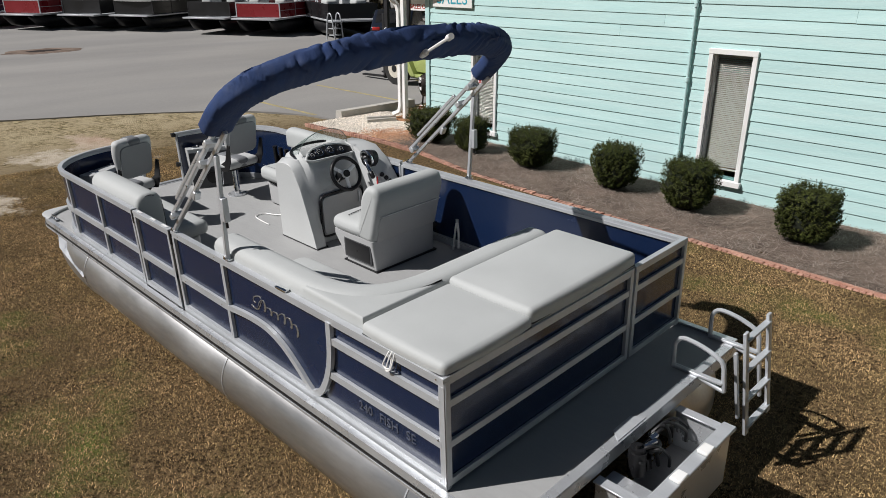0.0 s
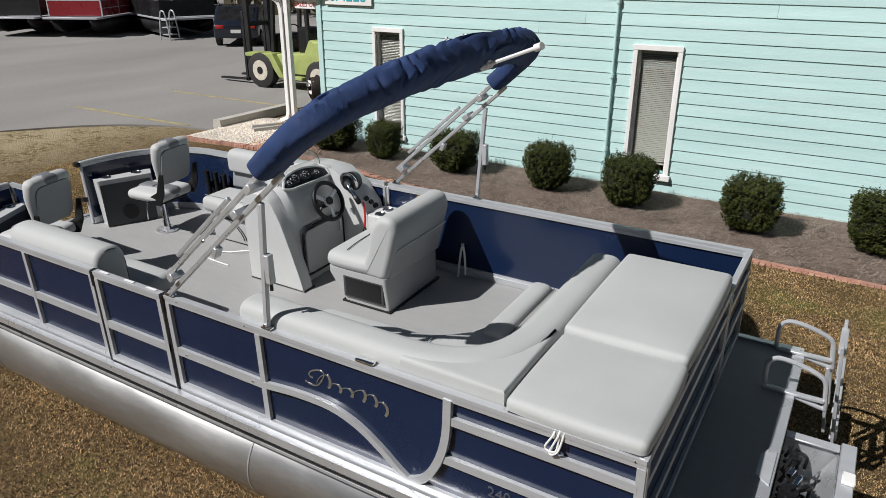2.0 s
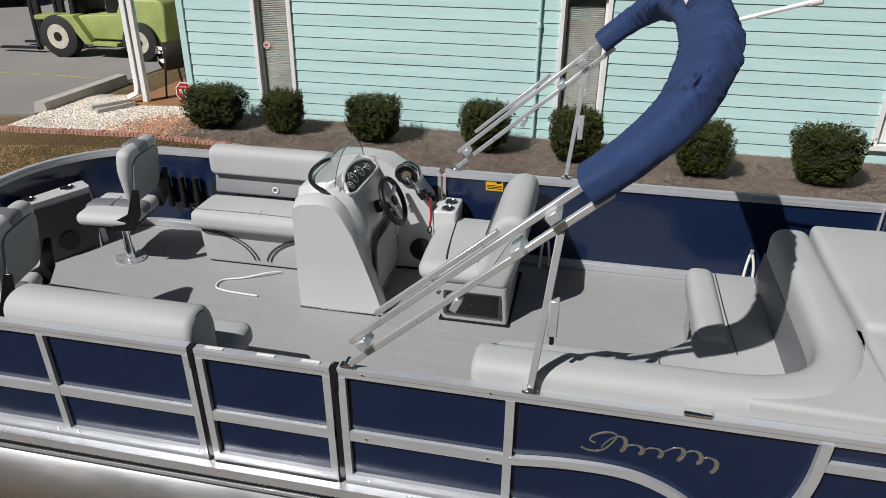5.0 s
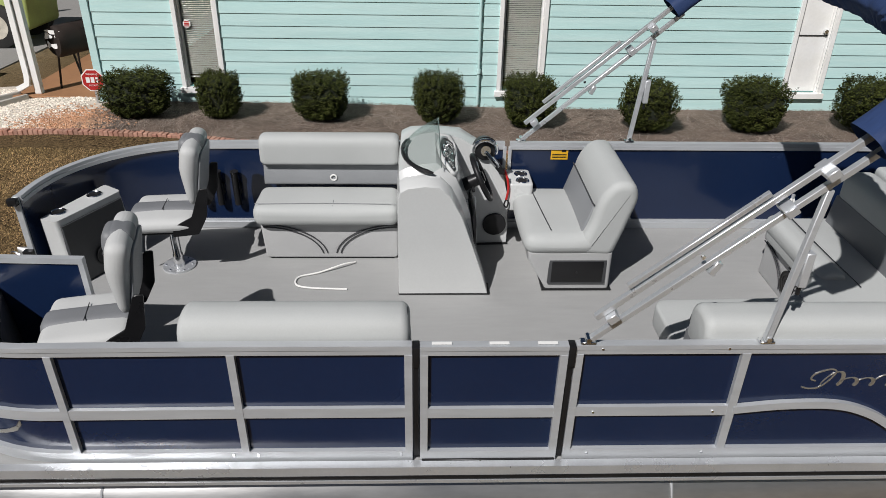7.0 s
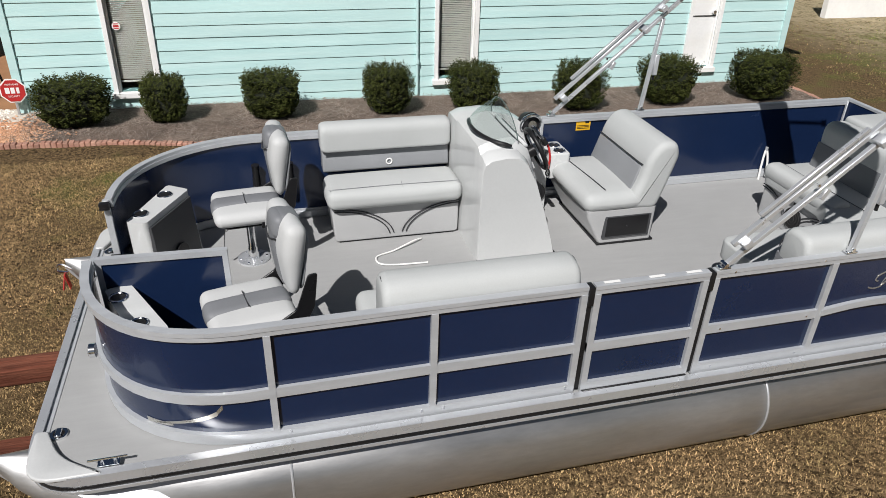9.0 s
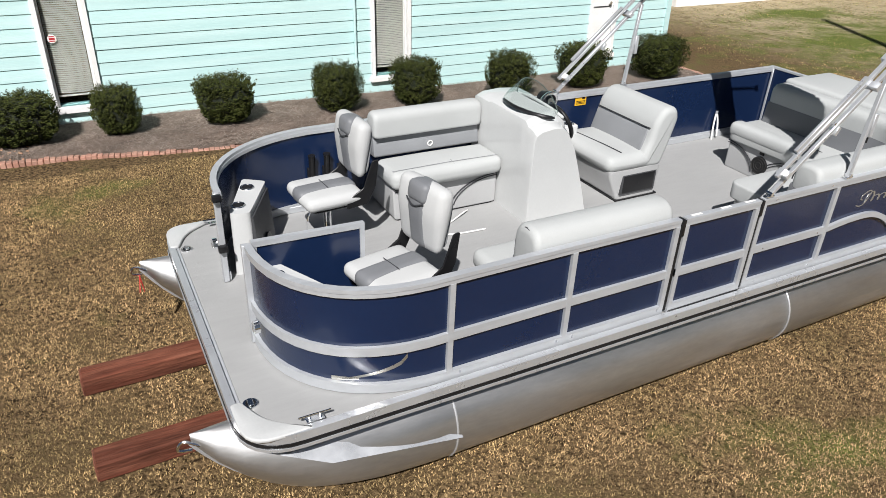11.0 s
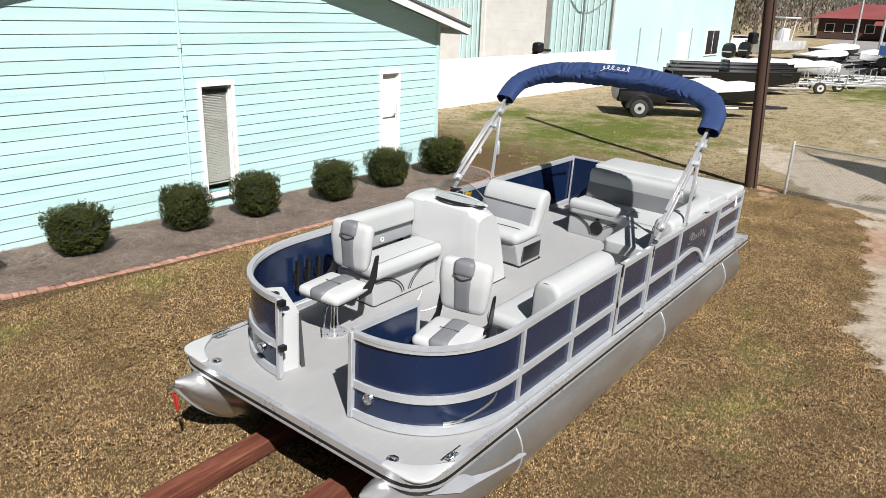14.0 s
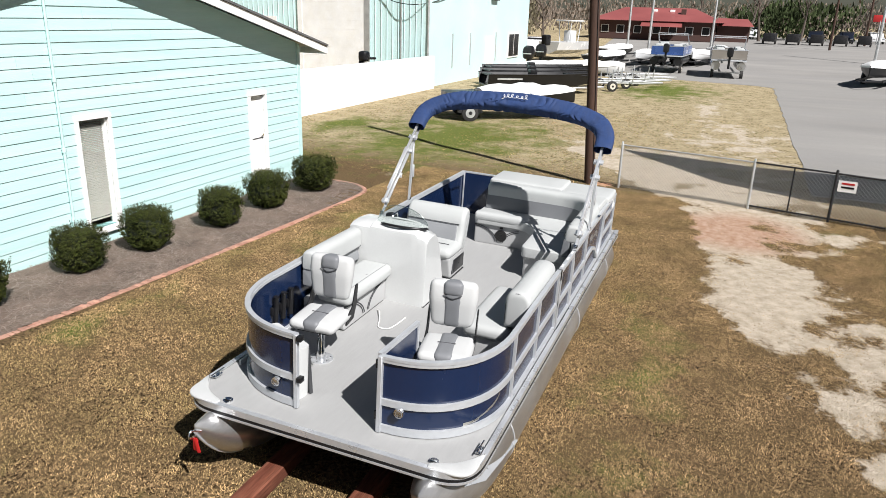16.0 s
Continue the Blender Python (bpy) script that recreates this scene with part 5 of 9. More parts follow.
# locker door below the wheel
gd = slab(fillet([(1.66, 0.08), (2.15, 0.08), (2.15, 0.475), (1.66, 0.475)], 0.06, 5), -5.448, -5.425, 0.007, axis="x")
gdo = part("glove_door", gd, SEATBOX, cons, "grey rounded locker door")
seal = [(-5.442, p.x, p.y) for p in fillet([(1.642, 0.062), (2.168, 0.062), (2.168, 0.493), (1.642, 0.493)], 0.07, 5)]
part("gasket", tube(seal + seal[:1], 0.012, seg=6), BLACK, gdo, "thick black rubber gasket")
part("pull", tube(curve_pts([(-5.425, 2.10, 0.33), (-5.41, 2.10, 0.345), (-5.41, 2.10, 0.43), (-5.425, 2.10, 0.445)], 3), 0.008, seg=6), ALU_BRIGHT, gdo, "short metal pull")
part("switch", disc((-5.585, 1.665, 0.70), (0.85, 0, 0.5), 0.036, 0.03, seg=20), BLACK, cons, "round black switch")
# throttle on the sloping side arm
thr_c = Vector((-5.345, 2.20, 0.775))
thr = part("throttle", disc(thr_c + Vector((0, 0.02, 0)), (0.15, -1, 0.25), 0.085, 0.07, seg=26), BLACK, cons, "black and chrome throttle control")
ring_pts = [thr_c + Vector((0.082 * math.cos(a), -0.018 - 0.02 * math.sin(a), 0.082 * math.sin(a))) for a in [radians(-20 + 235 * j / 24) for j in range(25)]]
part("ring", tube(ring_pts, 0.014, seg=8), CHROME, thr, "chrome throttle rim")
part("boss", disc(thr_c + Vector((0, -0.03, 0)), (0.1, -1, 0.2), 0.036, 0.04, seg=18), CHROME, thr)
part("lever", bar(thr_c + Vector((0, -0.045, 0)), thr_c + Vector((0.10, -0.06, -0.115)), 0.036, 0.026, r=0.006), CHROME, thr)
part("grip", bar(thr_c + Vector((0.085, -0.055, -0.10)), thr_c + Vector((0.135, -0.055, -0.165)), 0.04, 0.045, r=0.012), BLACK, thr)
for k in range(3):
    c = Vector((-5.235 + 0.028 * k, 2.27 + 0.03 * k, 0.615 - 0.036 * k))
    part("rocker_switch", disc(c, (0.8, 0, 0.6), 0.022, 0.03, seg=12), BLACK, cons)
part("kill_cord", tube(curve_pts([(-5.20, 2.18, 0.62), (-5.175, 2.16, 0.56), (-5.165, 2.15, 0.48), (-5.175, 2.15, 0.40)], 6), 0.009, seg=6), RED, cons, "red safety cord")
part("kill_clip", tube(curve_pts([(-5.175, 2.15, 0.40), (-5.19, 2.145, 0.36), (-5.17, 2.14, 0.34), (-5.16, 2.145, 0.38), (-5.175, 2.15, 0.40)], 4), 0.006, seg=6), BLACK, cons)
part("speaker", disc((-5.250, 2.190, 0.175), (0, -1, 0), 0.088, 0.03, seg=26), BLACK, cons, "round black loudspeaker")
part("recess", disc((-5.33, 2.178, 0.52), (0.3, -1, 0.0), 0.022, 0.01, seg=14), SEATBOX, cons)
tray = part("cup_tray", slab(fillet([(-5.16, 2.16), (-4.98, 2.16), (-4.98, 2.44), (-5.16, 2.44)], 0.03, 4), 0.30, 0.515, 0.012), GELCOAT, cons, "off-white cup holder ledge")
for v in (2.225, 2.345):
    ring = part("cup_holder", tube([(-5.055 + 0.044 * math.cos(t), v + 0.044 * math.sin(t), 0.518) for t in [math.tau * j / 22 for j in range(23)]], 0.007, seg=6), CHROME, tray, "chrome-rimmed cup holder")
    part("well", disc((-5.055, v, 0.517), (0, 0, 1), 0.038, 0.005, seg=18), STEEL_DARK, ring)
# windscreen: curved clear acrylic with a black foot
ws = bmesh.new()
foot_line, top_line = [], []
for i in range(25):
    a = math.pi * (i / 24)
    v = 1.89 - 0.32 * math.cos(a)
    u = -5.665 - 0.255 * math.sin(a) ** 0.75
    w = 0.852 + 0.050 * math.sin(a) ** 0.6
    foot_line.append(Vector((u, v, w)))
    top_line.append(Vector((-5.672 - 0.015 * math.sin(a), 1.89 - 0.30 * math.cos(a) + 0.06 * math.sin(a), 0.852 + 0.215 * math.sin(a) ** 0.9)))
grid = []
for lift in (0.0, 0.004):
    for k in range(5):
        f = k / 4
        grid.append([ws.verts.new(p.lerp(q, f) + Vector((-0.035 * math.sin(math.pi * f) * math.sin(math.pi * i / 24) - lift, 0, lift))) for i, (p, q) in enumerate(zip(foot_line, top_line)) if 0 < i < 24])
outer, inner = grid[:5], grid[5:]
for sheet_rows in (outer, inner):
    for r0, r1 in zip(sheet_rows, sheet_rows[1:]):
        for i in range(len(r0) - 1):
            ws.faces.new((r0[i], r0[i + 1], r1[i + 1], r1[i]))
for i in range(len(outer[0]) - 1):
    ws.faces.new((outer[4][i], outer[4][i + 1], inner[4][i + 1], inner[4][i]))
    ws.faces.new((outer[0][i], outer[0][i + 1], inner[0][i + 1], inner[0][i]))
wso = part("windscreen", ws, ACRYLIC, cons, "clear curved acrylic windscreen", smooth=60)
wso.visible_shadow = False
part("windscreen_edge", tube([p + Vector((0, 0, 0.002)) for p in top_line[1:-1]], 0.0035, seg=5), SMOKED_EDGE, wso)
part("windscreen_foot", tube([p + Vector((-0.004, 0, -0.004)) for p in foot_line[1:18]], [0.008] + [0.015] * 15 + [0.008], seg=8), BLACK, cons, "black windscreen seal")

# loose white strap on the deck
solo("loose_strap", tube(curve_pts([(-6.28, 1.90, 0.012), (-6.36, 1.84, 0.03), (-6.52, 1.76, 0.012), (-6.66, 1.70, 0.010), (-6.66, 1.60, 0.010), (-6.55, 1.56, 0.010), (-6.31, 1.545, 0.010)], 8), 0.0065, seg=6), WHITE_PLASTIC,
     "white webbing strap lying on the deck", "strap", aboard=True)

# ---- bimini top, folded back in its blue sock ----
bim = thing("bimini_top", "folded bimini top in a blue canvas sock on an aluminium frame", "bimini", (-4.6, 1.25, 0.72))
A0 = Vector((-5.05, 0, 0.735))
SLOPE = Vector((1.045, 0, 0.92)).normalized()


def on_bow(s, v, off=0.0):
    """A point of the tilted bow: s metres up the slope, off metres square to it."""
    return A0 + SLOPE * s + Vector((0, v, 0)) + Vector((-SLOPE.z, 0, SLOPE.x)) * off


def arch(off=0.0):
    n, out = 420, []
    for i in range(n + 1):
        a = math.pi * i / n
        ca, sa = math.cos(a), math.sin(a)
        v = 1.25 - 1.245 * math.copysign(abs(ca) ** 0.84, ca)
        s = 1.37 + 0.600 * abs(sa) ** 0.58
        out.append(on_bow(s, v, off))
    return out


line = arch(0.082)
sock = bmesh.new()
rings, seg = [], 40
for i, p in enumerate(line):
    t = i / (len(line) - 1)
    d = (line[min(i + 1, len(line) - 1)] - line[max(i - 1, 0)]).normalized()
    sq = Vector((-SLOPE.z, 0, SLOPE.x))
    sd = d.cross(sq).normalized()
    sq = sd.cross(d)
    mid = math.sin(math.pi * t)
    ra, rb = 0.110 + 0.012 * mid, 0.068 + 0.018 * mid
    ring = []
    for j in range(seg):
        a = math.tau * j / seg
        fold = t * 58 + 1.5 * math.cos(a) + 4.2 * noise.noise(Vector((t * 13, math.cos(a) * 0.9, math.sin(a) * 0.9))) + 0.9 * math.sin(a + 1 + 5 * t)
        crease = abs(math.sin(fold * math.pi / 2)) ** 0.6 - 0.6
        depth = (0.03 + 0.16 * mid + 0.13 * max(0.0, math.sin(a)) * mid) * max(0.08, 0.45 + 1.7 * noise.noise(Vector((t * 15, math.cos(a) * 1.3, math.sin(a) * 1.3 + 5))))
        k = 1 + crease * depth + (0.03 + 0.05 * mid) * noise.noise(Vector((t * 11 + 1.2 * math.sin(a), math.cos(a) * 0.8, math.sin(a) * 0.8))) + 0.02 * noise.noise(Vector((t * 75 - math.cos(a), math.cos(a), 3.0)))
        ca, sa = math.cos(a), math.sin(a)
        q = p + sd * ra * k * math.copysign(abs(ca) ** 0.65, ca) + sq * rb * k * math.copysign(abs(sa) ** 0.65, sa)
        ring.append(sock.verts.new(q))
    rings.append(ring)
skin(sock, rings, caps=False)
so = part("canvas_sock", sock, CANVAS, bim, "wrinkled blue canvas sock", smooth=50)
# pale emblem on the sock, facing the bow and up
flourish = []
for i in range(141):
    t = i / 140
    turn = math.tau * 6 * t
    x = (0.474 + 0.060 * t + 0.0040 * math.sin(turn)) * 420
    a, b = line[int(x)], line[min(int(x) + 1, 420)]
    tall = 0.018 + 0.022 * max(0.0, 1 - t * 5) + 0.014 * math.exp(-((t - 0.66) * 9) ** 2)
    up = Vector((0.60, 0, 0.80)) * (tall * (1 - math.cos(turn)) - 0.03 * max(0.0, (t - 0.92) / 0.08))
    flourish.append(a.lerp(b, x - int(x)) + Vector((-0.80, 0, 0.60)) * 0.121 + up)
part("emblem", tube(flourish, 0.0034, seg=5), WHITE_PLASTIC, so, "pale script emblem")
for s_side, v in ((0, 0.015), (1, BEAM - 0.015)):
    inn = 1 if not s_side else -1
    part("main_tube", bar(on_bow(0.0, v), on_bow(1.42, v), 0.028, 0.030, up=(0, 1, 0), r=0.003), ALU_BRIGHT, bim, "square aluminium tube")
    part("main_tube", bar(on_bow(0.10, v + 0.0, 0.085), on_bow(1.42, v, 0.085), 0.028, 0.030, up=(0, 1, 0), r=0.003), ALU_BRIGHT, bim)
    part("inner_tube", bar(on_bow(0.30, v + inn * 0.0, 0.125), on_bow(0.98, v + inn * 0.0, 0.122), 0.024, 0.024, up=(0, 1, 0), r=0.003), ALU_BRIGHT, bim)
    leg_top = on_bow(1.17, v, -0.02)
    part("leg", bar((-4.23, v, 0.735), leg_top, 0.030, 0.030, up=(0, 1, 0), r=0.003), ALU, bim, "square aluminium leg")
    mid_leg = Vector((-4.23, v, 0.735)).lerp(leg_top, 0.52)
    part("leg_clamp", box(mid_leg + Vector((0.016, -0.022, -0.10)), mid_leg + Vector((0.055, 0.022, 0.07)), 0.004, 1), ALU, bim)
    part("pin", disc(mid_leg + Vector((0.035, 0, -0.12)), (0, 0, 1), 0.010, 0.05, seg=8), BLACK, bim)
    for s, off in ((0.16, 0.05), (1.0, 0.02), (1.20, 0.06), (0.62, 0.06)):
        c = on_bow(s, v, off)
        part("bracket", bar(c - SLOPE * 0.026, c + SLOPE * 0.026, 0.040, 0.115 if s > 0.9 else 0.09, up=(0, 1, 0), r=0.003) if s not in (0.62,) else bar(on_bow(0.60, v, -0.045), on_bow(0.66, v, -0.02), 0.03, 0.05, up=(0, 1, 0), r=0.003), ALU_BRIGHT, bim)
        part("bolt", disc(c + Vector((0, -0.03, 0)), (0, 1, 0), 0.009, 0.01, seg=8), CHROME, bim)
    for u in (-5.05, -4.23):
        part("deck_mount", box((u - 0.035, v - 0.02, 0.725), (u + 0.035, v + 0.02, 0.738), 0.003, 1), CHROME, bim)
        part("mount_pin", disc((u, v, 0.75), (0, 1, 0), 0.012, 0.05, seg=10), CHROME, bim)
lp0, lp1 = Vector((-3.53, 1.33, 2.045)), Vector((-3.17, 1.20, 2.180))
lpd = (lp1 - lp0).normalized()
lt = part("stern_light_pole", tube([lp0, lp1], 0.011, seg=8), WHITE_PLASTIC, bim, "white light pole strapped to the sock")
part("lens", disc(lp1 + lpd * 0.02, lpd, 0.021, 0.05, seg=14), WHITE_PLASTIC, lt)
part("foot", disc(lp0 - lpd * 0.02, lpd, 0.024, 0.08, seg=14), WHITE_PLASTIC, lt)


# ---- the ground ----
def smooth(a, b, x):
    t = min(max((x - a) / (b - a), 0.0), 1.0)
    return t * t * (3 - 2 * t)


def rise(x):
    """The far end of the east lot climbs gently."""
    return 1.7 * smooth(46.0, 92.0, x)


def ground_z(x, y):
    """Height of the yard: it rises gently from the camera's side to the building."""
    z = 0.045 + 0.018 * (y - 2.5) if y < 2.5 else 0.045 + (0.030 - 0.013 * smooth(-8.5, -2.5, x)) * (min(y, 8.0) - 2.5)
    z = max(z, -0.10)
    z += (0.0 - z) * smooth(1.5, 9.0, x)
    z += (0.10 - z) * smooth(-10.8, -13.5, x)
    return z + rise(x)


def bump_z(x, y):
    near = 1 - smooth(12, 22, math.hypot(x + 5, y - 3))
    return near * 0.02 * (noise.noise(Vector((x * 0.8, y * 0.8, 1.0))) + 0.5 * noise.noise(Vector((x * 2.3, y * 2.3, 4.0))))


def blob(x, y, cx, cy, rx, ry, turn=0.0):
    c, s = math.cos(turn), math.sin(turn)
    dx, dy = x - cx, y - cy
    d = math.hypot((dx * c + dy * s) / rx, (-dx * s + dy * c) / ry)
    return max(0.0, 1 - d)


def east_dirt(x, y):
    """Bare ground along the camera's side of the boat, towards the gate."""
    if x > -2.2:
        line = 1.25 - 0.10 * (3.0 - x) if x < 3.0 else 1.25 + 0.6 * (x - 3.0)
    else:
        line = 0.73 - 0.42 * (-2.2 - x)
    d = line - y
    deep = 3.6 + 0.9 * max(0.0, x - 0.5)
    return smooth(-0.55, 0.45, d) * (1 - 0.72 * smooth(1.0, deep * 0.8, d)) * smooth(-8.5, -5.5, x) * (0.80 + 0.20 * smooth(-4.5, -1.0, x)) * (1 - smooth(9, 14, x))


def clods(x, y):
    return noise.noise(Vector((x * 0.9, y * 0.9, 2.0))) + 0.6 * noise.noise(Vector((x * 2.1, y * 2.1, 6.0))) + 0.35 * noise.noise(Vector((x * 4.7, y * 4.7, 9.0)))


def soil_zones(x, y):
    """How bare the ground is (0 to 1) and how much of the bare soil is red clay."""
    sand = max(0.92 * east_dirt(x, y), 1.0 * blob(x, y, -14.2, 4.4, 3.2, 2.4, 0.3), 0.9 * blob(x, y, -11.4, 2.6, 2.6, 0.8, 0.1), 0.80 * blob(x, y, 15.0, 0.2, 13.0, 4.5),
               0.62 * blob(x, y, 25.0, 1.5, 15.0, 4.5), 0.5 * blob(x, y, 6.0, 7.5, 2.0, 1.0), 0.95 * blob(x, y, 6.5, 0.2, 3.4, 2.6), 0.5 * blob(x, y, 3.0, 8.7, 1.6, 1.2))
    clay = max(1.25 * blob(x, y, 2.2, 0.2, 2.2, 1.7), 0.8 * blob(x, y, 4.6, 3.3, 1.2, 0.8), 0.4 * blob(x, y, -14.8, 5.0, 2.0, 1.5), 0.6 * blob(x, y, 0.3, 2.5, 0.9, 0.6))
    worn = max(sand, clay)
    return smooth(0.0, 0.7, worn * 1.45 - 0.58 + 0.62 * clods(x, y)) if worn > 0 else 0.0, min(1.0, clay / max(sand, 0.15)) if clay > 0.02 else 0.0


def axis_steps(marks):
    out = []
    for (a, b, st) in marks:
        k = max(1, round((b - a) / st))
        out += [a + (b - a) * i / k for i in range(k)]
    return out + [marks[-1][1]]


def build_ground():
    xs = axis_steps([(-900, -60, 120), (-60, -20, 4), (-20, -13, 0.7), (-13, 6, 0.13), (6, 14, 0.25), (14, 40, 0.7), (40, 100, 10), (100, 1200, 150)])
    ys = axis_steps([(-900, -40, 120), (-40, -6, 3), (-6, -3, 0.4), (-3, 4, 0.13), (4, 10.5, 0.2), (10.5, 18, 0.5), (18, 60, 4), (60, 1000, 130)])
    nx, ny = len(xs), len(ys)
    verts = [(x, y, ground_z(x, y) + bump_z(x, y)) for y in ys for x in xs]
    faces = [(j * nx + i, j * nx + i + 1, (j + 1) * nx + i + 1, (j + 1) * nx + i) for j in range(ny - 1) for i in range(nx - 1)]
    me = bpy.data.meshes.new("ground")
    me.from_pydata(verts, [], faces)
    zone = me.color_attributes.new("zone", "FLOAT_COLOR", "POINT")
    cols = np.zeros((len(verts), 4), np.float32)
    for i, (x, y, z) in enumerate(verts):
        bare, clay = soil_zones(x, y)
        green = max(1.5 * blob(x, y, 10.8, 14.0, 3.0, 1.3), 1.05 * blob(x, y, 10.0, 9.5, 10.0, 6.0), 0.62 * blob(x, y, -5.0, 1.3, 5.5, 0.9), 0.5 * blob(x, y, 2.6, -1.6, 2.6, 0.8), 0.6 * blob(x, y, -8.9, 7.6, 1.6, 1.0), 0.6 * blob(x, y, -1.5, 7.3, 3.0, 0.8),
                    1.0 * blob(x, y, 33.0, 4.5, 11.0, 5.5), 0.5 * blob(x, y, -6.5, 7.9, 5.0, 0.6))
        cols[i] = (bare, min(1, green), clay, max(smooth(3.4, 8.5, x), smooth(-11.5, -16.5, x)))
    zone.data.foreach_set("color", cols.ravel())
    me.materials.append(TURF)
    me.shade_smooth()
    return tagged(new("ground", me), "tan dormant lawn with green tufts and bare sandy patches", "lawn", kind="structure")


build_ground()


def sheet(name, poly, lift, mat, label, category, cuts=(), zf=None):
    """A piece of the setting laid over the ground."""
    bm = bmesh.new()
    zf = zf or ground_z
    vs = [bm.verts.new((x, y, zf(x, y) + lift)) for x, y in poly]
    f = bm.faces.new(vs)
    if f.normal.z < 0:
        f.normal_flip()
    for x in cuts:
        bmesh.ops.bisect_plane(bm, geom=bm.verts[:] + bm.edges[:] + bm.faces[:], plane_co=(x, 0, 0), plane_no=(1, 0, 0))
    for v in bm.verts:
        v.co.z = zf(v.co.x, v.co.y) + lift
    ret = bmesh.ops.extrude_face_region(bm, geom=bm.faces[:])
    bmesh.ops.translate(bm, verts=[v for v in ret["geom"] if isinstance(v, bmesh.types.BMVert)], vec=(0, 0, -0.15))
    return solo(name, bm, mat, label, category, kind="structure", smooth=30)


LOT_EDGE = curve_pts([(-24, -6, 0), (-20.5, 1.5, 0), (-18.6, 4.3, 0), (-17.5, 6.4, 0), (-16.0, 8.5, 0), (-14.6, 9.45, 0), (-13.35, 9.75, 0)], 5)
sheet("parking_lot", [(p.x, p.y) for p in LOT_EDGE] + [(-13.35, 60), (-70, 60), (-70, -6)], 0.03, ASPHALT, "weathered grey asphalt parking lot", "parking lot", zf=lambda x, y: 0.10)
east_rng = random.Random(12)
east = [(6.5 + 1.15 * k, -1.45 - 0.014 * k + east_rng.uniform(-0.06, 0.06)) for k in range(29)]
east += [(39.5, -2.0), (40.6, -0.8), (41.2, 1.5), (42.0, 4.5), (43.5, 6.8), (47, 9.5), (60, 14), (140, 20), (140, -60), (6.5, -60)]
sheet("parking_lot_east", east, 0.03, ASPHALT, "weathered grey asphalt drive", "parking lot", cuts=(50, 60, 70, 80, 90, 100), zf=lambda x, y: -0.015 + rise(x))
for name, a, b in (("parking_line", (-18.0, 9.80), (-14.0, 9.74)), ("parking_line", (-17.8, 12.46), (-14.0, 12.52)), ("parking_line", (-17.8, 15.2), (-14.0, 15.25))):
    solo(name, box((a[0], min(a[1], b[1]) - 0.05, 0.131), (b[0], min(a[1], b[1]) + 0.05, 0.136)), YELLOW_LINE, "faded yellow parking line on asphalt", "road marking", "parking lines", "structure", smooth=0)


drain = thing("drain_patch", "rusty broken patch in the asphalt", "patch", (-33.7, 9.7, 0.13), kind="structure", aboard=False)
rim_r = random.Random(5)
part("stain", slab([(-33.7 + rim_r.uniform(0.9, 1.3) * math.cos(a), 9.7 + rim_r.uniform(1.3, 1.9) * math.sin(a)) for a in [math.tau * j / 16 for j in range(16)]], 0.12, 0.134, 0.001, seg=1), MULCH, drain, smooth=0)
part("hole", slab([(-33.7 + rim_r.uniform(0.3, 0.5) * math.cos(a), 9.7 + rim_r.uniform(0.5, 0.8) * math.sin(a)) for a in [math.tau * j / 12 for j in range(12)]], 0.12, 0.138, 0.001, seg=1), RUST, drain, smooth=0)


# ---- the sales building ----
WALL_Y, BX0, BX1, BASE_Z, EAVE_Z = 10.2, -10.60, 1.70, 0.13, 3.27
RIDGE_X, PITCH = (BX0 + BX1) / 2, 0.25
OPENINGS = {"window_1": (-9.35, -8.70, 0.44, 2.33), "window_2": (-4.66, -3.955, 0.42, 2.31), "door_1": (-0.285, 0.345, 0.42, 2.30)}


def roof_z(x):
    return EAVE_Z + PITCH * (min(x - BX0, BX1 - x))


def wall_mesh():
    """The gable wall with its openings cut through, 0.16 m thick."""
    xs = sorted({BX0, BX1, RIDGE_X, *[v for o in OPENINGS.values() for v in (o[0] + 0.05, o[1] - 0.05)]})
    bm = bmesh.new()
    for a, b in zip(xs, xs[1:]):
        spans = [(BASE_Z - 0.3, None)]
        for o in OPENINGS.values():
            if a > o[0] + 0.04 and b < o[1] - 0.04:
                spans = [(BASE_Z - 0.3, o[2] + 0.05), (o[3] - 0.05, None)]
        for z0, z1 in spans:
            za, zb = (roof_z(a), roof_z(b)) if z1 is None else (z1, z1)
            pts = [(a, z0), (b, z0), (b, zb), (a, za)]
            skin(bm, [[bm.verts.new((x, WALL_Y + 0.02, z)) for x, z in pts], [bm.verts.new((x, WALL_Y + 0.18, z)) for x, z in pts]])
    return bm


# Backing is a darkened copy of the board mint, so gaps look shaded.
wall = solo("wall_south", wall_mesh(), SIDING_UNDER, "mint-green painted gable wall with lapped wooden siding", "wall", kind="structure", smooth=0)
depth = 13.0
for name, x in (("wall_west", BX0), ("wall_east", BX1)):
    bm = box((x - (0 if x == BX0 else 0.16), WALL_Y + 0.181, BASE_Z - 0.3), (x + (0.16 if x == BX0 else 0), WALL_Y + depth, EAVE_Z))
    solo(name, bm, SIDING, "mint-green painted side wall", "wall", kind="structure", smooth=0)
solo("wall_north", box((BX0, WALL_Y + depth + 0.001, BASE_Z - 0.3), (BX1, WALL_Y + depth + 0.16, EAVE_Z)), SIDING, "mint-green painted rear wall", "wall", kind="structure", smooth=0)
solo("floor_inside", box((BX0 + 0.17, WALL_Y + 0.19, 0.05), (BX1 - 0.17, WALL_Y + depth - 0.01, 0.15)), DARK_ROOM, "dark floor inside the building", "floor", kind="structure", smooth=0)

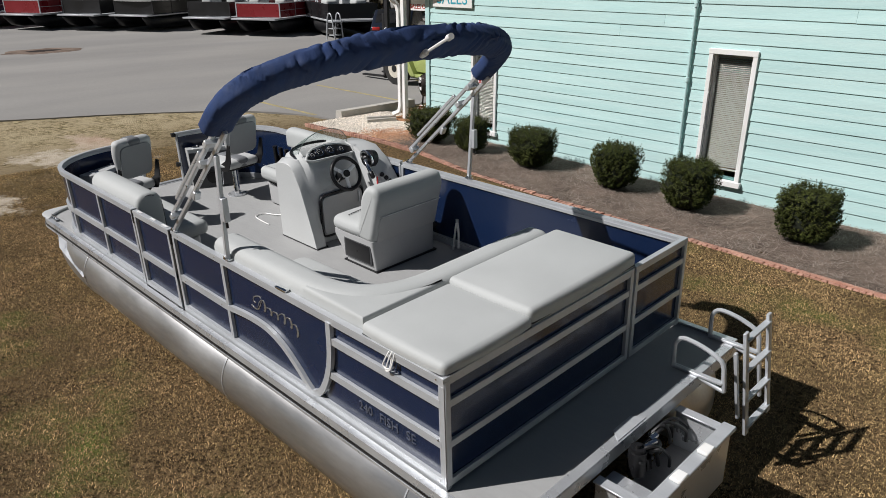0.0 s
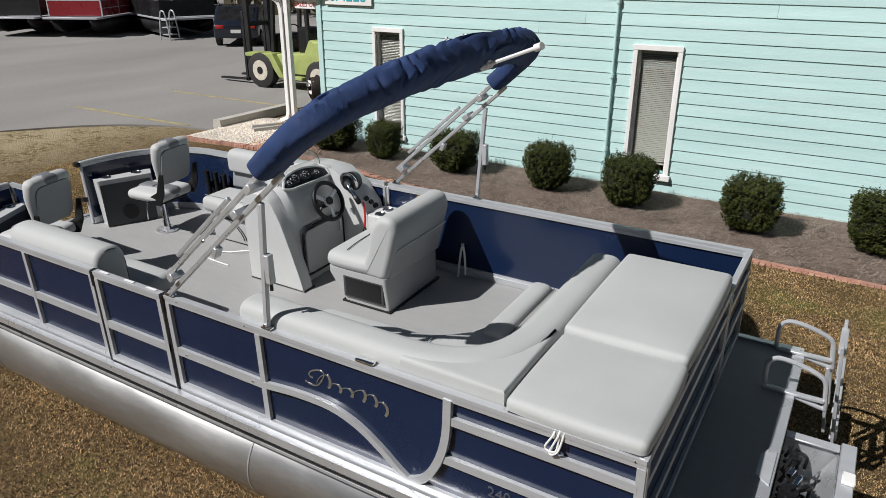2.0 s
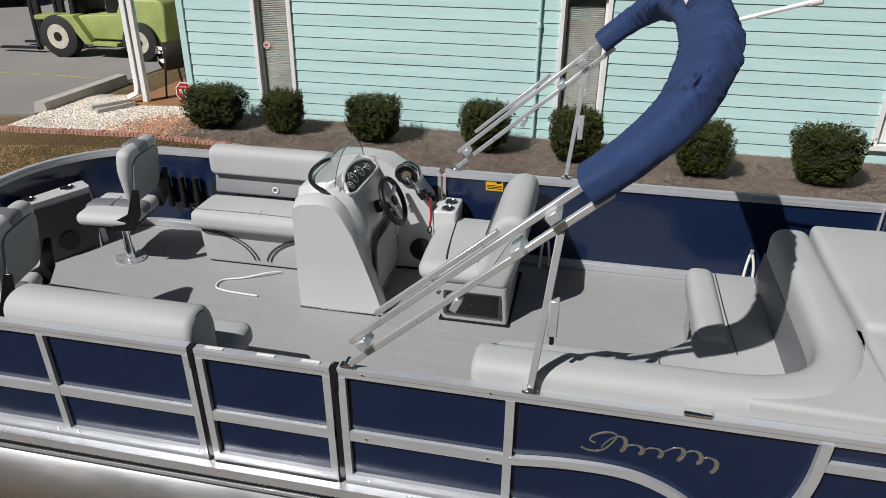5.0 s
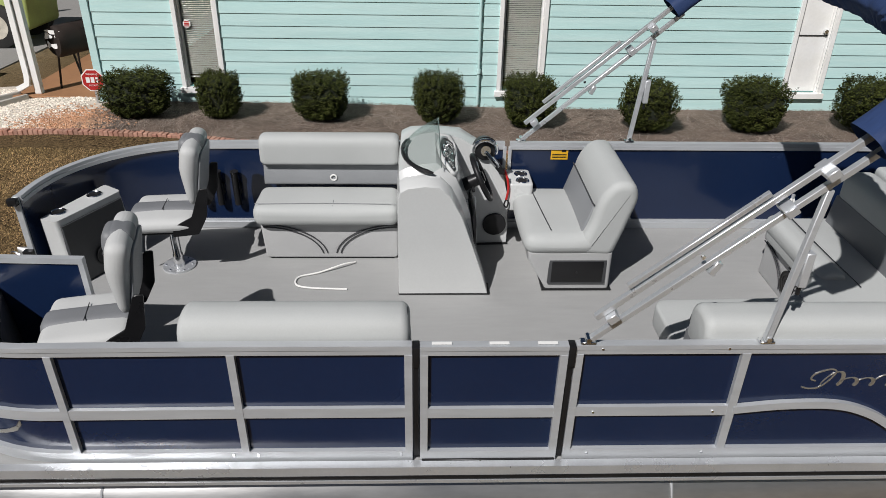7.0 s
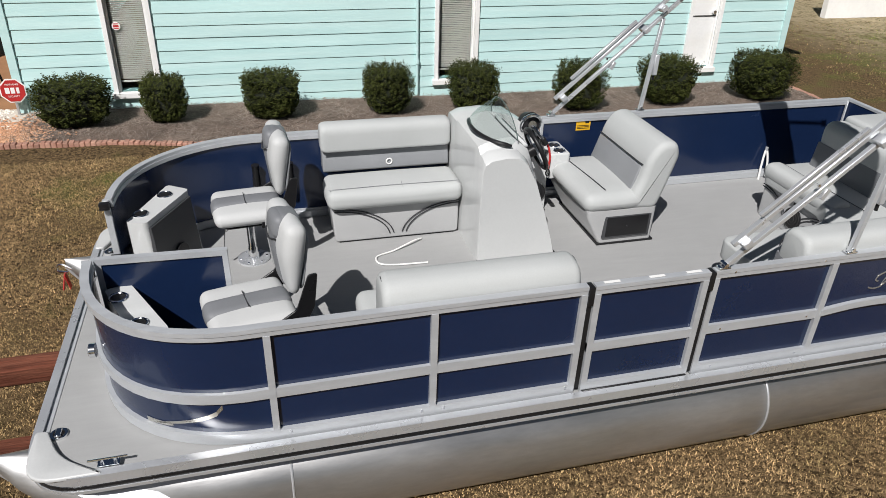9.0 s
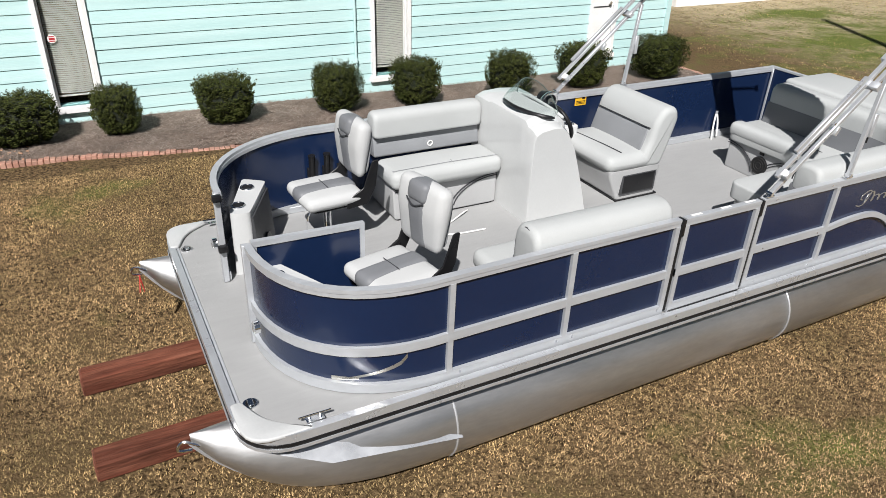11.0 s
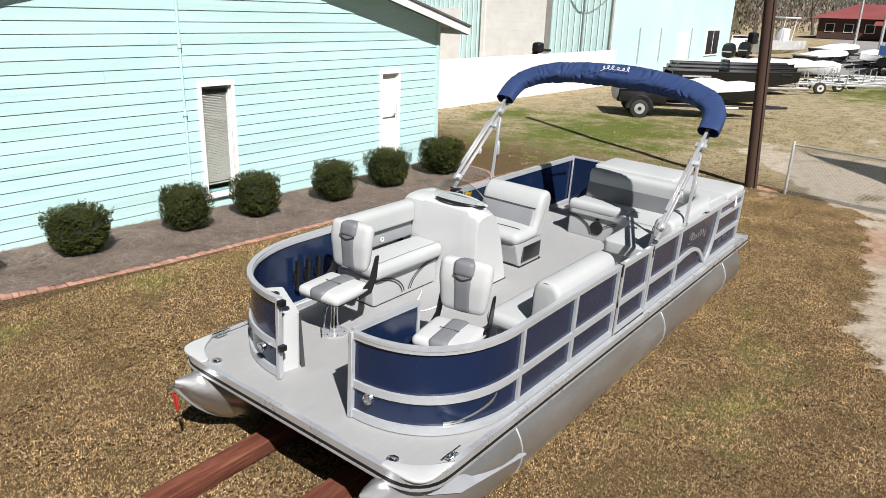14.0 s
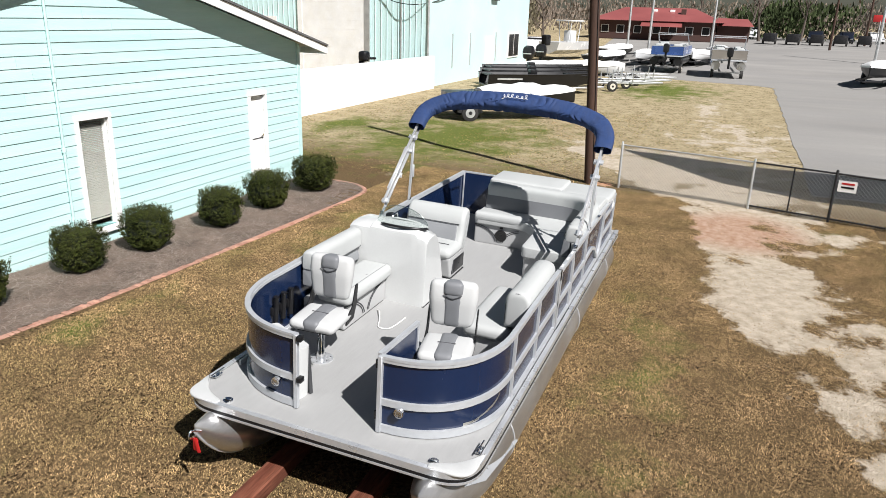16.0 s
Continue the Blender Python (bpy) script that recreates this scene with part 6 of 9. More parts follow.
roof = thing("roof", "grey shingled gable roof with white rake boards", "roof", (RIDGE_X, WALL_Y, EAVE_Z), kind="structure", aboard=False)
for s in (-1, 1):
    ridge = RIDGE_X
    eave = ridge + s * ((BX1 - BX0) / 2 + 0.62)
    zr, ze = roof_z(ridge) + 0.06, roof_z(ridge) + 0.06 - PITCH * ((BX1 - BX0) / 2 + 0.62)
    y0, y1 = WALL_Y - 0.42, WALL_Y + depth + 0.4

    def plank(x0, z0, x1, z1, ya, yb, t, mat, nm, lab=""):
        bm = bmesh.new()
        pts = [(x0, z0), (x1, z1), (x1, z1 + t), (x0, z0 + t)]
        skin(bm, [[bm.verts.new((x, ya, z)) for x, z in pts], [bm.verts.new((x, yb, z)) for x, z in pts]])
        return part(nm, bm, mat, roof, lab, smooth=0)

    plank(ridge, zr + 0.02, eave, ze + 0.02, y0 - 0.03, y1, 0.045, SHINGLE, "shingles", "grey asphalt shingles")
    plank(ridge, zr - 0.02, eave, ze - 0.02, y0 + 0.03, y1, 0.038, WHITE_PAINT, "soffit", "white painted soffit")
    plank(ridge, zr - 0.15, eave, ze - 0.15, y0, y0 + 0.028, 0.168, WHITE_PAINT, "rake_board", "white painted rake board")
    part("fascia", box((min(eave, eave + s * 0.03), y0 + 0.03, ze - 0.15), (max(eave, eave + s * 0.03), y1, ze + 0.03)), WHITE_PAINT, roof, "white painted fascia", smooth=0)

for x0, x1 in ((BX0 - 0.012, BX0 + 0.10), (BX1 - 0.10, BX1 + 0.012)):
    solo("trim", box((x0, WALL_Y - 0.042, BASE_Z - 0.05), (x1, WALL_Y + 0.018, EAVE_Z - 0.02), 0.004, 1), SIDING, "mint painted corner board", "trim", kind="structure")
solo("trim_base", box((BX0 + 0.1, WALL_Y - 0.015, BASE_Z - 0.22), (BX1 - 0.1, WALL_Y + 0.018, 0.178), 0.004, 1), SIDING, "mint painted base board", "trim", kind="structure")
pipe_mesh = tube([(-4.94, WALL_Y - 0.055, 0.24), (-4.94, WALL_Y - 0.055, 1.95), (-4.94, WALL_Y - 0.05, 4.4)], 0.022, seg=10)
conduit = thing("conduit", "mint painted conduit on the siding", "pipe", (-4.94, WALL_Y - 0.05, 0.24), kind="structure", aboard=False)
part("conduit_pipe", pipe_mesh, SIDING, conduit)
for z in (0.75, 1.85, 2.9):
    part("collar", disc((-4.94, WALL_Y - 0.055, z), (0, 0, 1), 0.034, 0.06, seg=12), SIDING, conduit)


def window(name, x0, x1, z0, z1, label, door=False):
    """White casing, sash, glass and a closed slatted blind, a hand's width of it drawn up."""
    w = thing(name, label, "door" if door else "window", ((x0 + x1) / 2, WALL_Y, z0), kind="structure", aboard=False)
    y0, y1 = WALL_Y - 0.05, WALL_Y + 0.10
    k = 0.062
    for lo, hi in (((x0, z0), (x0 + k, z1)), ((x1 - k, z0), (x1, z1))):
        part("casing", box((lo[0], y0, lo[1]), (hi[0], y0 + 0.06, hi[1]), 0.004, 1), WHITE_PAINT, w, "white painted casing")
    part("casing", box((x0 - 0.004, y0 - 0.004, z1 - k), (x1 + 0.004, y0 + 0.06, z1 + 0.012), 0.004, 1), WHITE_PAINT, w)
    part("sill", box((x0 - 0.03, y0 - 0.03, z0 - 0.045), (x1 + 0.03, y0 + 0.07, z0 + 0.035), 0.004, 1), WHITE_PAINT, w, "white painted sill")
    for lo, hi in (((x0 + k, z0 + 0.03), (x0 + k + 0.03, z1 - k)), ((x1 - k - 0.03, z0 + 0.03), (x1 - k, z1 - k))):
        part("jamb", box((lo[0], y0 + 0.062, lo[1]), (hi[0], y1, hi[1])), WHITE_PAINT, w)
    if door:
        part("leaf", box((x0 + k + 0.03, y1 - 0.06, z0 + 0.035), (x1 - k - 0.03, y1 - 0.02, z1 - k), 0.003, 1), WHITE_PAINT, w, "pale grey-white door leaf")
        part("mid_rail", box((x0 + k + 0.03, y1 - 0.072, (z0 + z1) / 2 - 0.06), (x1 - k - 0.03, y1 - 0.061, (z0 + z1) / 2 - 0.045)), DARK_ROOM, w)
        part("knob", disc((x1 - k - 0.08, y1 - 0.085, z0 + 0.95), (0, 1, 0), 0.03, 0.06, seg=14), CHROME, w)
        return w
    pane = part("pane", box((x0 + k + 0.03, y1 - 0.055, z0 + 0.035), (x1 - k - 0.03, y1 - 0.049, z1 - k)), WINDOW_GLASS, w, "clear window pane", smooth=0)
    pane.visible_shadow = False
    slats = 80
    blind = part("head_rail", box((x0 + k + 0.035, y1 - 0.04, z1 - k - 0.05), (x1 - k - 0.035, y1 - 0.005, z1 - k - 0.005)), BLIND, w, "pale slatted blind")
    sag_r = random.Random(len(label) % 7 + 3)
    gap = 0.16
    for j in range(slats):
        z = z1 - k - 0.06 - j * 0.027
        if z < z0 + gap + 0.05:
            break
        bm = bmesh.new()
        n, rows = 6, []
        for i in range(n + 1):
            t = i / n
            x = x0 + k + 0.04 + (x1 - x0 - 2 * k - 0.08) * t
            dz = -0.010 * math.sin(math.pi * t) * (j / 55) + sag_r.uniform(-0.0012, 0.0012)
            rows.append([bm.verts.new((x, y1 - 0.036, z + dz - 0.016)), bm.verts.new((x, y1 - 0.010, z + dz)), bm.verts.new((x, y1 - 0.0095, z + dz + 0.0015)), bm.verts.new((x, y1 - 0.0375, z + dz - 0.0145))])
        skin(bm, rows)
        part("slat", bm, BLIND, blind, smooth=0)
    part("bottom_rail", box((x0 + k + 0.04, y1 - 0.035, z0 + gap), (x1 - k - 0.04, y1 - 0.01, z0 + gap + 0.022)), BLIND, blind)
    return w


window("window_1", *OPENINGS["window_1"], "tall white-framed window with a closed pale blind")
window("window_2", *OPENINGS["window_2"], "tall white-framed window with a closed pale blind")
window("door_1", *OPENINGS["door_1"], "narrow white door in a white frame, shut", door=True)
stk = thing("security_sticker", "small red and white octagonal sticker on the window", "sticker", (-9.18, WALL_Y + 0.038, 1.38), aboard=False)
stk_o = [(-9.18 + 0.058 * math.cos(radians(22.5 + 45 * k)), 1.38 + 0.058 * math.sin(radians(22.5 + 45 * k))) for k in range(8)]
part("border", slab(stk_o, WALL_Y + 0.038, WALL_Y + 0.041, 0.001, seg=1, axis="y"), WHITE_PAINT, stk, "white octagon", smooth=0)
for z0, z1 in ((1.345, 1.358), (1.368, 1.396), (1.406, 1.418)):
    part("print_bar", box((-9.215, WALL_Y + 0.035, z0), (-9.145, WALL_Y + 0.0385, z1)), SIGN_RED, stk, "red print", smooth=0)

# sign on the wall and sign under the porch
sign = thing("wall_sign", "white sign board with teal lettering on the mint wall", "sign", (-9.86, WALL_Y - 0.05, 2.69), aboard=False)
part("board", box((-10.37, WALL_Y - 0.06, 2.69), (-9.33, WALL_Y - 0.043, 3.17), 0.003, 1), WHITE_PAINT, sign)
words("SALES", 0.32, SIGN_TEAL, sign, Matrix.Translation((-9.85, WALL_Y - 0.062, 2.755)) @ pose(0, 0, 0, 90), label="teal capital letters")
porch = thing("porch", "white porch post and beam with a gutter and brown floor", "porch", (-11.7, 11.5, 0.25), kind="structure", aboard=False)
part("floor_slab", box((-12.0, 10.35, 0.05), (BX0 - 0.02, 16.0, 0.27), 0.01, 1), PORCH, porch, "brown painted porch floor")
part("post", bar((-11.66, 10.52, 0.27), (-11.66, 10.52, 2.85), 0.10, 0.10, up=(0, 1, 0), r=0.006), WHITE_PAINT, porch, "white porch post")
part("post", bar((-11.66, 15.6, 0.27), (-11.66, 15.6, 2.85), 0.10, 0.10, up=(0, 1, 0), r=0.006), WHITE_PAINT, porch)
part("beam", box((-11.73, 10.40, 2.851), (-11.59, 16.0, 3.02), 0.004, 1), WHITE_PAINT, porch)
part("end_beam", box((-11.585, 10.42, 2.86), (BX0 - 0.02, 10.52, 3.0), 0.004, 1), WHITE_PAINT, porch)
dsp = curve_pts([(-11.95, 10.38, 2.95), (-11.93, 10.40, 2.80), (-11.80, 10.46, 2.66), (-11.76, 10.47, 2.5)], 4) + [Vector((-11.76, 10.47, 0.55)), Vector((-11.78, 10.44, 0.42)), Vector((-11.90, 10.36, 0.36))]
part("downspout", tube(dsp, 0.055, seg=4, square=True), WHITE_PAINT, porch, "white downspout")
part("gutter", box((-12.02, 10.2, 2.93), (-11.88, 16.0, 3.04), 0.01, 1), WHITE_PAINT, porch)
psign = thing("porch_sign", "white sign board with red lettering under the porch beam", "sign", (-11.15, 10.4, 2.6), aboard=False)
part("board", box((-11.52, 10.60, 2.56), (BX0 - 0.10, 10.62, 2.849), 0.003, 1), WHITE_PAINT, psign)
words("SALES OFFICE", 0.13, SIGN_RED, psign, Matrix.Translation((-11.14, 10.597, 2.60)) @ pose(0, 0, 0, 90), label="red capital letters")
spl = thing("splash_block", "grey concrete splash block under the downspout", "splash block", (-12.0, 10.2, 0.22), aboard=False)
for k in (-0.12, 0.12):
    d = Vector((-0.62, -0.78, 0)).normalized()
    nn = Vector((0.78, -0.62, 0)) * k
    part("side", bar(Vector((-11.84, 10.40, 0.26)) + nn, Vector((-11.84, 10.40, 0.24)) + nn * 1.3 + d * 0.65, 0.05, 0.10, r=0.01), CONCRETE, spl)
part("tray", bar(Vector((-11.84, 10.40, 0.225)), Vector((-11.84, 10.40, 0.215)) + d * 0.62, 0.28, 0.03), CONCRETE, spl)

# kettle-drum grill on the porch, its lid daubed with white paint
grill = thing("barrel_grill", "rusty black barrel grill with white paint daubs on its end", "grill", (-11.25, 11.0, 0.27), aboard=False)
part("drum", tube([(-11.36, 10.74, 1.0), (-11.34, 10.76, 1.0), (-11.08, 11.44, 1.0), (-11.06, 11.46, 1.0)], [0.20, 0.235, 0.235, 0.20], seg=24), RUST, grill, "black steel drum")
gx = Vector((0.26, 0.68, 0)).normalized()
gs = Vector((-gx.y, gx.x, 0))
for dx, dz, ra, rb in ((-0.10, 0.08, 0.07, 0.045), (0.10, 0.09, 0.06, 0.05), (0.0, 0.15, 0.13, 0.03), (-0.02, -0.06, 0.09, 0.035), (0.08, -0.03, 0.035, 0.06), (-0.11, -0.05, 0.03, 0.05)):
    c = Vector((-11.365, 10.727, 1.0)) - gs * dx + Vector((0, 0, dz))
    pts = []
    for j in range(14):
        a = math.tau * j / 14
        q = 1 + 0.3 * math.sin(3 * a + dx * 40)
        pts.append(c - gs * ra * q * math.cos(a) + Vector((0, 0, rb * q * math.sin(a))))
    part("paint_daub", loft([pts, [p - gx * 0.006 for p in pts]]), WHITE_PAINT, grill, "white paint daub")
for dx, dy in ((-0.11, 0.02), (0.13, 0.08), (-0.03, 0.52), (0.14, 0.60)):
    part("leg", tube([(-11.30 + dx * 0.8, 10.80 + dy, 0.85), (-11.30 + dx * 1.5, 10.80 + dy, 0.27)], 0.017, seg=6), RUST, grill)
part("handle", tube([(-11.0, 10.9, 1.19), (-10.98, 11.1, 1.22), (-10.95, 11.25, 1.19)], 0.012, seg=6), RUST, grill)

# octagonal yard sign
cpi = thing("yard_sign", "red octagonal security sign with white border on a stake", "sign", (-10.60, 10.05, 0.22), aboard=False)
oct_p = [(-10.60 + 0.175 * math.cos(radians(22.5 + 45 * k)), 0.60 + 0.175 * math.sin(radians(22.5 + 45 * k))) for k in range(8)]
part("border", slab(oct_p, 10.045, 10.055, 0.001, seg=1, axis="y"), WHITE_PAINT, cpi, "white octagon", smooth=0)
oct_q = [(-10.60 + (x + 10.60) * 0.90, 0.60 + (z - 0.60) * 0.90) for x, z in oct_p]
part("face", slab(oct_q, 10.040, 10.0445, 0.001, seg=1, axis="y"), SIGN_RED, cpi, "red octagon", smooth=0)
words("WARNING", 0.035, WHITE_PAINT, cpi, Matrix.Translation((-10.60, 10.0395, 0.677)) @ pose(0, 0, 0, 90))
for x0, x1 in ((-10.695, -10.640), (-10.625, -10.575), (-10.555, -10.520)):
    part("print_bar", box((x0, 10.037, 0.565), (x1, 10.0395, 0.645)), WHITE_PAINT, cpi)
words("SECURITY", 0.032, WHITE_PAINT, cpi, Matrix.Translation((-10.60, 10.0395, 0.515)) @ pose(0, 0, 0, 90))
part("stake", box((-10.615, 10.057, 0.15), (-10.585, 10.08, 0.62)), GALV, cpi)

# ---- planting bed ----
EDGE = curve_pts([(-13.2, 8.95, 0), (-11.5, 8.80, 0), (-9.6, 8.75, 0), (-8.6, 8.60, 0), (-7.6, 8.42, 0), (-6.0, 8.32, 0), (-3.5, 8.25, 0), (-1.2, 8.15, 0), (0.6, 8.10, 0), (1.25, 8.25, 0), (1.62, 8.75, 0), (1.72, 9.5, 0), (1.70, 10.15, 0)], 10)


def bed_z(x, y):
    t = smooth(8.2, 9.3, y)
    return ground_z(x, min(y, 8.0)) + 0.01 + 0.025 * t




def bed_mesh(x0, x1, front, back, lift):
    bm = bmesh.new()
    rows = []
    n = int((x1 - x0) / 0.08)
    for i in range(n + 1):
        x = x0 + (x1 - x0) * i / n
        yf = front(x)
        row = []
        for j in range(16):
            y = yf + (back - yf) * j / 15
            row.append(bm.verts.new((x, y, bed_z(x, y) + lift + 0.018 * noise.noise(Vector((x * 5, y * 5, 0))) + 0.012 * noise.noise(Vector((x * 15, y * 15, 2))))))
        rows.append(row)
    for r0, r1 in zip(rows, rows[1:]):
        for j in range(15):
            bm.faces.new((r0[j], r1[j], r1[j + 1], r0[j + 1]))
    return bm


def front_y(x):
    best = None
    for a, b in zip(EDGE, EDGE[1:]):
        if a.x <= x <= b.x and b.x > a.x:
            return a.y + (b.y - a.y) * (x - a.x) / (b.x - a.x) + 0.03
    return 8.9 if x < 0 else 8.6


solo("planting_bed", bed_mesh(-10.75, 1.60, front_y, 10.21, 0.0), MULCH, "planting bed of grey-brown pine straw mulch", "mulch", kind="structure")
solo("gravel_bed", bed_mesh(-13.25, -10.35, front_y, 11.2, 0.008), GRAVEL_BED, "bed of pale gravel beside the porch", "gravel", kind="structure")


def scatter(name, count, place, shape, mat, label, category, seed):
    """Many small loose pieces as one mesh."""
    r = random.Random(seed)
    verts, faces = [], []
    for _ in range(count):
        p = place(r)
        if p is None:
            continue
        vs, fs = shape(r, Vector(p))
        k = len(verts)
        verts += vs
        faces += [tuple(i + k for i in f) for f in fs]
    me = bpy.data.meshes.new(name)
    me.from_pydata(verts, [], faces)
    me.materials.append(mat)
    return tagged(new(name, me), label, category, kind="stuff")


def needle(r, p):
    a = r.uniform(0, math.tau)
    d = Vector((math.cos(a), math.sin(a), r.uniform(-0.15, 0.35))) * r.uniform(0.03, 0.075)
    s = Vector((-math.sin(a), math.cos(a), 0)) * 0.0024
    return [p - d - s, p - d + s, p + d + s + Vector((0, 0, 0.004)), p + d - s + Vector((0, 0, 0.004))], [(0, 1, 2, 3)]


def pebble(r, p):
    s = r.uniform(0.012, 0.026)
    a, q = r.uniform(0, math.tau), r.uniform(0.6, 1.0)
    c, n = math.cos(a), math.sin(a)

    def at(x, y, z):
        return p + Vector((c * x * s - n * y * s * q, n * x * s + c * y * s * q, z * s * 0.7))

    return [at(-1, -0.6, 0), at(1, -0.7, 0), at(0.9, 0.8, 0), at(-0.8, 0.9, 0), at(-0.4, -0.2, 0.9), at(0.5, 0.1, 1.0)], [(0, 1, 5, 4), (1, 2, 5), (2, 3, 4, 5), (3, 0, 4)]


def in_bed(r):
    x = r.uniform(-10.5, 1.55)
    y = r.uniform(front_y(x) + 0.02, 10.17)
    return (x, y, bed_z(x, y) + r.uniform(0.004, 0.03))


scatter("pine_straw", 26000, in_bed, needle, STRAW, "loose pine straw over the bed", "mulch", 3)


def in_gravel(r):
    x = r.uniform(-13.2, -10.3)
    y = r.uniform(front_y(x) + 0.02, 11.0)
    if x > -12.0 and y > 10.35 or (x > -10.7 and y > 9.6) or x > -10.9 + r.gauss(0, 0.25):
        return None
    return (x, y, bed_z(x, y) + 0.012)


def in_red_gravel(r):
    x = r.gauss(-10.70, 0.30)
    y = r.gauss(9.15, 0.30)
    if y < front_y(x) + 0.02 or y > 10.2:
        return None
    return (x, y, bed_z(x, y) + 0.016)


scatter("gravel", 15000, in_gravel, pebble, GRAVEL, "loose pale gravel", "gravel", 4)
scatter("gravel_stained", 2600, in_red_gravel, pebble, GRAVEL_RED, "rust-stained gravel", "gravel", 6)


# shrubs
def leaf_cloud(seed, n):
    """A clipped crown in a unit box, narrower at its foot: upright sprigs of small leaves with a ragged outline."""
    r = random.Random(seed)
    verts, faces = [], []
    for i in range(n):
        while True:
            p = Vector((r.uniform(-1, 1), r.uniform(-1, 1), r.uniform(-1, 1)))
            k = (abs(p.x) ** 3.6 + abs(p.y) ** 3.6 + abs(p.z) ** 6.0) ** (1 / 4.0)
            if 0.70 < k <= 0.95 or (k < 0.70 and r.random() < 0.06):
                break
        lump = 1 + 0.16 * noise.noise(Vector((p.x * 1.7 + seed, p.y * 1.7, p.z * 1.2))) + 0.10 * noise.noise(Vector((p.x * 4.5 + seed, p.y * 4.5, p.z * 2.0)))
        taper = 0.74 + 0.26 * min(1.0, (p.z + 1.0) / 0.9)
        q = Vector((p.x * 0.5 * lump * taper, p.y * 0.5 * lump * taper, (p.z + 1.0) * 0.46 + 0.02))
        q.z += 0.05 * noise.noise(Vector((p.x * 2.6 + seed, p.y * 2.6, 7))) * max(p.z, 0)
        tall = r.uniform(0.08, 0.16) if p.z > 0.55 and r.random() < 0.16 else r.uniform(0.05, 0.085)
        way = Vector((p.x * 0.5 + r.uniform(-0.3, 0.3), p.y * 0.5 + r.uniform(-0.3, 0.3), 1.0)).normalized()
        count = max(4, int(tall / 0.013))
        for j in range(count):
            c = q + way * tall * j / count
            a = j * 2.4 + r.uniform(-0.5, 0.5)
            side = Vector((math.cos(a), math.sin(a), r.uniform(0.2, 0.9))).normalized()
            size = r.uniform(0.026, 0.042) * (1.0 - 0.35 * j / count)
            wide = side.cross(way).normalized() * size * r.uniform(0.34, 0.5)
            k = len(verts)
            verts += [c, c + side * size * 0.6 + wide, c + side * size * 1.25, c + side * size * 0.6 - wide]
            faces.append((k, k + 1, k + 2, k + 3))
    me = bpy.data.meshes.new("crown")
    me.from_pydata(verts, [], faces)
    me.materials.append(LEAF)
    return me


CROWNS = [leaf_cloud(s, 3000) for s in (1, 2, 3, 4)]
for k, (x, y, wide, deep, tall) in enumerate(((-9.76, 9.46, 0.93, 0.78, 0.68), (-8.61, 9.42, 0.60, 0.60, 0.68), (-7.21, 9.40, 0.82, 0.72, 0.70), (-5.55, 9.38, 0.71, 0.68, 0.74),
                                             (-4.29, 9.30, 0.73, 0.72, 0.76), (-2.63, 9.17, 0.74, 0.72, 0.76), (-1.13, 9.20, 0.86, 0.78, 0.78), (0.58, 9.15, 0.98, 0.86, 0.80))):
    z = bed_z(x, y) - 0.01
    sh = thing("shrub", "clipped dark green boxy shrub in the planting bed", "shrub", (x, y, z), "clipped shrubs along the wall", aboard=False)
    cr = new("crown", CROWNS[k % 4])
    cr.parent = sh
    cr.scale = (wide, deep, tall)
    cr.rotation_euler = (0, 0, math.pi * (k % 2))
    tagged(cr, "dense small-leaved crown")
    # Near-black lump inside the leaves: the crown's inner shade as colour.
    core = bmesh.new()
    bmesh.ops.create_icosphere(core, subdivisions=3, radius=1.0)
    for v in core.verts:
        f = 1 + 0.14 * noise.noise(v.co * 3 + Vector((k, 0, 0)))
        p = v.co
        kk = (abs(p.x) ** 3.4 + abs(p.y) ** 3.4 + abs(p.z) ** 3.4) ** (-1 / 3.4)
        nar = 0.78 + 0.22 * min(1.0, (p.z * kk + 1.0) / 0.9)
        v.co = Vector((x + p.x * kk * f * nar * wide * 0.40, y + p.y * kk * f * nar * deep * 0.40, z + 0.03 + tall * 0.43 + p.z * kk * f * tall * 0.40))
    part("inner_crown", core, CORE_SHADE, sh)
    stem = bmesh.new()
    for a in range(4):
        tube([(x + 0.03 * math.cos(a * 1.6), y + 0.03 * math.sin(a * 1.6), z - 0.05), (x + 0.13 * math.cos(a * 1.6), y + 0.13 * math.sin(a * 1.6), z + 0.35)], [0.02, 0.011], stem, 6)
    part("trunk", stem, TWIG, sh)

# timbers that run under the boat
for k, (y, tw) in enumerate(((4.03, 4), (3.16, 5))):
    zt = ground_z(-8, y)
    head, tail = Vector((-9.42 + 0.02 * k, y, zt + 0.07)), Vector((-2.6, y + 0.15, ground_z(-3, y) + 0.07))
    along = (tail - head).normalized()
    tmb = thing("timber", "long red-brown timber lying on the grass under the boat", "timber", (head.x, y, zt), "support timbers", aboard=False)
    part("beam", bar(head, tail, 0.18, 0.14, r=0.012), WOOD_RED, tmb, "red-stained sawn beam")
    part("end_grain", bar(head - along * 0.003, head + along * 0.002, 0.164, 0.124), WOOD_END, tmb, "paler sawn end")
tag_s = thing("red_tag", "small red warning tag hanging from the bow eye", "tag", (-8.88, BEAM - 0.28, -0.25))
part("ribbon", bar((-8.90, BEAM - 0.28, -0.17), (-8.885, BEAM - 0.27, -0.30), 0.05, 0.006, up=(1, 0, 0)), RED, tag_s)
part("ribbon", bar((-8.90, BEAM - 0.28, -0.17), (-8.92, BEAM - 0.33, -0.28), 0.03, 0.006, up=(1, 0, 0)), RED, tag_s)

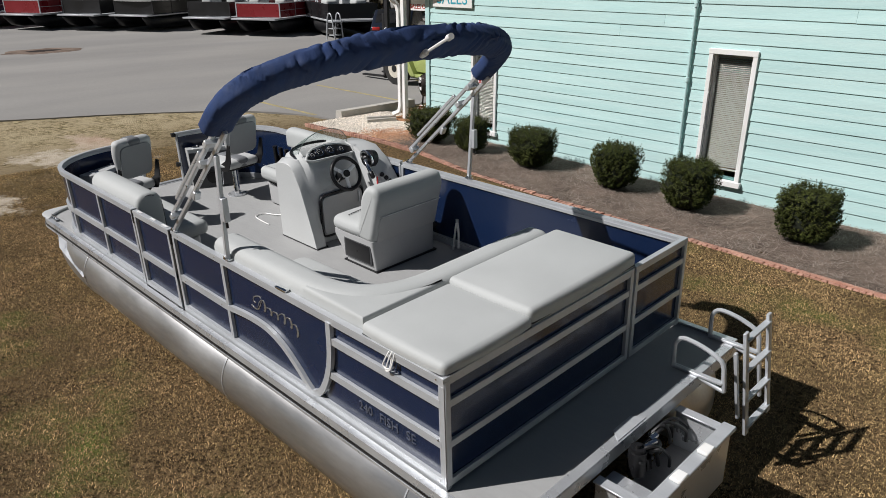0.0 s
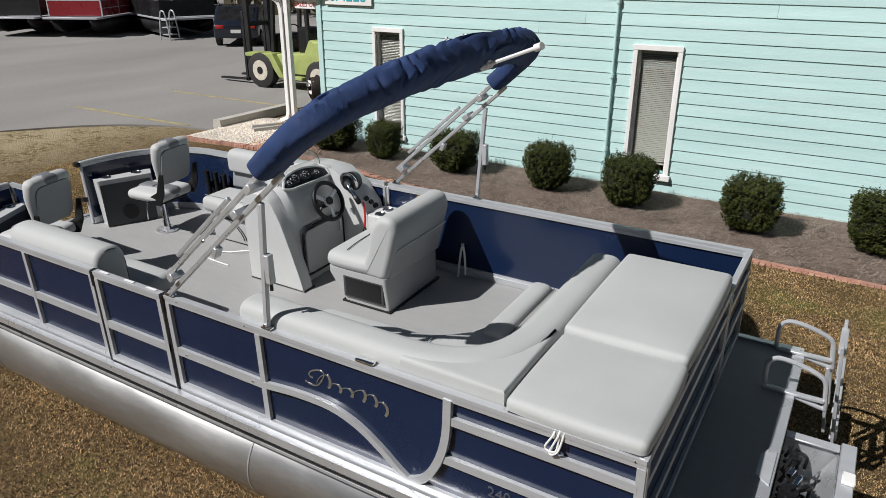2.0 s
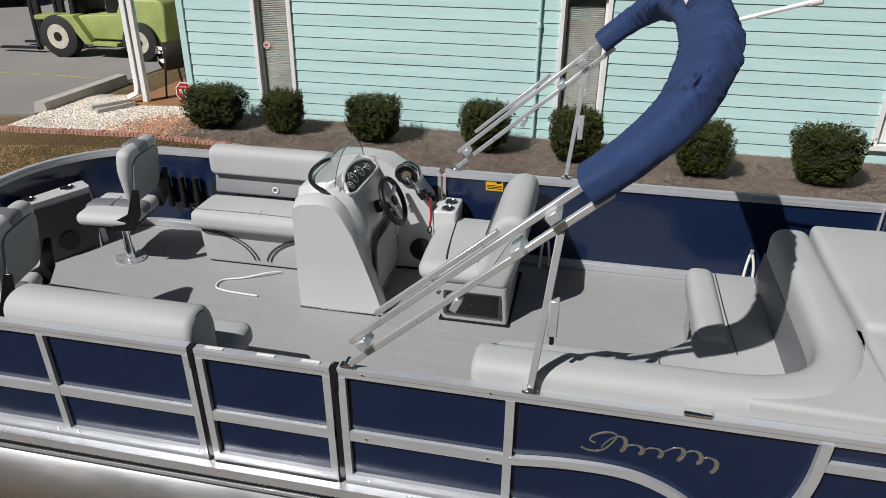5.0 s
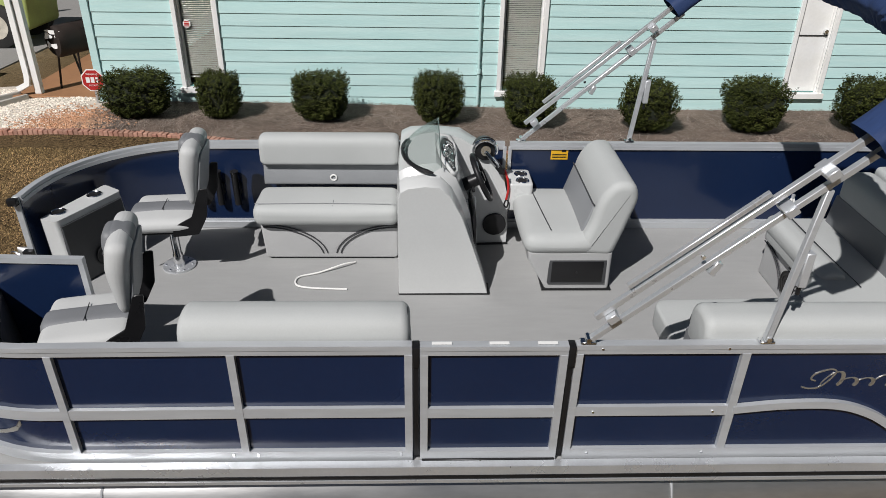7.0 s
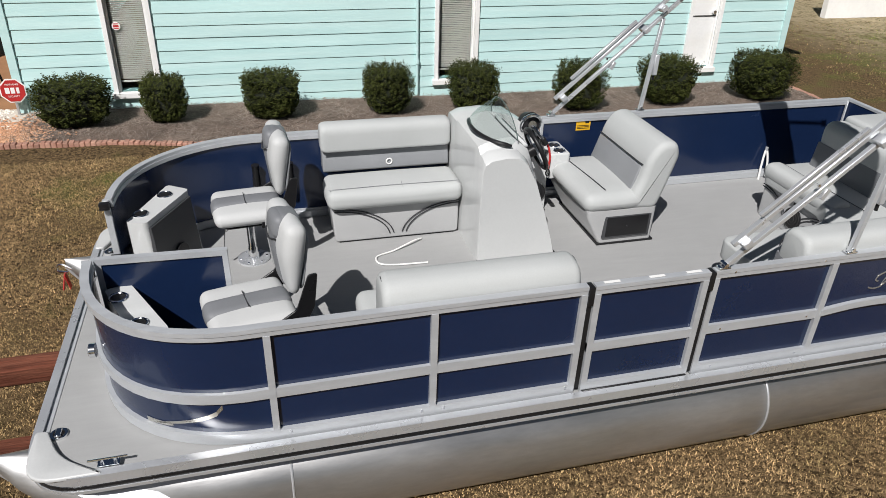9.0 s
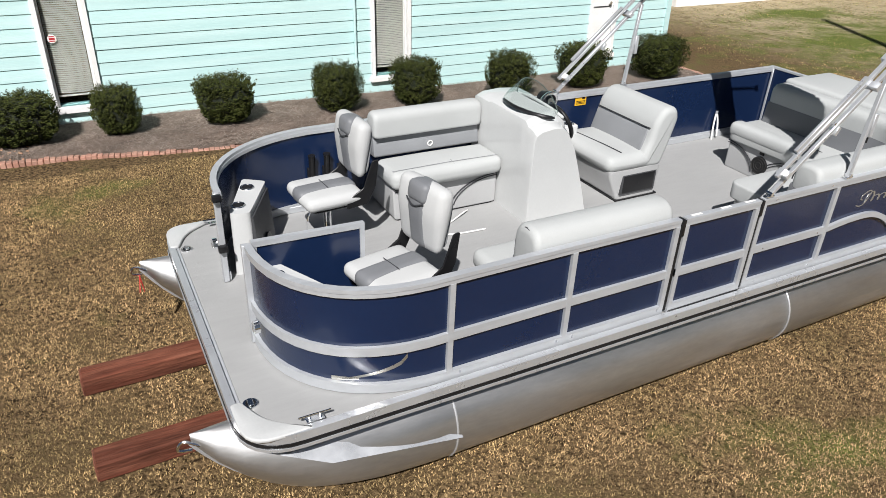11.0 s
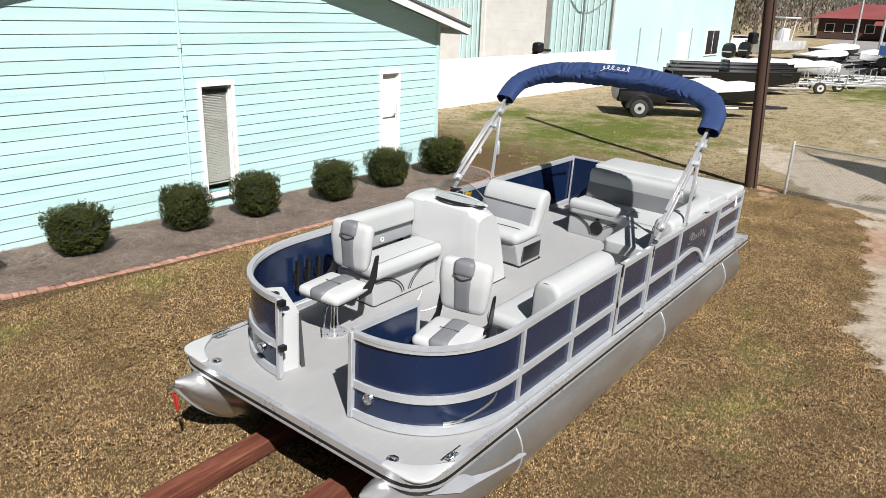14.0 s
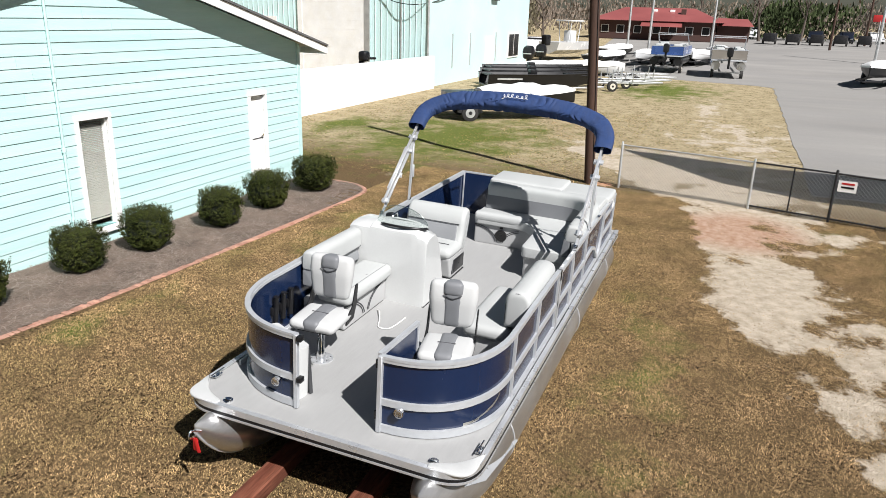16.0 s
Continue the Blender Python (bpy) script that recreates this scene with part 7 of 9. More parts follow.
# concrete wheel stop at the end of the parking bays
stop = bmesh.new()
skin(stop, [[stop.verts.new((-13.30 + dx, y, z)) for dx, z in ((-0.13, 0.11), (0.13, 0.11), (0.10, 0.30), (-0.10, 0.30))] for y in (9.90, 12.20)])
solo("wheel_stop", stop, CONCRETE, "long pale concrete wheel stop", "wheel stop", smooth=0)


# ---- forklift behind the porch ----
def wheel_of(name, c, r, wide, axis_v, parent, rim_mat, base=None):
    c, ax = Vector(c), Vector(axis_v).normalized()
    w = part(name, tube([c - ax * wide * 0.5, c - ax * wide * 0.42, c + ax * wide * 0.42, c + ax * wide * 0.5], [r * 0.86, r, r, r * 0.86], seg=28), RUBBER, parent, "black tyre")
    part("rim", tube([c - ax * wide * 0.515, c + ax * wide * 0.515], r * 0.58, seg=24), rim_mat, w, "pale wheel rim")
    part("hub", tube([c - ax * wide * 0.54, c + ax * wide * 0.54], r * 0.22, seg=14), STEEL_DARK, w)
    return w


fk = thing("forklift", "lime-green forklift with black mast and cab frame", "forklift", (-15.4, 14.9, 0.13), aboard=False)
fx0, fx1, fy0, fy1 = -16.6, -13.6, 14.3, 15.6
part("body", slab(fillet([(-15.85, 0.55), (-13.75, 0.55), (-13.70, 1.40), (-14.55, 1.48), (-14.75, 1.10), (-15.75, 1.05)], 0.07, 4), fy0 + 0.05, fy1 - 0.05, 0.03, axis="y"), LIME, fk, "lime-green body")
part("counterweight", slab(fillet([(-14.45, 0.40), (-13.55, 0.45), (-13.48, 1.30), (-13.60, 1.46), (-14.45, 1.46)], 0.12, 5), fy0, fy1, 0.06, axis="y"), LIME, fk, "rounded green counterweight")
part("fender", slab(fillet([(-16.75, 0.95), (-15.95, 0.98), (-15.55, 0.45), (-15.35, 0.45), (-15.75, 1.08), (-16.75, 1.05)], 0.03, 3), fy0 - 0.12, fy0 + 0.30, 0.01, axis="y"), LIME, fk, "green mudguard")
part("step", box((-15.55, fy0 - 0.10, 0.42), (-14.75, fy0 + 0.2, 0.50), 0.01, 1), LIME, fk)
for x, r in ((-16.2, 0.47), (-14.15, 0.42)):
    for y in (fy0, fy1):
        wheel_of("wheel", (x, y, 0.13 + r), r, 0.30, (0, 1, 0), fk, RIM_WHITE)
for y in (14.55, 15.35):
    part("mast_rail", box((-17.02, y - 0.05, 0.30), (-16.86, y + 0.05, 4.2), 0.01, 1), STEEL_DARK, fk, "black mast rail")
    part("fork", bar((-17.05, y, 0.25), (-18.15, y, 0.22), 0.12, 0.05), STEEL_DARK, fk)
    part("carriage", box((-17.12, y - 0.06, 0.2), (-17.03, y + 0.06, 2.1), 0.01, 1), STEEL_DARK, fk)
for z in (0.7, 1.7, 2.8):
    part("mast_cross", box((-16.96, 14.6, z), (-16.90, 15.3, z + 0.12), 0.005, 1), STEEL_DARK, fk)
for x, y in ((-15.9, 14.42), (-14.6, 14.42), (-15.9, 15.48), (-14.6, 15.48)):
    part("cab_post", bar((x, y, 1.0), (x + (0.12 if x < -15 else -0.05), y, 2.65), 0.09, 0.09, up=(0, 1, 0)), STEEL_DARK, fk, "black cab post")
part("cab_roof", box((-15.85, 14.35, 2.62), (-14.55, 15.55, 2.72), 0.02), STEEL_DARK, fk)
part("cab_seat", box((-15.25, 14.7, 1.05), (-14.80, 15.2, 1.75), 0.06), BLACK, fk)
part("cowl", box((-16.05, 14.5, 0.95), (-15.75, 15.4, 1.55), 0.05), BLACK, fk)
part("console_wheel", tube([(-15.60 + 0.04 * math.cos(a), 14.95 + 0.19 * math.cos(a), 1.60 + 0.19 * math.sin(a)) for a in [math.tau * j / 20 for j in range(21)]], 0.018, seg=6), BLACK, fk)


# ---- display boats far across the lot ----
def display_boat(at, turn, panel, length=7.0, cover=None, trailer=False, label="", seats=True, z0=0.0):
    """A pontoon boat seen from afar: floats, deck, rail panels, seats and sometimes a cover or trailer."""
    b = thing("display_boat", label, "boat", (at[0], at[1], at[2]), "display boats", aboard=False, turn=turn)
    L, W = length / 2, 1.25
    rail_mat = STEEL_DARK if panel is HULL_BLACK else ALU
    z = 0.62 if trailer else 0.12
    for y in (-0.9, 0.9):
        pts = [(-L + 0.1, y, z + 0.33), (L - 1.2, y, z + 0.33), (L - 0.6, y, z + 0.40), (L - 0.05, y, z + 0.62)]
        part("float", tube(pts, [0.32, 0.32, 0.27, 0.04], seg=16), HULL_BLACK if panel is not HULL_TAN else ALU_TUBE, b, "dark pontoon float")
    part("deck", box((-L, -W, z + 0.68), (L, W, z + 0.76), 0.01, 1), ALU, b)
    for y in (-W, W - 0.03):
        side = part("side_panel", box((-L + 0.45, y, z + 0.80), (L - 0.55, y + 0.03, z + 1.46)), panel, b, "painted side panel")
        part("rail", box((-L + 0.44, y - 0.01, z + 1.45), (L - 0.54, y + 0.04, z + 1.49)), rail_mat, side)
        part("rail", box((-L + 0.44, y - 0.008, z + 1.11), (L - 0.54, y + 0.038, z + 1.14)), rail_mat, side)
        for k in range(5):
            u = -L + 0.46 + (length - 1.05) * k / 4
            part("post", box((u, y - 0.012, z + 0.78), (u + 0.05, y + 0.042, z + 1.46)), rail_mat, side)
    for u in (-L + 0.45, L - 0.58):
        end = part("end_panel", box((u, -W + 0.04, z + 0.80), (u + 0.03, W - 0.04, z + 1.46)), panel, b)
        part("rail", box((u - 0.01, -W + 0.04, z + 1.44), (u + 0.04, W - 0.04, z + 1.50)), rail_mat, end)
    if cover:
        part("cover", cushion((-L + 0.4, -W - 0.03, z + 1.42), (L - 0.5, W + 0.03, z + 1.72), 0.12, 0.16), cover, b, "fitted cover")
    elif seats:
        for u, v in ((-L + 1.0, -0.7), (-L + 1.0, 0.7), (L - 2.0, -0.75), (L - 2.0, 0.75)):
            part("seat", cushion((u - 0.5, v - 0.3, z + 1.2), (u + 0.5, v + 0.3, z + 1.62), 0.1, 0.02, 3), VINYL, b, "pale vinyl seat")
        part("helm", box((-0.2, 0.3, z + 0.77), (0.4, 1.0, z + 1.75), 0.08), GELCOAT, b)
        fr = bmesh.new()
        for k in (0, 0.35):
            tube([(0.9 + k, -W + 0.05, z + 1.5), (-0.6 + k * 0.4, -W + 0.1, z + 2.3 + k * 0.3), (-0.6 + k * 0.4, W - 0.1, z + 2.3 + k * 0.3), (0.9 + k, W - 0.05, z + 1.5)], 0.03, fr, 6)
        part("canopy_frame", fr, ALU, b)
    if trailer:
        fr = bmesh.new()
        for y in (-0.5, 0.5):
            box((-L + 0.6, y - 0.05, 0.42), (L + 0.6, y + 0.05, 0.52), 0, 1, fr)
        box((-L + 0.9, -0.95, 0.40), (-L + 1.0, 0.95, 0.48), 0, 1, fr)
        part("trailer_frame", fr, GALV, b)
        for y in (-1.05, 1.05):
            wheel_of("wheel", (-L + 1.2, y, 0.33), 0.33, 0.22, (0, 1, 0), b, RIM_WHITE)
        mot = part("outboard", cushion((-L - 0.50, -0.20, z + 1.0), (-L - 0.05, 0.20, z + 1.65), 0.1, 0.03, 3), BLACK, b, "black outboard motor")
        part("leg", box((-L - 0.35, -0.08, z + 0.15), (-L - 0.15, 0.08, z + 1.0), 0.03), BLACK, mot)
    return b


row = [((-54.0, 10.0), HULL_BLUE, None), ((-50.6, 12.9), NAVY, None), ((-47.4, 15.4), HULL_RED, None), ((-44.6, 17.6), HULL_BLACK, None), ((-42.0, 19.4), HULL_BLACK, COVER),
       ((-37.2, 21.3), HULL_BLACK, None), ((-34.6, 22.6), HULL_RED, None), ((-31.8, 23.6), HULL_BLACK, None)]
names = {id(HULL_BLUE): "blue", id(NAVY): "navy", id(HULL_RED): "red", id(HULL_BLACK): "black"}
for k, ((x, y), pan, cov) in enumerate(row):
    heading = -62 if k < 7 else -20
    display_boat((x, y, 0.13), heading, pan, 7.4, cov, False, names[id(pan)] + " pontoon boat on display across the parking lot")
lad = thing("freestanding_ladder", "silver boarding steps standing by the display boats", "ladder", (-28.6, 21.2, 0.13), aboard=False)
for y in (20.95, 21.45):
    part("rail", tube(curve_pts([(-28.3, y, 0.13), (-28.45, y, 1.1), (-28.6, y, 1.35), (-28.8, y, 1.2), (-28.95, y, 0.13)], 5), 0.03, seg=6), ALU, lad)
for z in (0.35, 0.65, 0.95):
    part("tread", box((-28.8, 20.97, z), (-28.4, 21.43, z + 0.04)), ALU, lad)
post_b = thing("concrete_bollard", "pale weathered block between the display boats", "block", (-39.5, 20.6, 0.13), aboard=False)
part("block", box((-39.9, 20.3, 0.13), (-39.1, 20.9, 1.9), 0.03), CONCRETE, post_b)


def car(at, turn, paint, label, high=1.5, long=4.6):
    c = thing("car", label, "car", at, "parked cars", aboard=False, turn=turn)
    L = long / 2
    prof = fillet([(-L, 0.35), (L, 0.35), (L, 0.80), (L - 0.9, 0.95), (L - 1.6, high), (-L + 1.0, high + 0.02), (-L + 0.15, 0.95), (-L, 0.85)], [0.06, 0.06, 0.12, 0.1, 0.15, 0.15, 0.1, 0.08], 4)
    part("body", slab(prof, -0.88, 0.88, 0.10, seg=3, axis="y"), paint, c)
    glass = fillet([(L - 1.15, 0.98), (L - 1.65, high - 0.08), (-L + 1.05, high - 0.06), (-L + 0.45, 0.98)], 0.05, 3)
    part("side_glass", slab(glass, -0.885, 0.885, 0.02, seg=1, axis="y"), BLACK, c, "dark side windows")
    part("windscreen", bar((L - 1.02, 0, 0.98), (L - 1.55, 0, high - 0.05), 1.45, 0.03), BLACK, c)
    for x in (-L + 0.85, L - 0.85):
        for y in (-0.82, 0.82):
            wheel_of("wheel", (x, y, 0.32), 0.32, 0.22, (0, 1, 0), c, GALV)
    part("rear_window", bar((-L + 0.92, 0, high - 0.02), (-L + 0.27, 0, 1.0), 1.40, 0.05), BLACK, c, "dark rear window")
    part("number_plate", box((-L - 0.012, -0.20, 0.55), (-L + 0.01, 0.20, 0.68)), WHITE_PAINT, c)
    for y in (-0.62, 0.62):
        part("tail_light", box((-L - 0.01, y - 0.17, 0.72), (-L + 0.06, y + 0.17, 0.86), 0.02), RED, c, "red tail light")
    for y in (-0.6, 0.6):
        part("headlight", box((L - 0.04, y - 0.17, 0.62), (L + 0.015, y + 0.17, 0.78), 0.02), CHROME, c)
    return c


car((-25.5, 22.6, 0.13), 128, CAR_DARK, "dark blue car parked by the lot's edge")

# ---- power pole and chain-link fence ----
pole = thing("utility_pole", "dark brown wooden utility pole", "pole", (4.95, 3.78, 0.0), aboard=False)
part("shaft", tube([(4.95, 3.78, -0.1), (4.95, 4.04, 4.0), (4.95, 4.46, 10.5)], [0.132, 0.122, 0.10], seg=18), WOOD_POLE, pole)
part("ground_wire", tube([(4.845, 3.68, 0.0), (4.855, 3.94, 4.0), (4.865, 4.37, 10.4)], 0.008, seg=5), BLACK, pole)
mound_rng = random.Random(31)
mound = bmesh.new()
mound_rings = []
rough = [mound_rng.uniform(0.7, 1.25) for _ in range(26)]
for s_r, z in ((1.0, -0.03), (0.82, 0.012), (0.55, 0.030), (0.30, 0.045), (0.05, 0.05)):
    mound_rings.append([mound.verts.new((5.02 + 0.50 * s_r * rough[j] * math.cos(math.tau * j / 26), 3.50 + 0.52 * s_r * rough[j] * math.sin(math.tau * j / 26), z + mound_rng.uniform(-0.012, 0.012) * (s_r < 1))) for j in range(26)])
skin(mound, mound_rings)
part("mound", mound, CLAY, pole, "small mound of red clay")


def chainlink(a, b, high, parent, cell=0.085):
    """Diamond mesh as thin crossing wires between two posts, in one mesh."""
    a, b = Vector(a), Vector(b)
    run = (b - a)
    run.z = 0
    L = run.length
    d = run / L
    bm = bmesh.new()
    n = int(L / cell)
    k = int(high / cell)
    for s in (1, -1):
        for i in range(-k, n + k):
            x0, z0, x1, z1 = (i * cell, 0.0, (i + k) * cell, high) if s > 0 else (i * cell, high, (i + k) * cell, 0.0)
            if x1 < 0 or x0 > L:
                continue
            if x0 < 0:
                t = -x0 / (x1 - x0)
                x0, z0 = 0, z0 + (z1 - z0) * t
            if x1 > L:
                t = (L - x0) / (x1 - x0)
                x1, z1 = L, z0 + (z1 - z0) * t
            za, zb = a.z + (b.z - a.z) * x0 / L, a.z + (b.z - a.z) * x1 / L
            tube([a + d * x0 + Vector((0, 0, z0 + za - a.z)), a + d * x1 + Vector((0, 0, z1 + zb - a.z))], 0.005, bm, 3, caps=False)
    return part("wire_mesh", bm, GALV, parent, "galvanised diamond wire mesh", smooth=0)


FP = [(4.85, 3.05), (4.30, 0.06), (3.98, -1.55), (3.4, -4.4), (2.8, -7.2)]
fence = thing("chain_link_fence", "galvanised chain-link fence with a black gate", "fence", (4.8, 3.0, 0.0), aboard=False)
for i, (x, y) in enumerate(FP):
    z = ground_z(x, y)
    part("post", tube([(x, y, z - 0.1), (x, y, z + 1.12), (x, y, z + 1.15)], [0.03, 0.03, 0.02], seg=10), GALV if i < 2 else STEEL_DARK, fence)
for i, ((xa, ya), (xb, yb)) in enumerate(zip(FP, FP[1:])):
    za, zb = ground_z(xa, ya), ground_z(xb, yb)
    part("top_rail", tube([(xa, ya, za + 1.07), (xb, yb, zb + 1.07)], 0.02, seg=8), GALV if i < 1 else STEEL_DARK, fence)
    if i:
        part("bottom_rail", tube([(xa, ya, za + 0.08), (xb, yb, zb + 0.08)], 0.02, seg=8), STEEL_DARK, fence)
        m = ((xa + xb) / 2, (ya + yb) / 2)
        part("gate_bar", tube([(m[0], m[1], za + 0.08), (m[0], m[1], za + 1.07)], 0.016, seg=8), STEEL_DARK, fence)
    chainlink((xa, ya, za + 0.03), (xb, yb, zb + 0.03), 1.03, fence)
fs_sign = thing("gate_sign", "small white sign with red print hung on the gate", "sign", (3.95, -1.75, 0.7), aboard=False)
part("plate", bar((3.945, -1.60, 0.80), (3.88, -1.95, 0.80), 0.006, 0.24), WHITE_PAINT, fs_sign)
part("print_bar", bar((3.935, -1.66, 0.86), (3.885, -1.90, 0.86), 0.012, 0.04), SIGN_RED, fs_sign)
part("print_bar", bar((3.935, -1.66, 0.78), (3.885, -1.90, 0.78), 0.012, 0.04), BLACK, fs_sign)

# ---- unseen flat canopy, added south of the gate to cast the drive's shadow ----
can = thing("drive_canopy", "unseen flat canopy on posts, added to shade the drive", "canopy", (5.0, -6.0, 0.0), kind="structure", aboard=False)
# Roof outline is the wanted ground shadow, shifted back along the sun.
part("roof", slab([(7.95, -0.35), (6.95, -4.3), (6.75, -10.0), (3.1, -10.0), (3.15, -5.5), (4.05, -3.6)], 5.12, 5.25, 0.02, seg=1), MINT_METAL, can, "pale metal roof")
for x, y in ((6.4, -9.5), (3.5, -9.5), (6.5, -6.2), (3.6, -6.2)):
    part("post", tube([(x, y, -0.1), (x, y, 5.12)], 0.07, seg=10), GALV, can)

# ---- white wall, warehouse ----
solo("wall_yard", box((8.0, 16.3, -0.3), (24.9, 16.5, 1.78), 0.01, 1), WHITE_WALL, "white painted solid yard wall", "wall", kind="structure")
WX, WY = 25.0, 16.8
solo("wall_warehouse_south", box((WX, WY, -0.3), (46, WY + 0.3, 9.0)), MINT_METAL, "smooth mint-green warehouse wall", "wall", kind="structure", smooth=0)
ware = thing("warehouse", "mint-green ribbed metal warehouse with white roll-up doors", "warehouse", (WX, 24, 0), kind="structure", aboard=False)
part("end_wall", box((WX, WY + 0.301, -0.3), (WX + 0.3, 48, 9.0)), MINT_METAL, ware)
part("roof", box((WX - 0.2, WY - 0.2, 9.0), (46.2, 48, 9.2)), MINT_METAL, ware)
for k in range(84):
    y = WY + 0.35 + k * 0.36
    part("rib", bar((WX - 0.012, y, 0), (WX - 0.012, y, 8.95), 0.05, 0.024, up=(0, 1, 0)), MINT_METAL, ware, smooth=0)
rd = part("roll_up_door", box((WX - 0.10, 20.7, -0.1), (WX - 0.04, 24.8, 5.0)), WHITE_PAINT, ware, "white roll-up door", smooth=0)
part("door_frame", box((WX - 0.13, 20.35, -0.1), (WX - 0.03, 20.69, 5.3)), GALV, ware, smooth=0)
part("door_frame", box((WX - 0.13, 24.81, -0.1), (WX - 0.03, 25.1, 5.3)), WHITE_PAINT, ware, smooth=0)
part("door_head", box((WX - 0.13, 20.35, 5.001), (WX - 0.03, 25.1, 5.35)), GALV, ware, smooth=0)
for z in range(1, 10):
    part("door_seam", box((WX - 0.104, 20.72, z * 0.5), (WX - 0.0995, 24.78, z * 0.5 + 0.02)), WHITE_PAINT, rd, smooth=0)
part("side_door", box((WX - 0.10, 26.6, -0.1), (WX - 0.04, 29.4, 3.6)), WHITE_PAINT, ware, "white side door", smooth=0)
part("corner_pipe", tube([(WX - 0.05, WY - 0.06, 0), (WX - 0.05, WY - 0.06, 9)], 0.06, seg=8), GALV, ware)
part("conduit", tube([(WX - 0.05, 18.4, 0), (WX - 0.05, 18.4, 9)], 0.045, seg=8), GALV, ware)
cable = curve_pts([(WX - 0.2, 21.0, 7.2), (WX - 0.15, 19.5, 4.9), (WX - 0.1, 17.0, 4.5), (30, WY - 0.1, 5.6), (34, WY - 0.1, 7.8)], 8)
part("cable", tube(cable, 0.025, seg=5), BLACK, ware, "slack black cable")
for x in (28.8, 32.0, 37.4):
    part("wall_strip", box((x, WY - 0.05, 0.9), (x + 0.10, WY - 0.001, 2.9)), GALV, ware, smooth=0)
part("service_door", box((35.3, WY - 0.06, 0.0), (36.9, WY - 0.001, 2.6)), WHITE_PAINT, ware, "white service door", smooth=0)
wb = part("office_window", box((40.5, WY - 0.07, 1.0), (43.3, WY - 0.001, 2.8)), WHITE_PAINT, ware, "dark office window", smooth=0)
for x in (40.62, 41.96):
    part("pane", box((x, WY - 0.08, 1.1), (x + 1.22, WY - 0.069, 2.7)), BLACK, wb, smooth=0)
part("wall_lamp", box((36.0, WY - 0.25, 5.0), (37.3, WY - 0.001, 5.9), 0.02), STEEL_DARK, ware, "dark sign box")
eng = thing("outboard_motor", "black outboard motor on a stand behind the white wall", "motor", (18.0, 17.2, 0), aboard=False)
part("cowl", cushion((17.8, 16.9, 1.78), (18.3, 17.3, 2.22), 0.10, 0.03, 3), BLACK, eng)
part("leg", box((17.85, 17.1, 0.0), (18.1, 17.3, 1.8), 0.03), BLACK, eng)
part("bracket", tube([(18.3, 17.1, 1.9), (19.2, 17.1, 1.85)], 0.06, seg=8), STEEL_DARK, eng)


# ---- boats stored on the east side ----
def covered_runabout(at, turn, label, length=5.6, hull=HULL_WHITE, bare=0.0, axle=-0.7):
    """A low hull under a white cover on a trailer."""
    b = thing("covered_boat", label, "boat", at, "stored boats", aboard=False, turn=turn)
    L = length / 2
    secs, cov = [], []
    for i in range(13):
        s = i / 12
        u = -L + length * s
        w = 1.05 * max(1 - max(s - 0.45, 0) ** 2.2 * 3.6, 0.03)
        top = 1.02 + 0.18 * s ** 2
        keel = 0.52 + 0.40 * max(s - 0.6, 0) ** 2 * 6 * 0.4
        secs.append([(u, -w, top), (u, -w * 0.92, top - 0.25), (u, -w * 0.6, keel + 0.05), (u, 0, keel), (u, w * 0.6, keel + 0.05), (u, w * 0.92, top - 0.25), (u, w, top)])
        crown = 0.34 * math.sin(math.pi * min(max(s * 0.95 + 0.04, 0), 1)) ** 0.7 + 0.05 * math.sin(s * 23)
        if s < bare:
            continue
        crown *= min(1.0, 0.45 + (s - bare) * 3.0)
        cov.append([(u, -w * 1.03, top - 0.08)] + [(u, w * 1.03 * x, top + crown * (1 - abs(x) ** 2.2) + 0.02 * math.sin(s * 31 + x * 4)) for x in (-0.97, -0.7, -0.35, 0, 0.35, 0.7, 0.97)] + [(u, w * 1.03, top - 0.08)])
    part("hull", loft(secs), hull, b, "hull")
    part("cover", loft(cov), COVER, b, "white fitted cover")
    fr = bmesh.new()
    for y in (-0.6, 0.6):
        box((-L + 0.2, y - 0.05, 0.40), (L - 0.4, y + 0.05, 0.50), 0, 1, fr)
    tube([(L - 0.5, -0.6, 0.45), (L + 0.9, 0, 0.45), (L - 0.5, 0.6, 0.45)], 0.05, fr, 6)
    part("trailer_frame", fr, STEEL_DARK, b, "black trailer frame")
    for y in (-1.0, 1.0):
        w = wheel_of("wheel", (axle, y, 0.33), 0.33, 0.22, (0, 1, 0), b, GALV)
        part("mudguard", tube([(axle + 0.42 * math.cos(a), y, 0.33 + 0.42 * math.sin(a)) for a in [math.pi * j / 10 for j in range(11)]], 0.10, seg=6), STEEL_DARK, b)
    return b


# Grey-green hull drawn black: the shade below the cover is in its colour.
front_boat = covered_runabout((15.75, 9.1, 0.0), -57.5, "half-covered runabout with a shade-darkened hull on a black trailer", 5.5, HULL_BLACK, 0.20, -1.95)
part("side_box", box((-2.7, -1.02, 0.55), (-1.0, -0.94, 0.95), 0.02), HULL_BLACK, front_boat)
part("print_bar", box((0.6, -0.664, 0.42), (1.7, -0.652, 0.48)), WHITE_PAINT, front_boat, "white lettering strip")
covered_runabout((33.4, 11.8, 0.0), -52, "white covered runabout among the stored boats", 6.0)
covered_runabout((35.6, 10.2, 0.0), -55, "white covered runabout among the stored boats", 6.4)


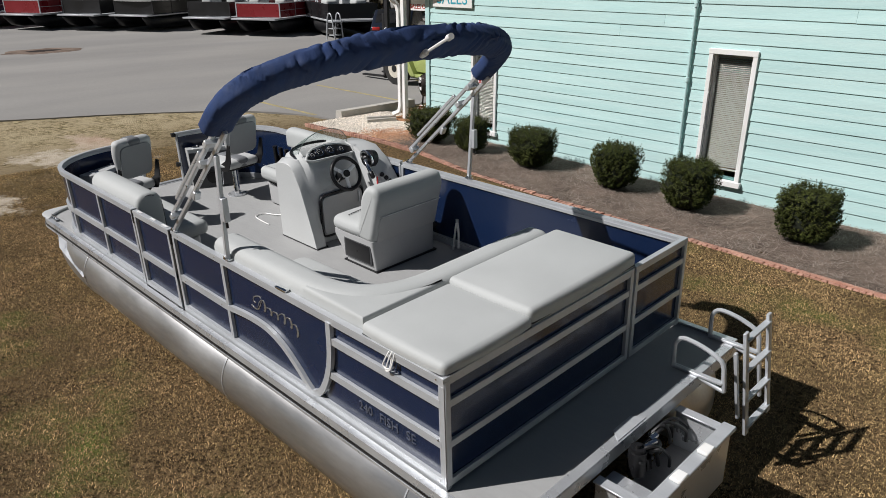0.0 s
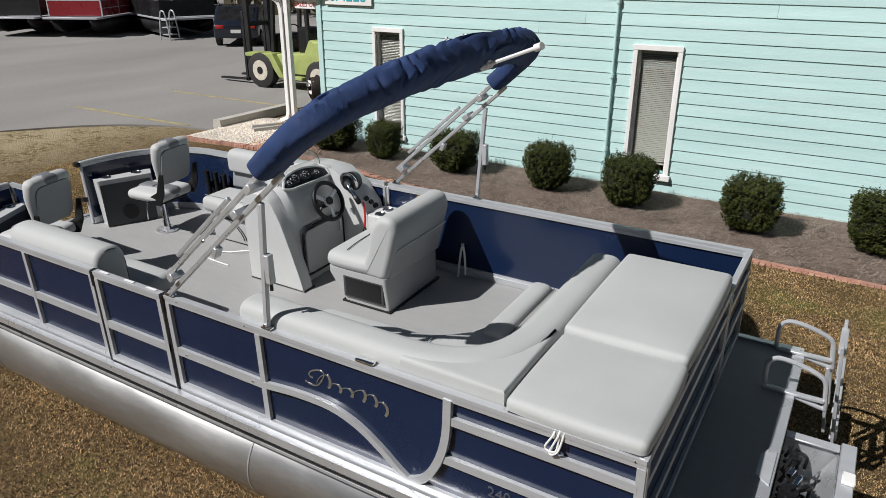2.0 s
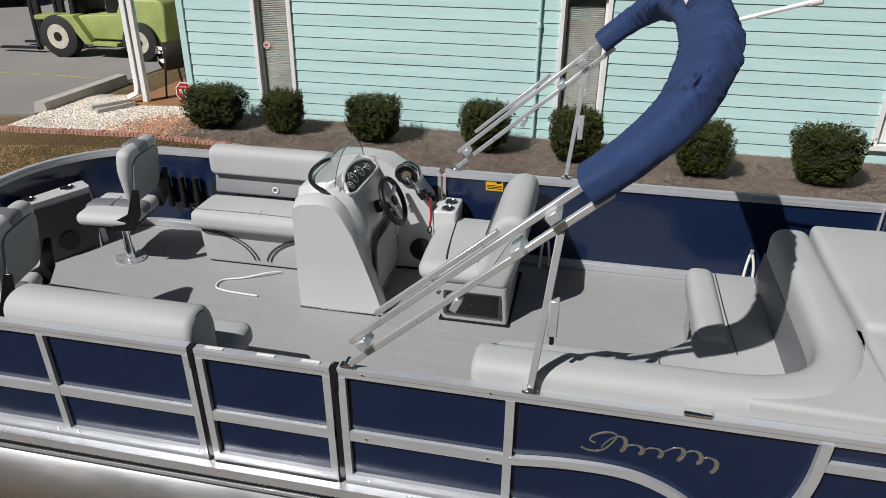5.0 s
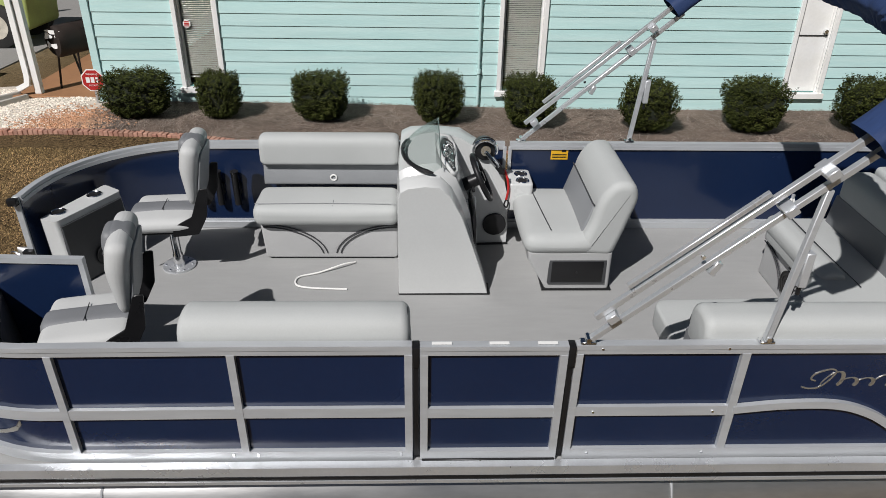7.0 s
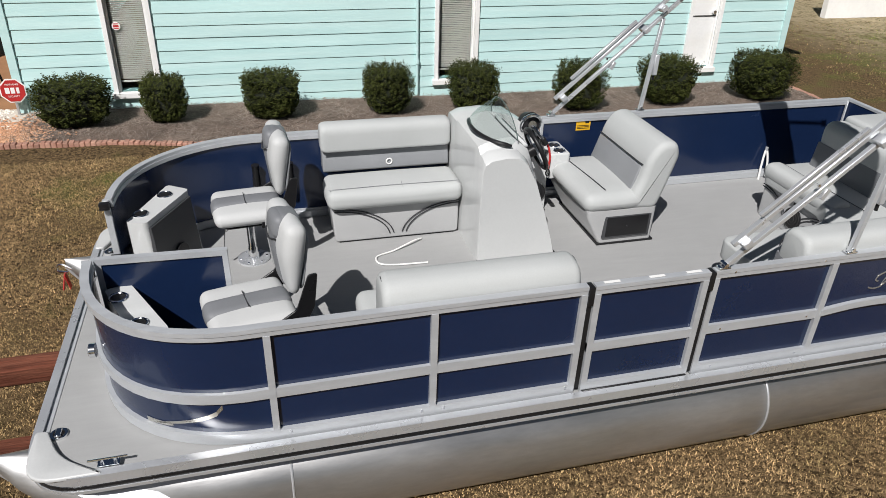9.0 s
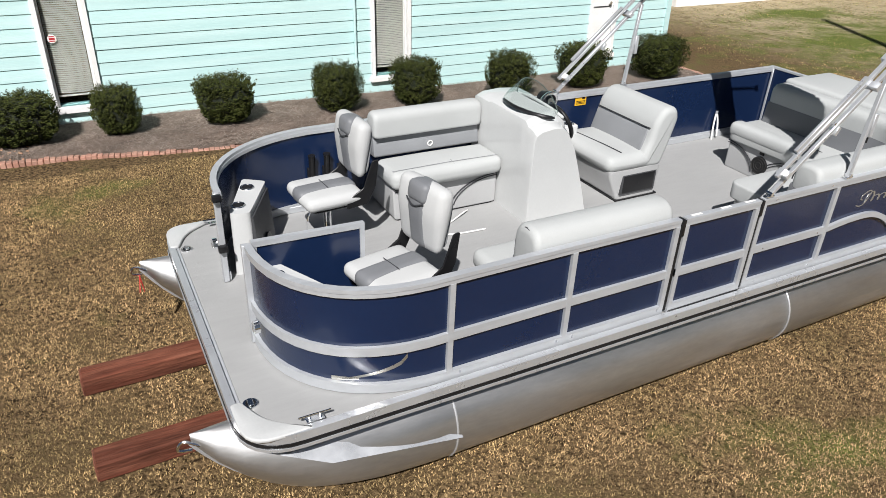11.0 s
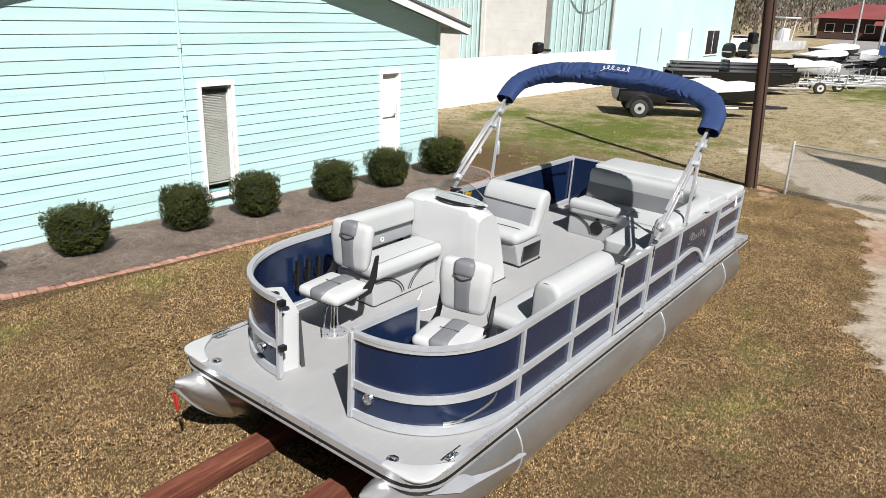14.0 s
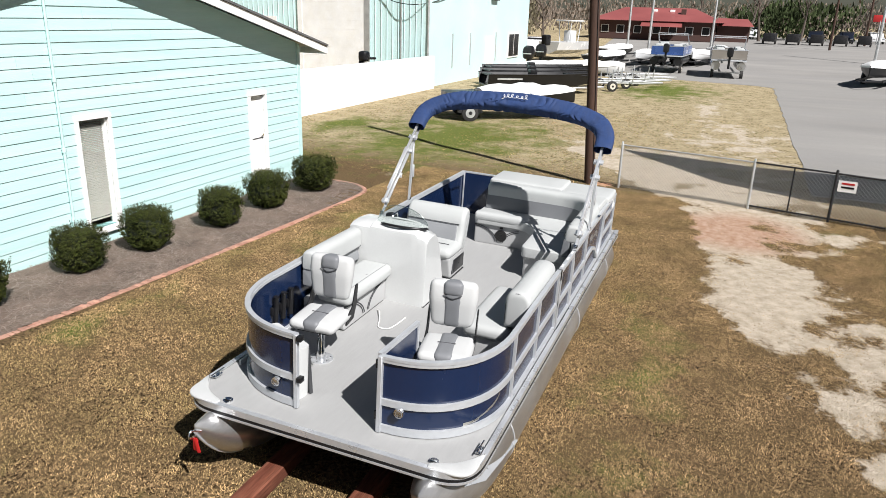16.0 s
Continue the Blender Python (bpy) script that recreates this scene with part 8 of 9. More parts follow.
def jon_boat(at, turn, z, label):
    """A flat black aluminium fishing hull, open on top."""
    b = thing("jon_boat", label, "boat", (at[0], at[1], z), "stacked hulls", aboard=False, turn=turn)
    secs = []
    for i in range(13):
        s = i / 12
        u = -3.2 + 6.4 * s
        w = 1.0 - 0.62 * max(s - 0.55, 0) ** 1.6 * 3
        low = 0.34 * max(s - 0.70, 0) ** 1.6 * 5
        top = 0.62 + 0.10 * s ** 3
        secs.append([(u, -w, top), (u, -w * 0.97, top - 0.07), (u, -w * 0.93, 0.30 + low * 0.6), (u, -w * 0.78, low), (u, w * 0.78, low), (u, w * 0.93, 0.30 + low * 0.6), (u, w * 0.97, top - 0.07), (u, w, top),
                     (u, w - 0.10, top), (u, w * 0.74, low + 0.08), (u, -w * 0.74, low + 0.08), (u, -w + 0.10, top)])
    part("hull", loft(secs), HULL_BLACK, b, "black aluminium hull", smooth=30)
    for y in (-1, 1):
        part("gunwale", tube([(u, y * (1.005 - 0.62 * max((u + 3.2) / 6.4 - 0.55, 0) ** 1.6 * 3), 0.635 + 0.10 * ((u + 3.2) / 6.4) ** 3) for u in (-3.2, -1.6, 0, 1.0, 2.0, 2.7, 3.2)], 0.022, seg=6), STEEL_DARK, b, "worn gunwale")
    for u, h in ((-3.1, 0.60), (-1.5, 0.50), (0.0, 0.52), (1.7, 0.63)):
        part("thwart", box((u, -0.84 + 0.12 * (u > 1), h - 0.06), (u + (1.0 if u > 1 else 0.42), 0.84 - 0.12 * (u > 1), h), 0.01, 1), STEEL_DARK, b)
    part("seat", box((-0.6, -0.25, 0.5), (-0.2, 0.25, 0.86), 0.05), BLACK, b)
    part("print_bar", box((-2.7, -0.975, 0.36), (-1.3, -0.948, 0.44)), GALV, b)
    fr = bmesh.new()
    for yy in (-0.55, 0.55):
        tube([(-2.9, yy, -0.08), (2.0, yy, -0.08), (3.9, 0, -0.08)], 0.055, fr, 6)
    for u in (-2.5, -1.0, 0.8):
        tube([(u, -0.9, -0.08), (u, 0.9, -0.08)], 0.045, fr, 6)
    tube([(3.3, 0, -0.08), (3.25, 0, 0.45)], 0.04, fr, 6)
    part("trailer_frame", fr, GALV, b, "galvanised trailer frame")
    for yy in (-1.05, 1.05):
        wheel_of("wheel", (-1.1, yy, 0.31 - z), 0.31, 0.2, (0, 1, 0), b, RIM_WHITE)
    return b


for k in range(3):
    jon_boat((26.36 + k * 2.1, 10.65 + k * 0.62), -55, 0.42 + 0.06 * k, "black aluminium fishing hull on a galvanised trailer")
for k, (x, y) in enumerate(((31.2, 7.0), (33.6, 6.6), (36.2, 6.4), (38.6, 7.0))):
    t = thing("boat_trailer", "empty galvanised boat trailer", "trailer", (x, y, 0), "empty trailers", aboard=False, turn=-58 + 3 * k)
    fr = bmesh.new()
    for yy in (-0.6, 0.6):
        tube([(-2.2, yy, 0.45), (1.2, yy, 0.45), (2.8, 0, 0.45)], 0.05, fr, 6)
    for u in (-1.9, -0.8, 0.5):
        tube([(u, -0.9, 0.45), (u, 0.9, 0.45)], 0.04, fr, 6)
        for yy in (-0.8, 0.8):
            tube([(u, yy, 0.45), (u, yy * 1.1, 1.0)], 0.03, fr, 5)
    part("frame", fr, GALV, t)
    for yy in (-0.95, 0.95):
        wheel_of("wheel", (-0.8, yy, 0.30), 0.30, 0.2, (0, 1, 0), t, RIM_WHITE)
display_boat((50.6, 5.66, rise(50.6)), -3, HULL_BLUE, 6.4, None, True, "blue and white pontoon boat on a trailer")
display_boat((48.4, 1.3, rise(48.4)), 3, HULL_TAN, 6.4, None, True, "taupe pontoon boat on a trailer")
bay = thing("bay_boat", "white centre-console boat with a hard top", "boat", (56.0, 15.4, rise(56.0)), "stored boats", aboard=False, turn=-22)
part("hull", loft([[(u, -w, 1.7), (u, -w * 0.8, 1.0), (u, 0, k), (u, w * 0.8, 1.0), (u, w, 1.7)] for u, w, k in ((-3.3, 1.15, 0.6), (0, 1.2, 0.6), (2.0, 0.9, 0.7), (3.4, 0.1, 1.4))]), HULL_WHITE, bay)
part("hard_top", box((-1.2, -0.9, 3.5), (0.9, 0.9, 3.62), 0.05), HULL_WHITE, bay)
for u in (-0.9, 0.6):
    for y in (-0.7, 0.7):
        part("top_post", tube([(u, y * 0.7, 1.7), (u, y, 3.5)], 0.04, seg=6), HULL_WHITE, bay)
part("console", box((-0.4, -0.45, 1.5), (0.4, 0.45, 2.7), 0.08), HULL_WHITE, bay)
part("outboard", cushion((-4.1, -0.3, 1.4), (-3.4, 0.3, 2.3), 0.12, 0.03, 3), BLACK, bay, "black outboard motor")
for x, y in ((41.6, 15.4), (45.8, 15.5)):
    ob = thing("outboard_motor", "large black outboard motor standing by the warehouse", "motor", (x, y, 0), aboard=False)
    part("cowl", loft([[(x + a * c, y + b * c, z) for a, b in ((-0.50, -0.30), (-0.35, -0.40), (0.25, -0.40), (0.45, -0.2), (0.45, 0.2), (0.25, 0.40), (-0.35, 0.40), (-0.50, 0.30))] for z, c in ((0.95, 0.75), (1.1, 0.95), (1.5, 1.0), (1.8, 0.85), (1.92, 0.5))]), BLACK, ob)
    part("cowl_band", box((x - 0.52, y - 0.32, 1.30), (x - 0.40, y + 0.32, 1.38), 0.02), GALV, ob, "pale stripe")
    part("leg", box((x - 0.15, y - 0.1, 0.0), (x + 0.15, y + 0.1, 1.0), 0.03), BLACK, ob)
for k, (x, y, tn) in enumerate(((52.0, 11.0, -20), (55.5, 8.0, -15), (58.0, 5.0, -10), (57.5, 3.6, -12), (60.0, 11.5, -20), (63.0, 2.2, 5))):
    covered_runabout((x, y, rise(x)), tn + 180 * (k % 2), "covered boat on a trailer in the far rows", 5.8 + 0.3 * (k % 3), HULL_WHITE if k % 2 else HULL_BLACK)
car((59.5, 19.6, rise(59.5)), 190, CAR_WHITE, "white car parked beyond the warehouse", 1.75, 4.7)
car((112.0, -1.0, 1.7), 190, CAR_WHITE, "white pickup parked across the lot", 1.8, 5.4)
for k, (x, y, p) in enumerate(((104, -9.5, CAR_DARK), (106, -13.5, CAR_DARK), (112, -18.0, CAR_WHITE))):
    car((x, y, 1.7), 170 + 8 * k, p, "car parked across the lot", 1.6, 4.8)
for k in range(5):
    y = -3.0 - 2.7 * k
    covered = thing("dark_trailer", "small dark machine parked in a far row", "trailer", (88.0 + 0.6 * k, y, rise(88.0)), "far row", aboard=False, turn=170)
    part("body", box((-1.0, -0.7, 0.3), (1.0, 0.7, 1.3), 0.08), STEEL_DARK, covered)
    for yy in (-0.7, 0.7):
        part("wheel", disc((0.3, yy, 0.3), (0, 1, 0), 0.3, 0.2, seg=14), RUBBER, covered)
big = covered_runabout((47.0, -9.2, 0.0), 160, "large covered boat on a trailer by the drive", 7.6, HULL_BLACK)
big.scale = (1.15, 1.3, 1.3)

# ---- red-roofed house, far poles, trees ----
hs = thing("red_roof_house", "long brick house with a red metal roof", "house", (88, 10, 0), kind="structure", aboard=False)
hs.matrix_world = pose(88, 10, 1.66) @ Matrix.Diagonal((1, 1, 0.82, 1))
part("wall", box((86, 3.5, 0.0), (98, 18.5, 2.9)), BRICK_WALL, hs, "dark red brick wall", smooth=0)
rf = bmesh.new()
pts = [(85.2, 2.6, 2.8), (98.8, 2.6, 2.8), (98.8, 19.4, 2.8), (85.2, 19.4, 2.8)]
tops = [(91.5, 6.5, 4.9), (92.5, 6.5, 4.9), (92.5, 15.5, 4.9), (91.5, 15.5, 4.9)]
loft([pts, tops], rf)
part("roof", rf, RED_ROOF, hs, "red hipped metal roof", smooth=0)
part("wing_wall", box((89, -0.5, 0.0), (97, 3.4, 2.4)), BRICK_WALL, hs, smooth=0)
part("wing_roof", loft([[(88.4, -1.0, 2.4), (97.6, -1.0, 2.4), (97.6, 3.5, 2.4), (88.4, 3.5, 2.4)], [(92, -0.2, 3.5), (94, -0.2, 3.5), (94, 3.5, 3.6), (92, 3.5, 3.6)]]), RED_ROOF, hs, smooth=0)
part("porch_roof", loft([[(84.2, 7.5, 2.0), (86, 7.5, 2.0), (86, 12.5, 2.0), (84.2, 12.5, 2.0)], [(85.6, 7.5, 2.7), (86, 7.5, 2.7), (86, 12.5, 2.7), (85.6, 12.5, 2.7)]]), RED_ROOF, hs, smooth=0)
for y in (4.6, 6.6, 8.6, 10.6, 13.0, 15.2, 17.2):
    wd = part("window", box((85.94, y - 0.5, 0.9), (85.999, y + 0.5, 2.1)), WHITE_PAINT, hs, "small white-framed window", smooth=0)
    part("pane", box((85.92, y - 0.42, 0.98), (85.939, y + 0.42, 2.02)), BLACK, wd, smooth=0)
for y in (9.2, 11.4):
    part("roof_vent", box((89.6, y - 0.3, 4.0), (90.2, y + 0.3, 4.6), 0.05), WHITE_PAINT, hs)
part("chimney", box((88.5, 7.4, 3.0), (89.1, 8.0, 4.7)), BRICK_WALL, hs, smooth=0)
for x, y, h in ((72.0, 12.2, 7.5), (64.0, 9.0, 9.5), (74.0, 3.4, 9.5), (80.0, -9.0, 10.0), (66.0, -11.5, 9.5), (95.0, -14.5, 11.0)):
    g = rise(x)
    p = thing("lamp_pole", "tall grey pole beyond the yard", "pole", (x, y, 0), "far poles", aboard=False)
    part("shaft", tube([(x, y, g), (x, y, h + g)], [0.14, 0.09], seg=8), GALV if x < 75 else WOOD_POLE, p)
    part("arm", tube([(x, y - 0.7, h + g - 0.4), (x, y + 0.7, h + g - 0.4)], 0.05, seg=6), GALV, p)
sg = thing("road_sign", "small red and white road sign on a post", "sign", (100.0, -16.5, 0), aboard=False)
part("post", tube([(100, -16.5, 1.7), (100, -16.5, 4.9)], 0.07, seg=6), GALV, sg)
part("board", box((99.95, -17.4, 4.7), (100.05, -15.6, 5.6), 0.02), SIGN_RED, sg)


def bare_tree(at, high, seed, thin=1.0):
    """A leafless winter tree: tapered trunk, limbs and a haze of twigs."""
    r = random.Random(seed)
    t = thing("bare_tree", "leafless grey winter tree", "tree", at, "winter trees", aboard=False)
    base = Vector(at)
    bm, tw = bmesh.new(), bmesh.new()
    lean = Vector((r.uniform(-0.06, 0.06), r.uniform(-0.06, 0.06), 1))
    rad = 0.022 * high * thin

    def limb(p, d, length, rr, depth):
        n = 4
        pts = [p]
        for i in range(n):
            d = (d + Vector((r.uniform(-1, 1), r.uniform(-1, 1), r.uniform(-0.2, 0.6))) * 0.16).normalized()
            pts.append(pts[-1] + d * length / n)
        tube(pts, [rr * (1 - 0.75 * i / n) for i in range(n + 1)], bm if depth < 2 else tw, 6 if depth < 2 else 3, caps=False)
        if depth >= 3:
            return
        for k in range((7, 5, 4)[depth]):
            q = pts[1 + k % n] if depth else pts[min(2 + k // 2, n)]
            a = r.uniform(0, math.tau)
            dd = (d * 0.6 + Vector((math.cos(a), math.sin(a), r.uniform(0.1, 0.9))) * 0.8).normalized()
            limb(q, dd, length * r.uniform(0.42, 0.62), rr * 0.42, depth + 1)

    limb(base, lean.normalized(), high * 0.62, rad, 0)
    part("trunk", bm, BARK, t)
    part("twig_crown", tw, BARE, t, "grey twigs")
    return t


def copy_tree(src, places):
    for x, y, z, s, a in places:
        c = copy_thing(src, Matrix.Translation((x, y, z)) @ pose(0, 0, 0, 0, 0, a))
        c.scale = (s, s, s)


tr_a = bare_tree((52.0, 20.5, 0), 11.0, 21)
tr_b = bare_tree((99.0, -2.0, 1.7), 10.5, 22)
tr_c = bare_tree((-58.0, 34.0, 0), 11.0, 23)
rt = random.Random(8)
copy_tree(tr_a, [(62 + 3 * k + rt.uniform(-1, 1), 24 + rt.uniform(-1, 5), 0, rt.uniform(0.6, 1.0), 70 * k) for k in range(8)])
copy_tree(tr_b, [(104 + rt.uniform(-3, 6), 22 - 7.5 * k, 1.7, rt.uniform(0.7, 1.15), 50 * k) for k in range(9)])
copy_tree(tr_c, [(-74 + 5.5 * k, 16 + 4.2 * k + rt.uniform(-1.5, 3), 0, rt.uniform(0.7, 1.1), 43 * k) for k in range(9)])


def woods(name, line, high, count, mat, label, seed, wide=6.0):
    """A far belt of woods: many small upright tufts with an uneven top."""
    r = random.Random(seed)
    verts, faces = [], []
    pts = [Vector(p) for p in line]
    for _ in range(count):
        k = r.uniform(0, len(pts) - 1.001)
        p = pts[int(k)].lerp(pts[int(k) + 1], k - int(k)) + Vector((r.uniform(-wide, wide), r.uniform(-wide, wide), 0))
        h = high * (0.55 + 0.45 * noise.noise(Vector((p.x * 0.06, p.y * 0.06, seed))) + 0.2)
        z = h * r.random() ** 0.7
        s = r.uniform(0.25, 0.7) * (high / 8)
        a = r.uniform(0, math.tau)
        d = Vector((math.cos(a), math.sin(a), 0)) * s
        up = Vector((r.uniform(-0.3, 0.3), r.uniform(-0.3, 0.3), 1)) * s * r.uniform(0.8, 2.2)
        q = p + Vector((0, 0, max(z, 0.1) + rise(p.x)))
        n = len(verts)
        verts += [q - d * 0.35, q + d * 0.35, q + d * 0.2 + up * 0.7, q + up, q - d * 0.45 + up * 0.5]
        faces.append((n, n + 1, n + 2, n + 3, n + 4))
    me = bpy.data.meshes.new(name)
    me.from_pydata(verts, [], faces)
    me.materials.append(mat)
    return tagged(new(name, me), label, "woods", kind="stuff")


woods("far_woods_east", [(110, 60, 0), (118, 30, 0), (122, 0, 0), (118, -30, 0), (100, -70, 0)], 4.6, 12000, BARE, "leafless grey-brown woods beyond the lot", 1, 7)
woods("pines_east", [(112, -2, 0), (116, -6, 0), (120, -14, 0)], 6.5, 2600, PINE, "dark green pines beyond the lot", 2, 5)
woods("far_ridge", [(420, 300, 0), (460, 60, 0), (440, -260, 0)], 16.0, 9000, BARE, "hazy far wooded ridge", 3, 25)
woods("scrub_west", [(-92, -20, 0), (-72, 14, 0), (-55, 31, 0), (-34, 38, 0), (-14, 46, 0)], 9.0, 17000, SCRUB, "brown winter scrub behind the display boats", 4, 3.5)
woods("scrub_north", [(48, 24, 0), (64, 26, 0), (90, 30, 0)], 6.0, 6000, SCRUB, "brown winter scrub beyond the warehouse", 5, 3)


# ---- pieces: siding boards, edging bricks, turf ----
def siding():
    """Lapped boards, each its own object, cut short at the openings and the gable."""
    pitch, z, row = 0.1716, 0.174, 0
    r = random.Random(12)
    while True:
        z0, z1 = z + row * pitch, z + (row + 1) * pitch + 0.018
        lo_a = BX0 + 0.10 if z0 < EAVE_Z - 0.05 else BX0 + (z0 - EAVE_Z) / PITCH + 0.02
        lo_b = BX1 - 0.10 if z0 < EAVE_Z - 0.05 else BX1 - (z0 - EAVE_Z) / PITCH - 0.02
        hi_a = max(lo_a, BX0 + (z1 - EAVE_Z) / PITCH + 0.02)
        hi_b = min(lo_b, BX1 - (z1 - EAVE_Z) / PITCH - 0.02)
        if lo_b - lo_a < 0.5 or hi_b - hi_a < 0.1:
            break
        cuts = [(lo_a, lo_b)]
        for x0, x1, a, b in OPENINGS.values():
            if z1 > a - 0.03 and z0 < b + 0.02:
                cuts = [q for p in cuts for q in ((p[0], min(p[1], x0 + 0.005)), (max(p[0], x1 - 0.005), p[1])) if q[1] - q[0] > 0.03]
        done = []
        fills = [(x0 + 0.004, x1 - 0.004, b + 0.005, z1) for x0, x1, a, b in OPENINGS.values() if z0 < b + 0.02 and z1 > b + 0.03]
        fills += [(x0 + 0.004, x1 - 0.004, z0, a - 0.04) for x0, x1, a, b in OPENINGS.values() if z0 < a - 0.06 and z1 > a - 0.03]
        for a, b, c, d in fills:
            bm = bmesh.new()
            lap = lambda z: WALL_Y - 0.019 + 0.013 * (z - z0) / (z1 - z0)
            skin(bm, [[bm.verts.new((x, lap(z), z)) for x, z in ((a, c), (b, c), (b, d), (a, d))], [bm.verts.new((x, WALL_Y + 0.012, z)) for x, z in ((a, c), (b, c), (b, d), (a, d))]])
            part("siding_board", bm, SIDING, wall, smooth=0)
        for a, b in cuts:
            if b - a > 5.0:
                m = a + (b - a) * r.uniform(0.35, 0.65)
                done += [(a, m - 0.0015), (m + 0.0015, b)]
            else:
                done.append((a, b))
        for a, b in done:
            ta, tb = (hi_a if a == lo_a else a), (hi_b if b == lo_b else b)
            dz = r.uniform(-0.002, 0.002)
            bm = bmesh.new()
            y_lo, y_hi = WALL_Y - 0.019 - r.uniform(0, 0.003), WALL_Y - 0.006
            front = [(a, y_lo, z0 + dz), (b, y_lo, z0 + dz), (tb, y_hi, z1), (ta, y_hi, z1)]
            backs = [(a, WALL_Y + 0.012, z0 + dz), (b, WALL_Y + 0.012, z0 + dz), (tb, WALL_Y + 0.012, z1), (ta, WALL_Y + 0.012, z1)]
            skin(bm, [[bm.verts.new(p) for p in front], [bm.verts.new(p) for p in backs]])
            part("siding_board", bm, SIDING, wall, smooth=0)
        row += 1


siding()

# edging bricks, set on end along the bed
brick_me = to_mesh("brick", box((-0.030, -0.05, -0.10), (0.030, 0.05, 0.085), 0.006, 1), BRICK, 0)
edging = solo("brick_edging", ribbon([(p.x, p.y + 0.02) for p in EDGE], -0.02, 0.03, 0.0, 0.16), BRICK, "row of red edging bricks along the planting bed", "edging", kind="structure", smooth=0)
run, r_b = 0.0, random.Random(9)
placed = 0
for a, b in zip(EDGE, EDGE[1:]):
    seg_l = (b - a).length
    d = (b - a).normalized()
    while run < seg_l:
        p = a + d * run
        k = new("brick", brick_me)
        k.parent = edging
        k.location = (p.x, p.y, ground_z(p.x, p.y) + r_b.uniform(-0.008, 0.010) - 0.02 - 0.052 * smooth(-10.6, -7.5, p.x))
        k.rotation_euler = (r_b.uniform(-0.06, 0.06), r_b.uniform(-0.05, 0.05), math.atan2(d.y, d.x) + r_b.uniform(-0.05, 0.05))
        run += 0.066
        placed += 1
    run -= seg_l


def yard_grass():
    """Sparse, coarser tufts on the yard beyond the boat."""
    n = 110000
    rg = np.random.default_rng(14)
    x = rg.uniform(2.6, 20.0, n)
    y = np.where(rg.random(n) < 0.6, rg.uniform(3.6, 15.8, n), rg.uniform(-1.0, 9.0, n))
    lump = rg.random((140, 140))
    keep = rg.random(n) < lump[(x / 0.16).astype(int) % 140, ((y + 3) / 0.16).astype(int) % 140] ** 1.6 * 1.1
    keep &= ~((x < 4.4) & (y < 8.2)) & ~((y > 8.0) & (x < 3.2))
    x, y = x[keep], y[keep]
    keep = np.array([soil_zones(a, b)[0] for a, b in zip(x, y)]) < rg.random(len(x))
    x, y = x[keep], y[keep]
    n = len(x)
    z = np.array([ground_z(a, b) + bump_z(a, b) for a, b in zip(x, y)])
    ang, tall, wide = rg.uniform(0, math.tau, n), rg.uniform(0.010, 0.034, n), rg.uniform(0.005, 0.013, n)
    ca, sa = np.cos(ang), np.sin(ang)
    v = np.zeros((n, 3, 3))
    v[:, 0] = np.stack((x - sa * wide, y + ca * wide, z - 0.006), 1)
    v[:, 1] = np.stack((x + sa * wide, y - ca * wide, z - 0.006), 1)
    v[:, 2] = np.stack((x + ca * tall * 1.4, y + sa * tall * 1.4, z + tall), 1)
    fresh = rg.random(n) < np.clip(0.28 + 0.6 * np.exp(-((x - 10.0) / 5.0) ** 2 - ((y - 12.5) / 3.5) ** 2), 0, 1)
    blade_mesh(v[~fresh], BLADE, "sparse dry tufts of yard grass")
    blade_mesh(v[fresh], BLADE_GREEN, "fresh green tufts of yard grass")


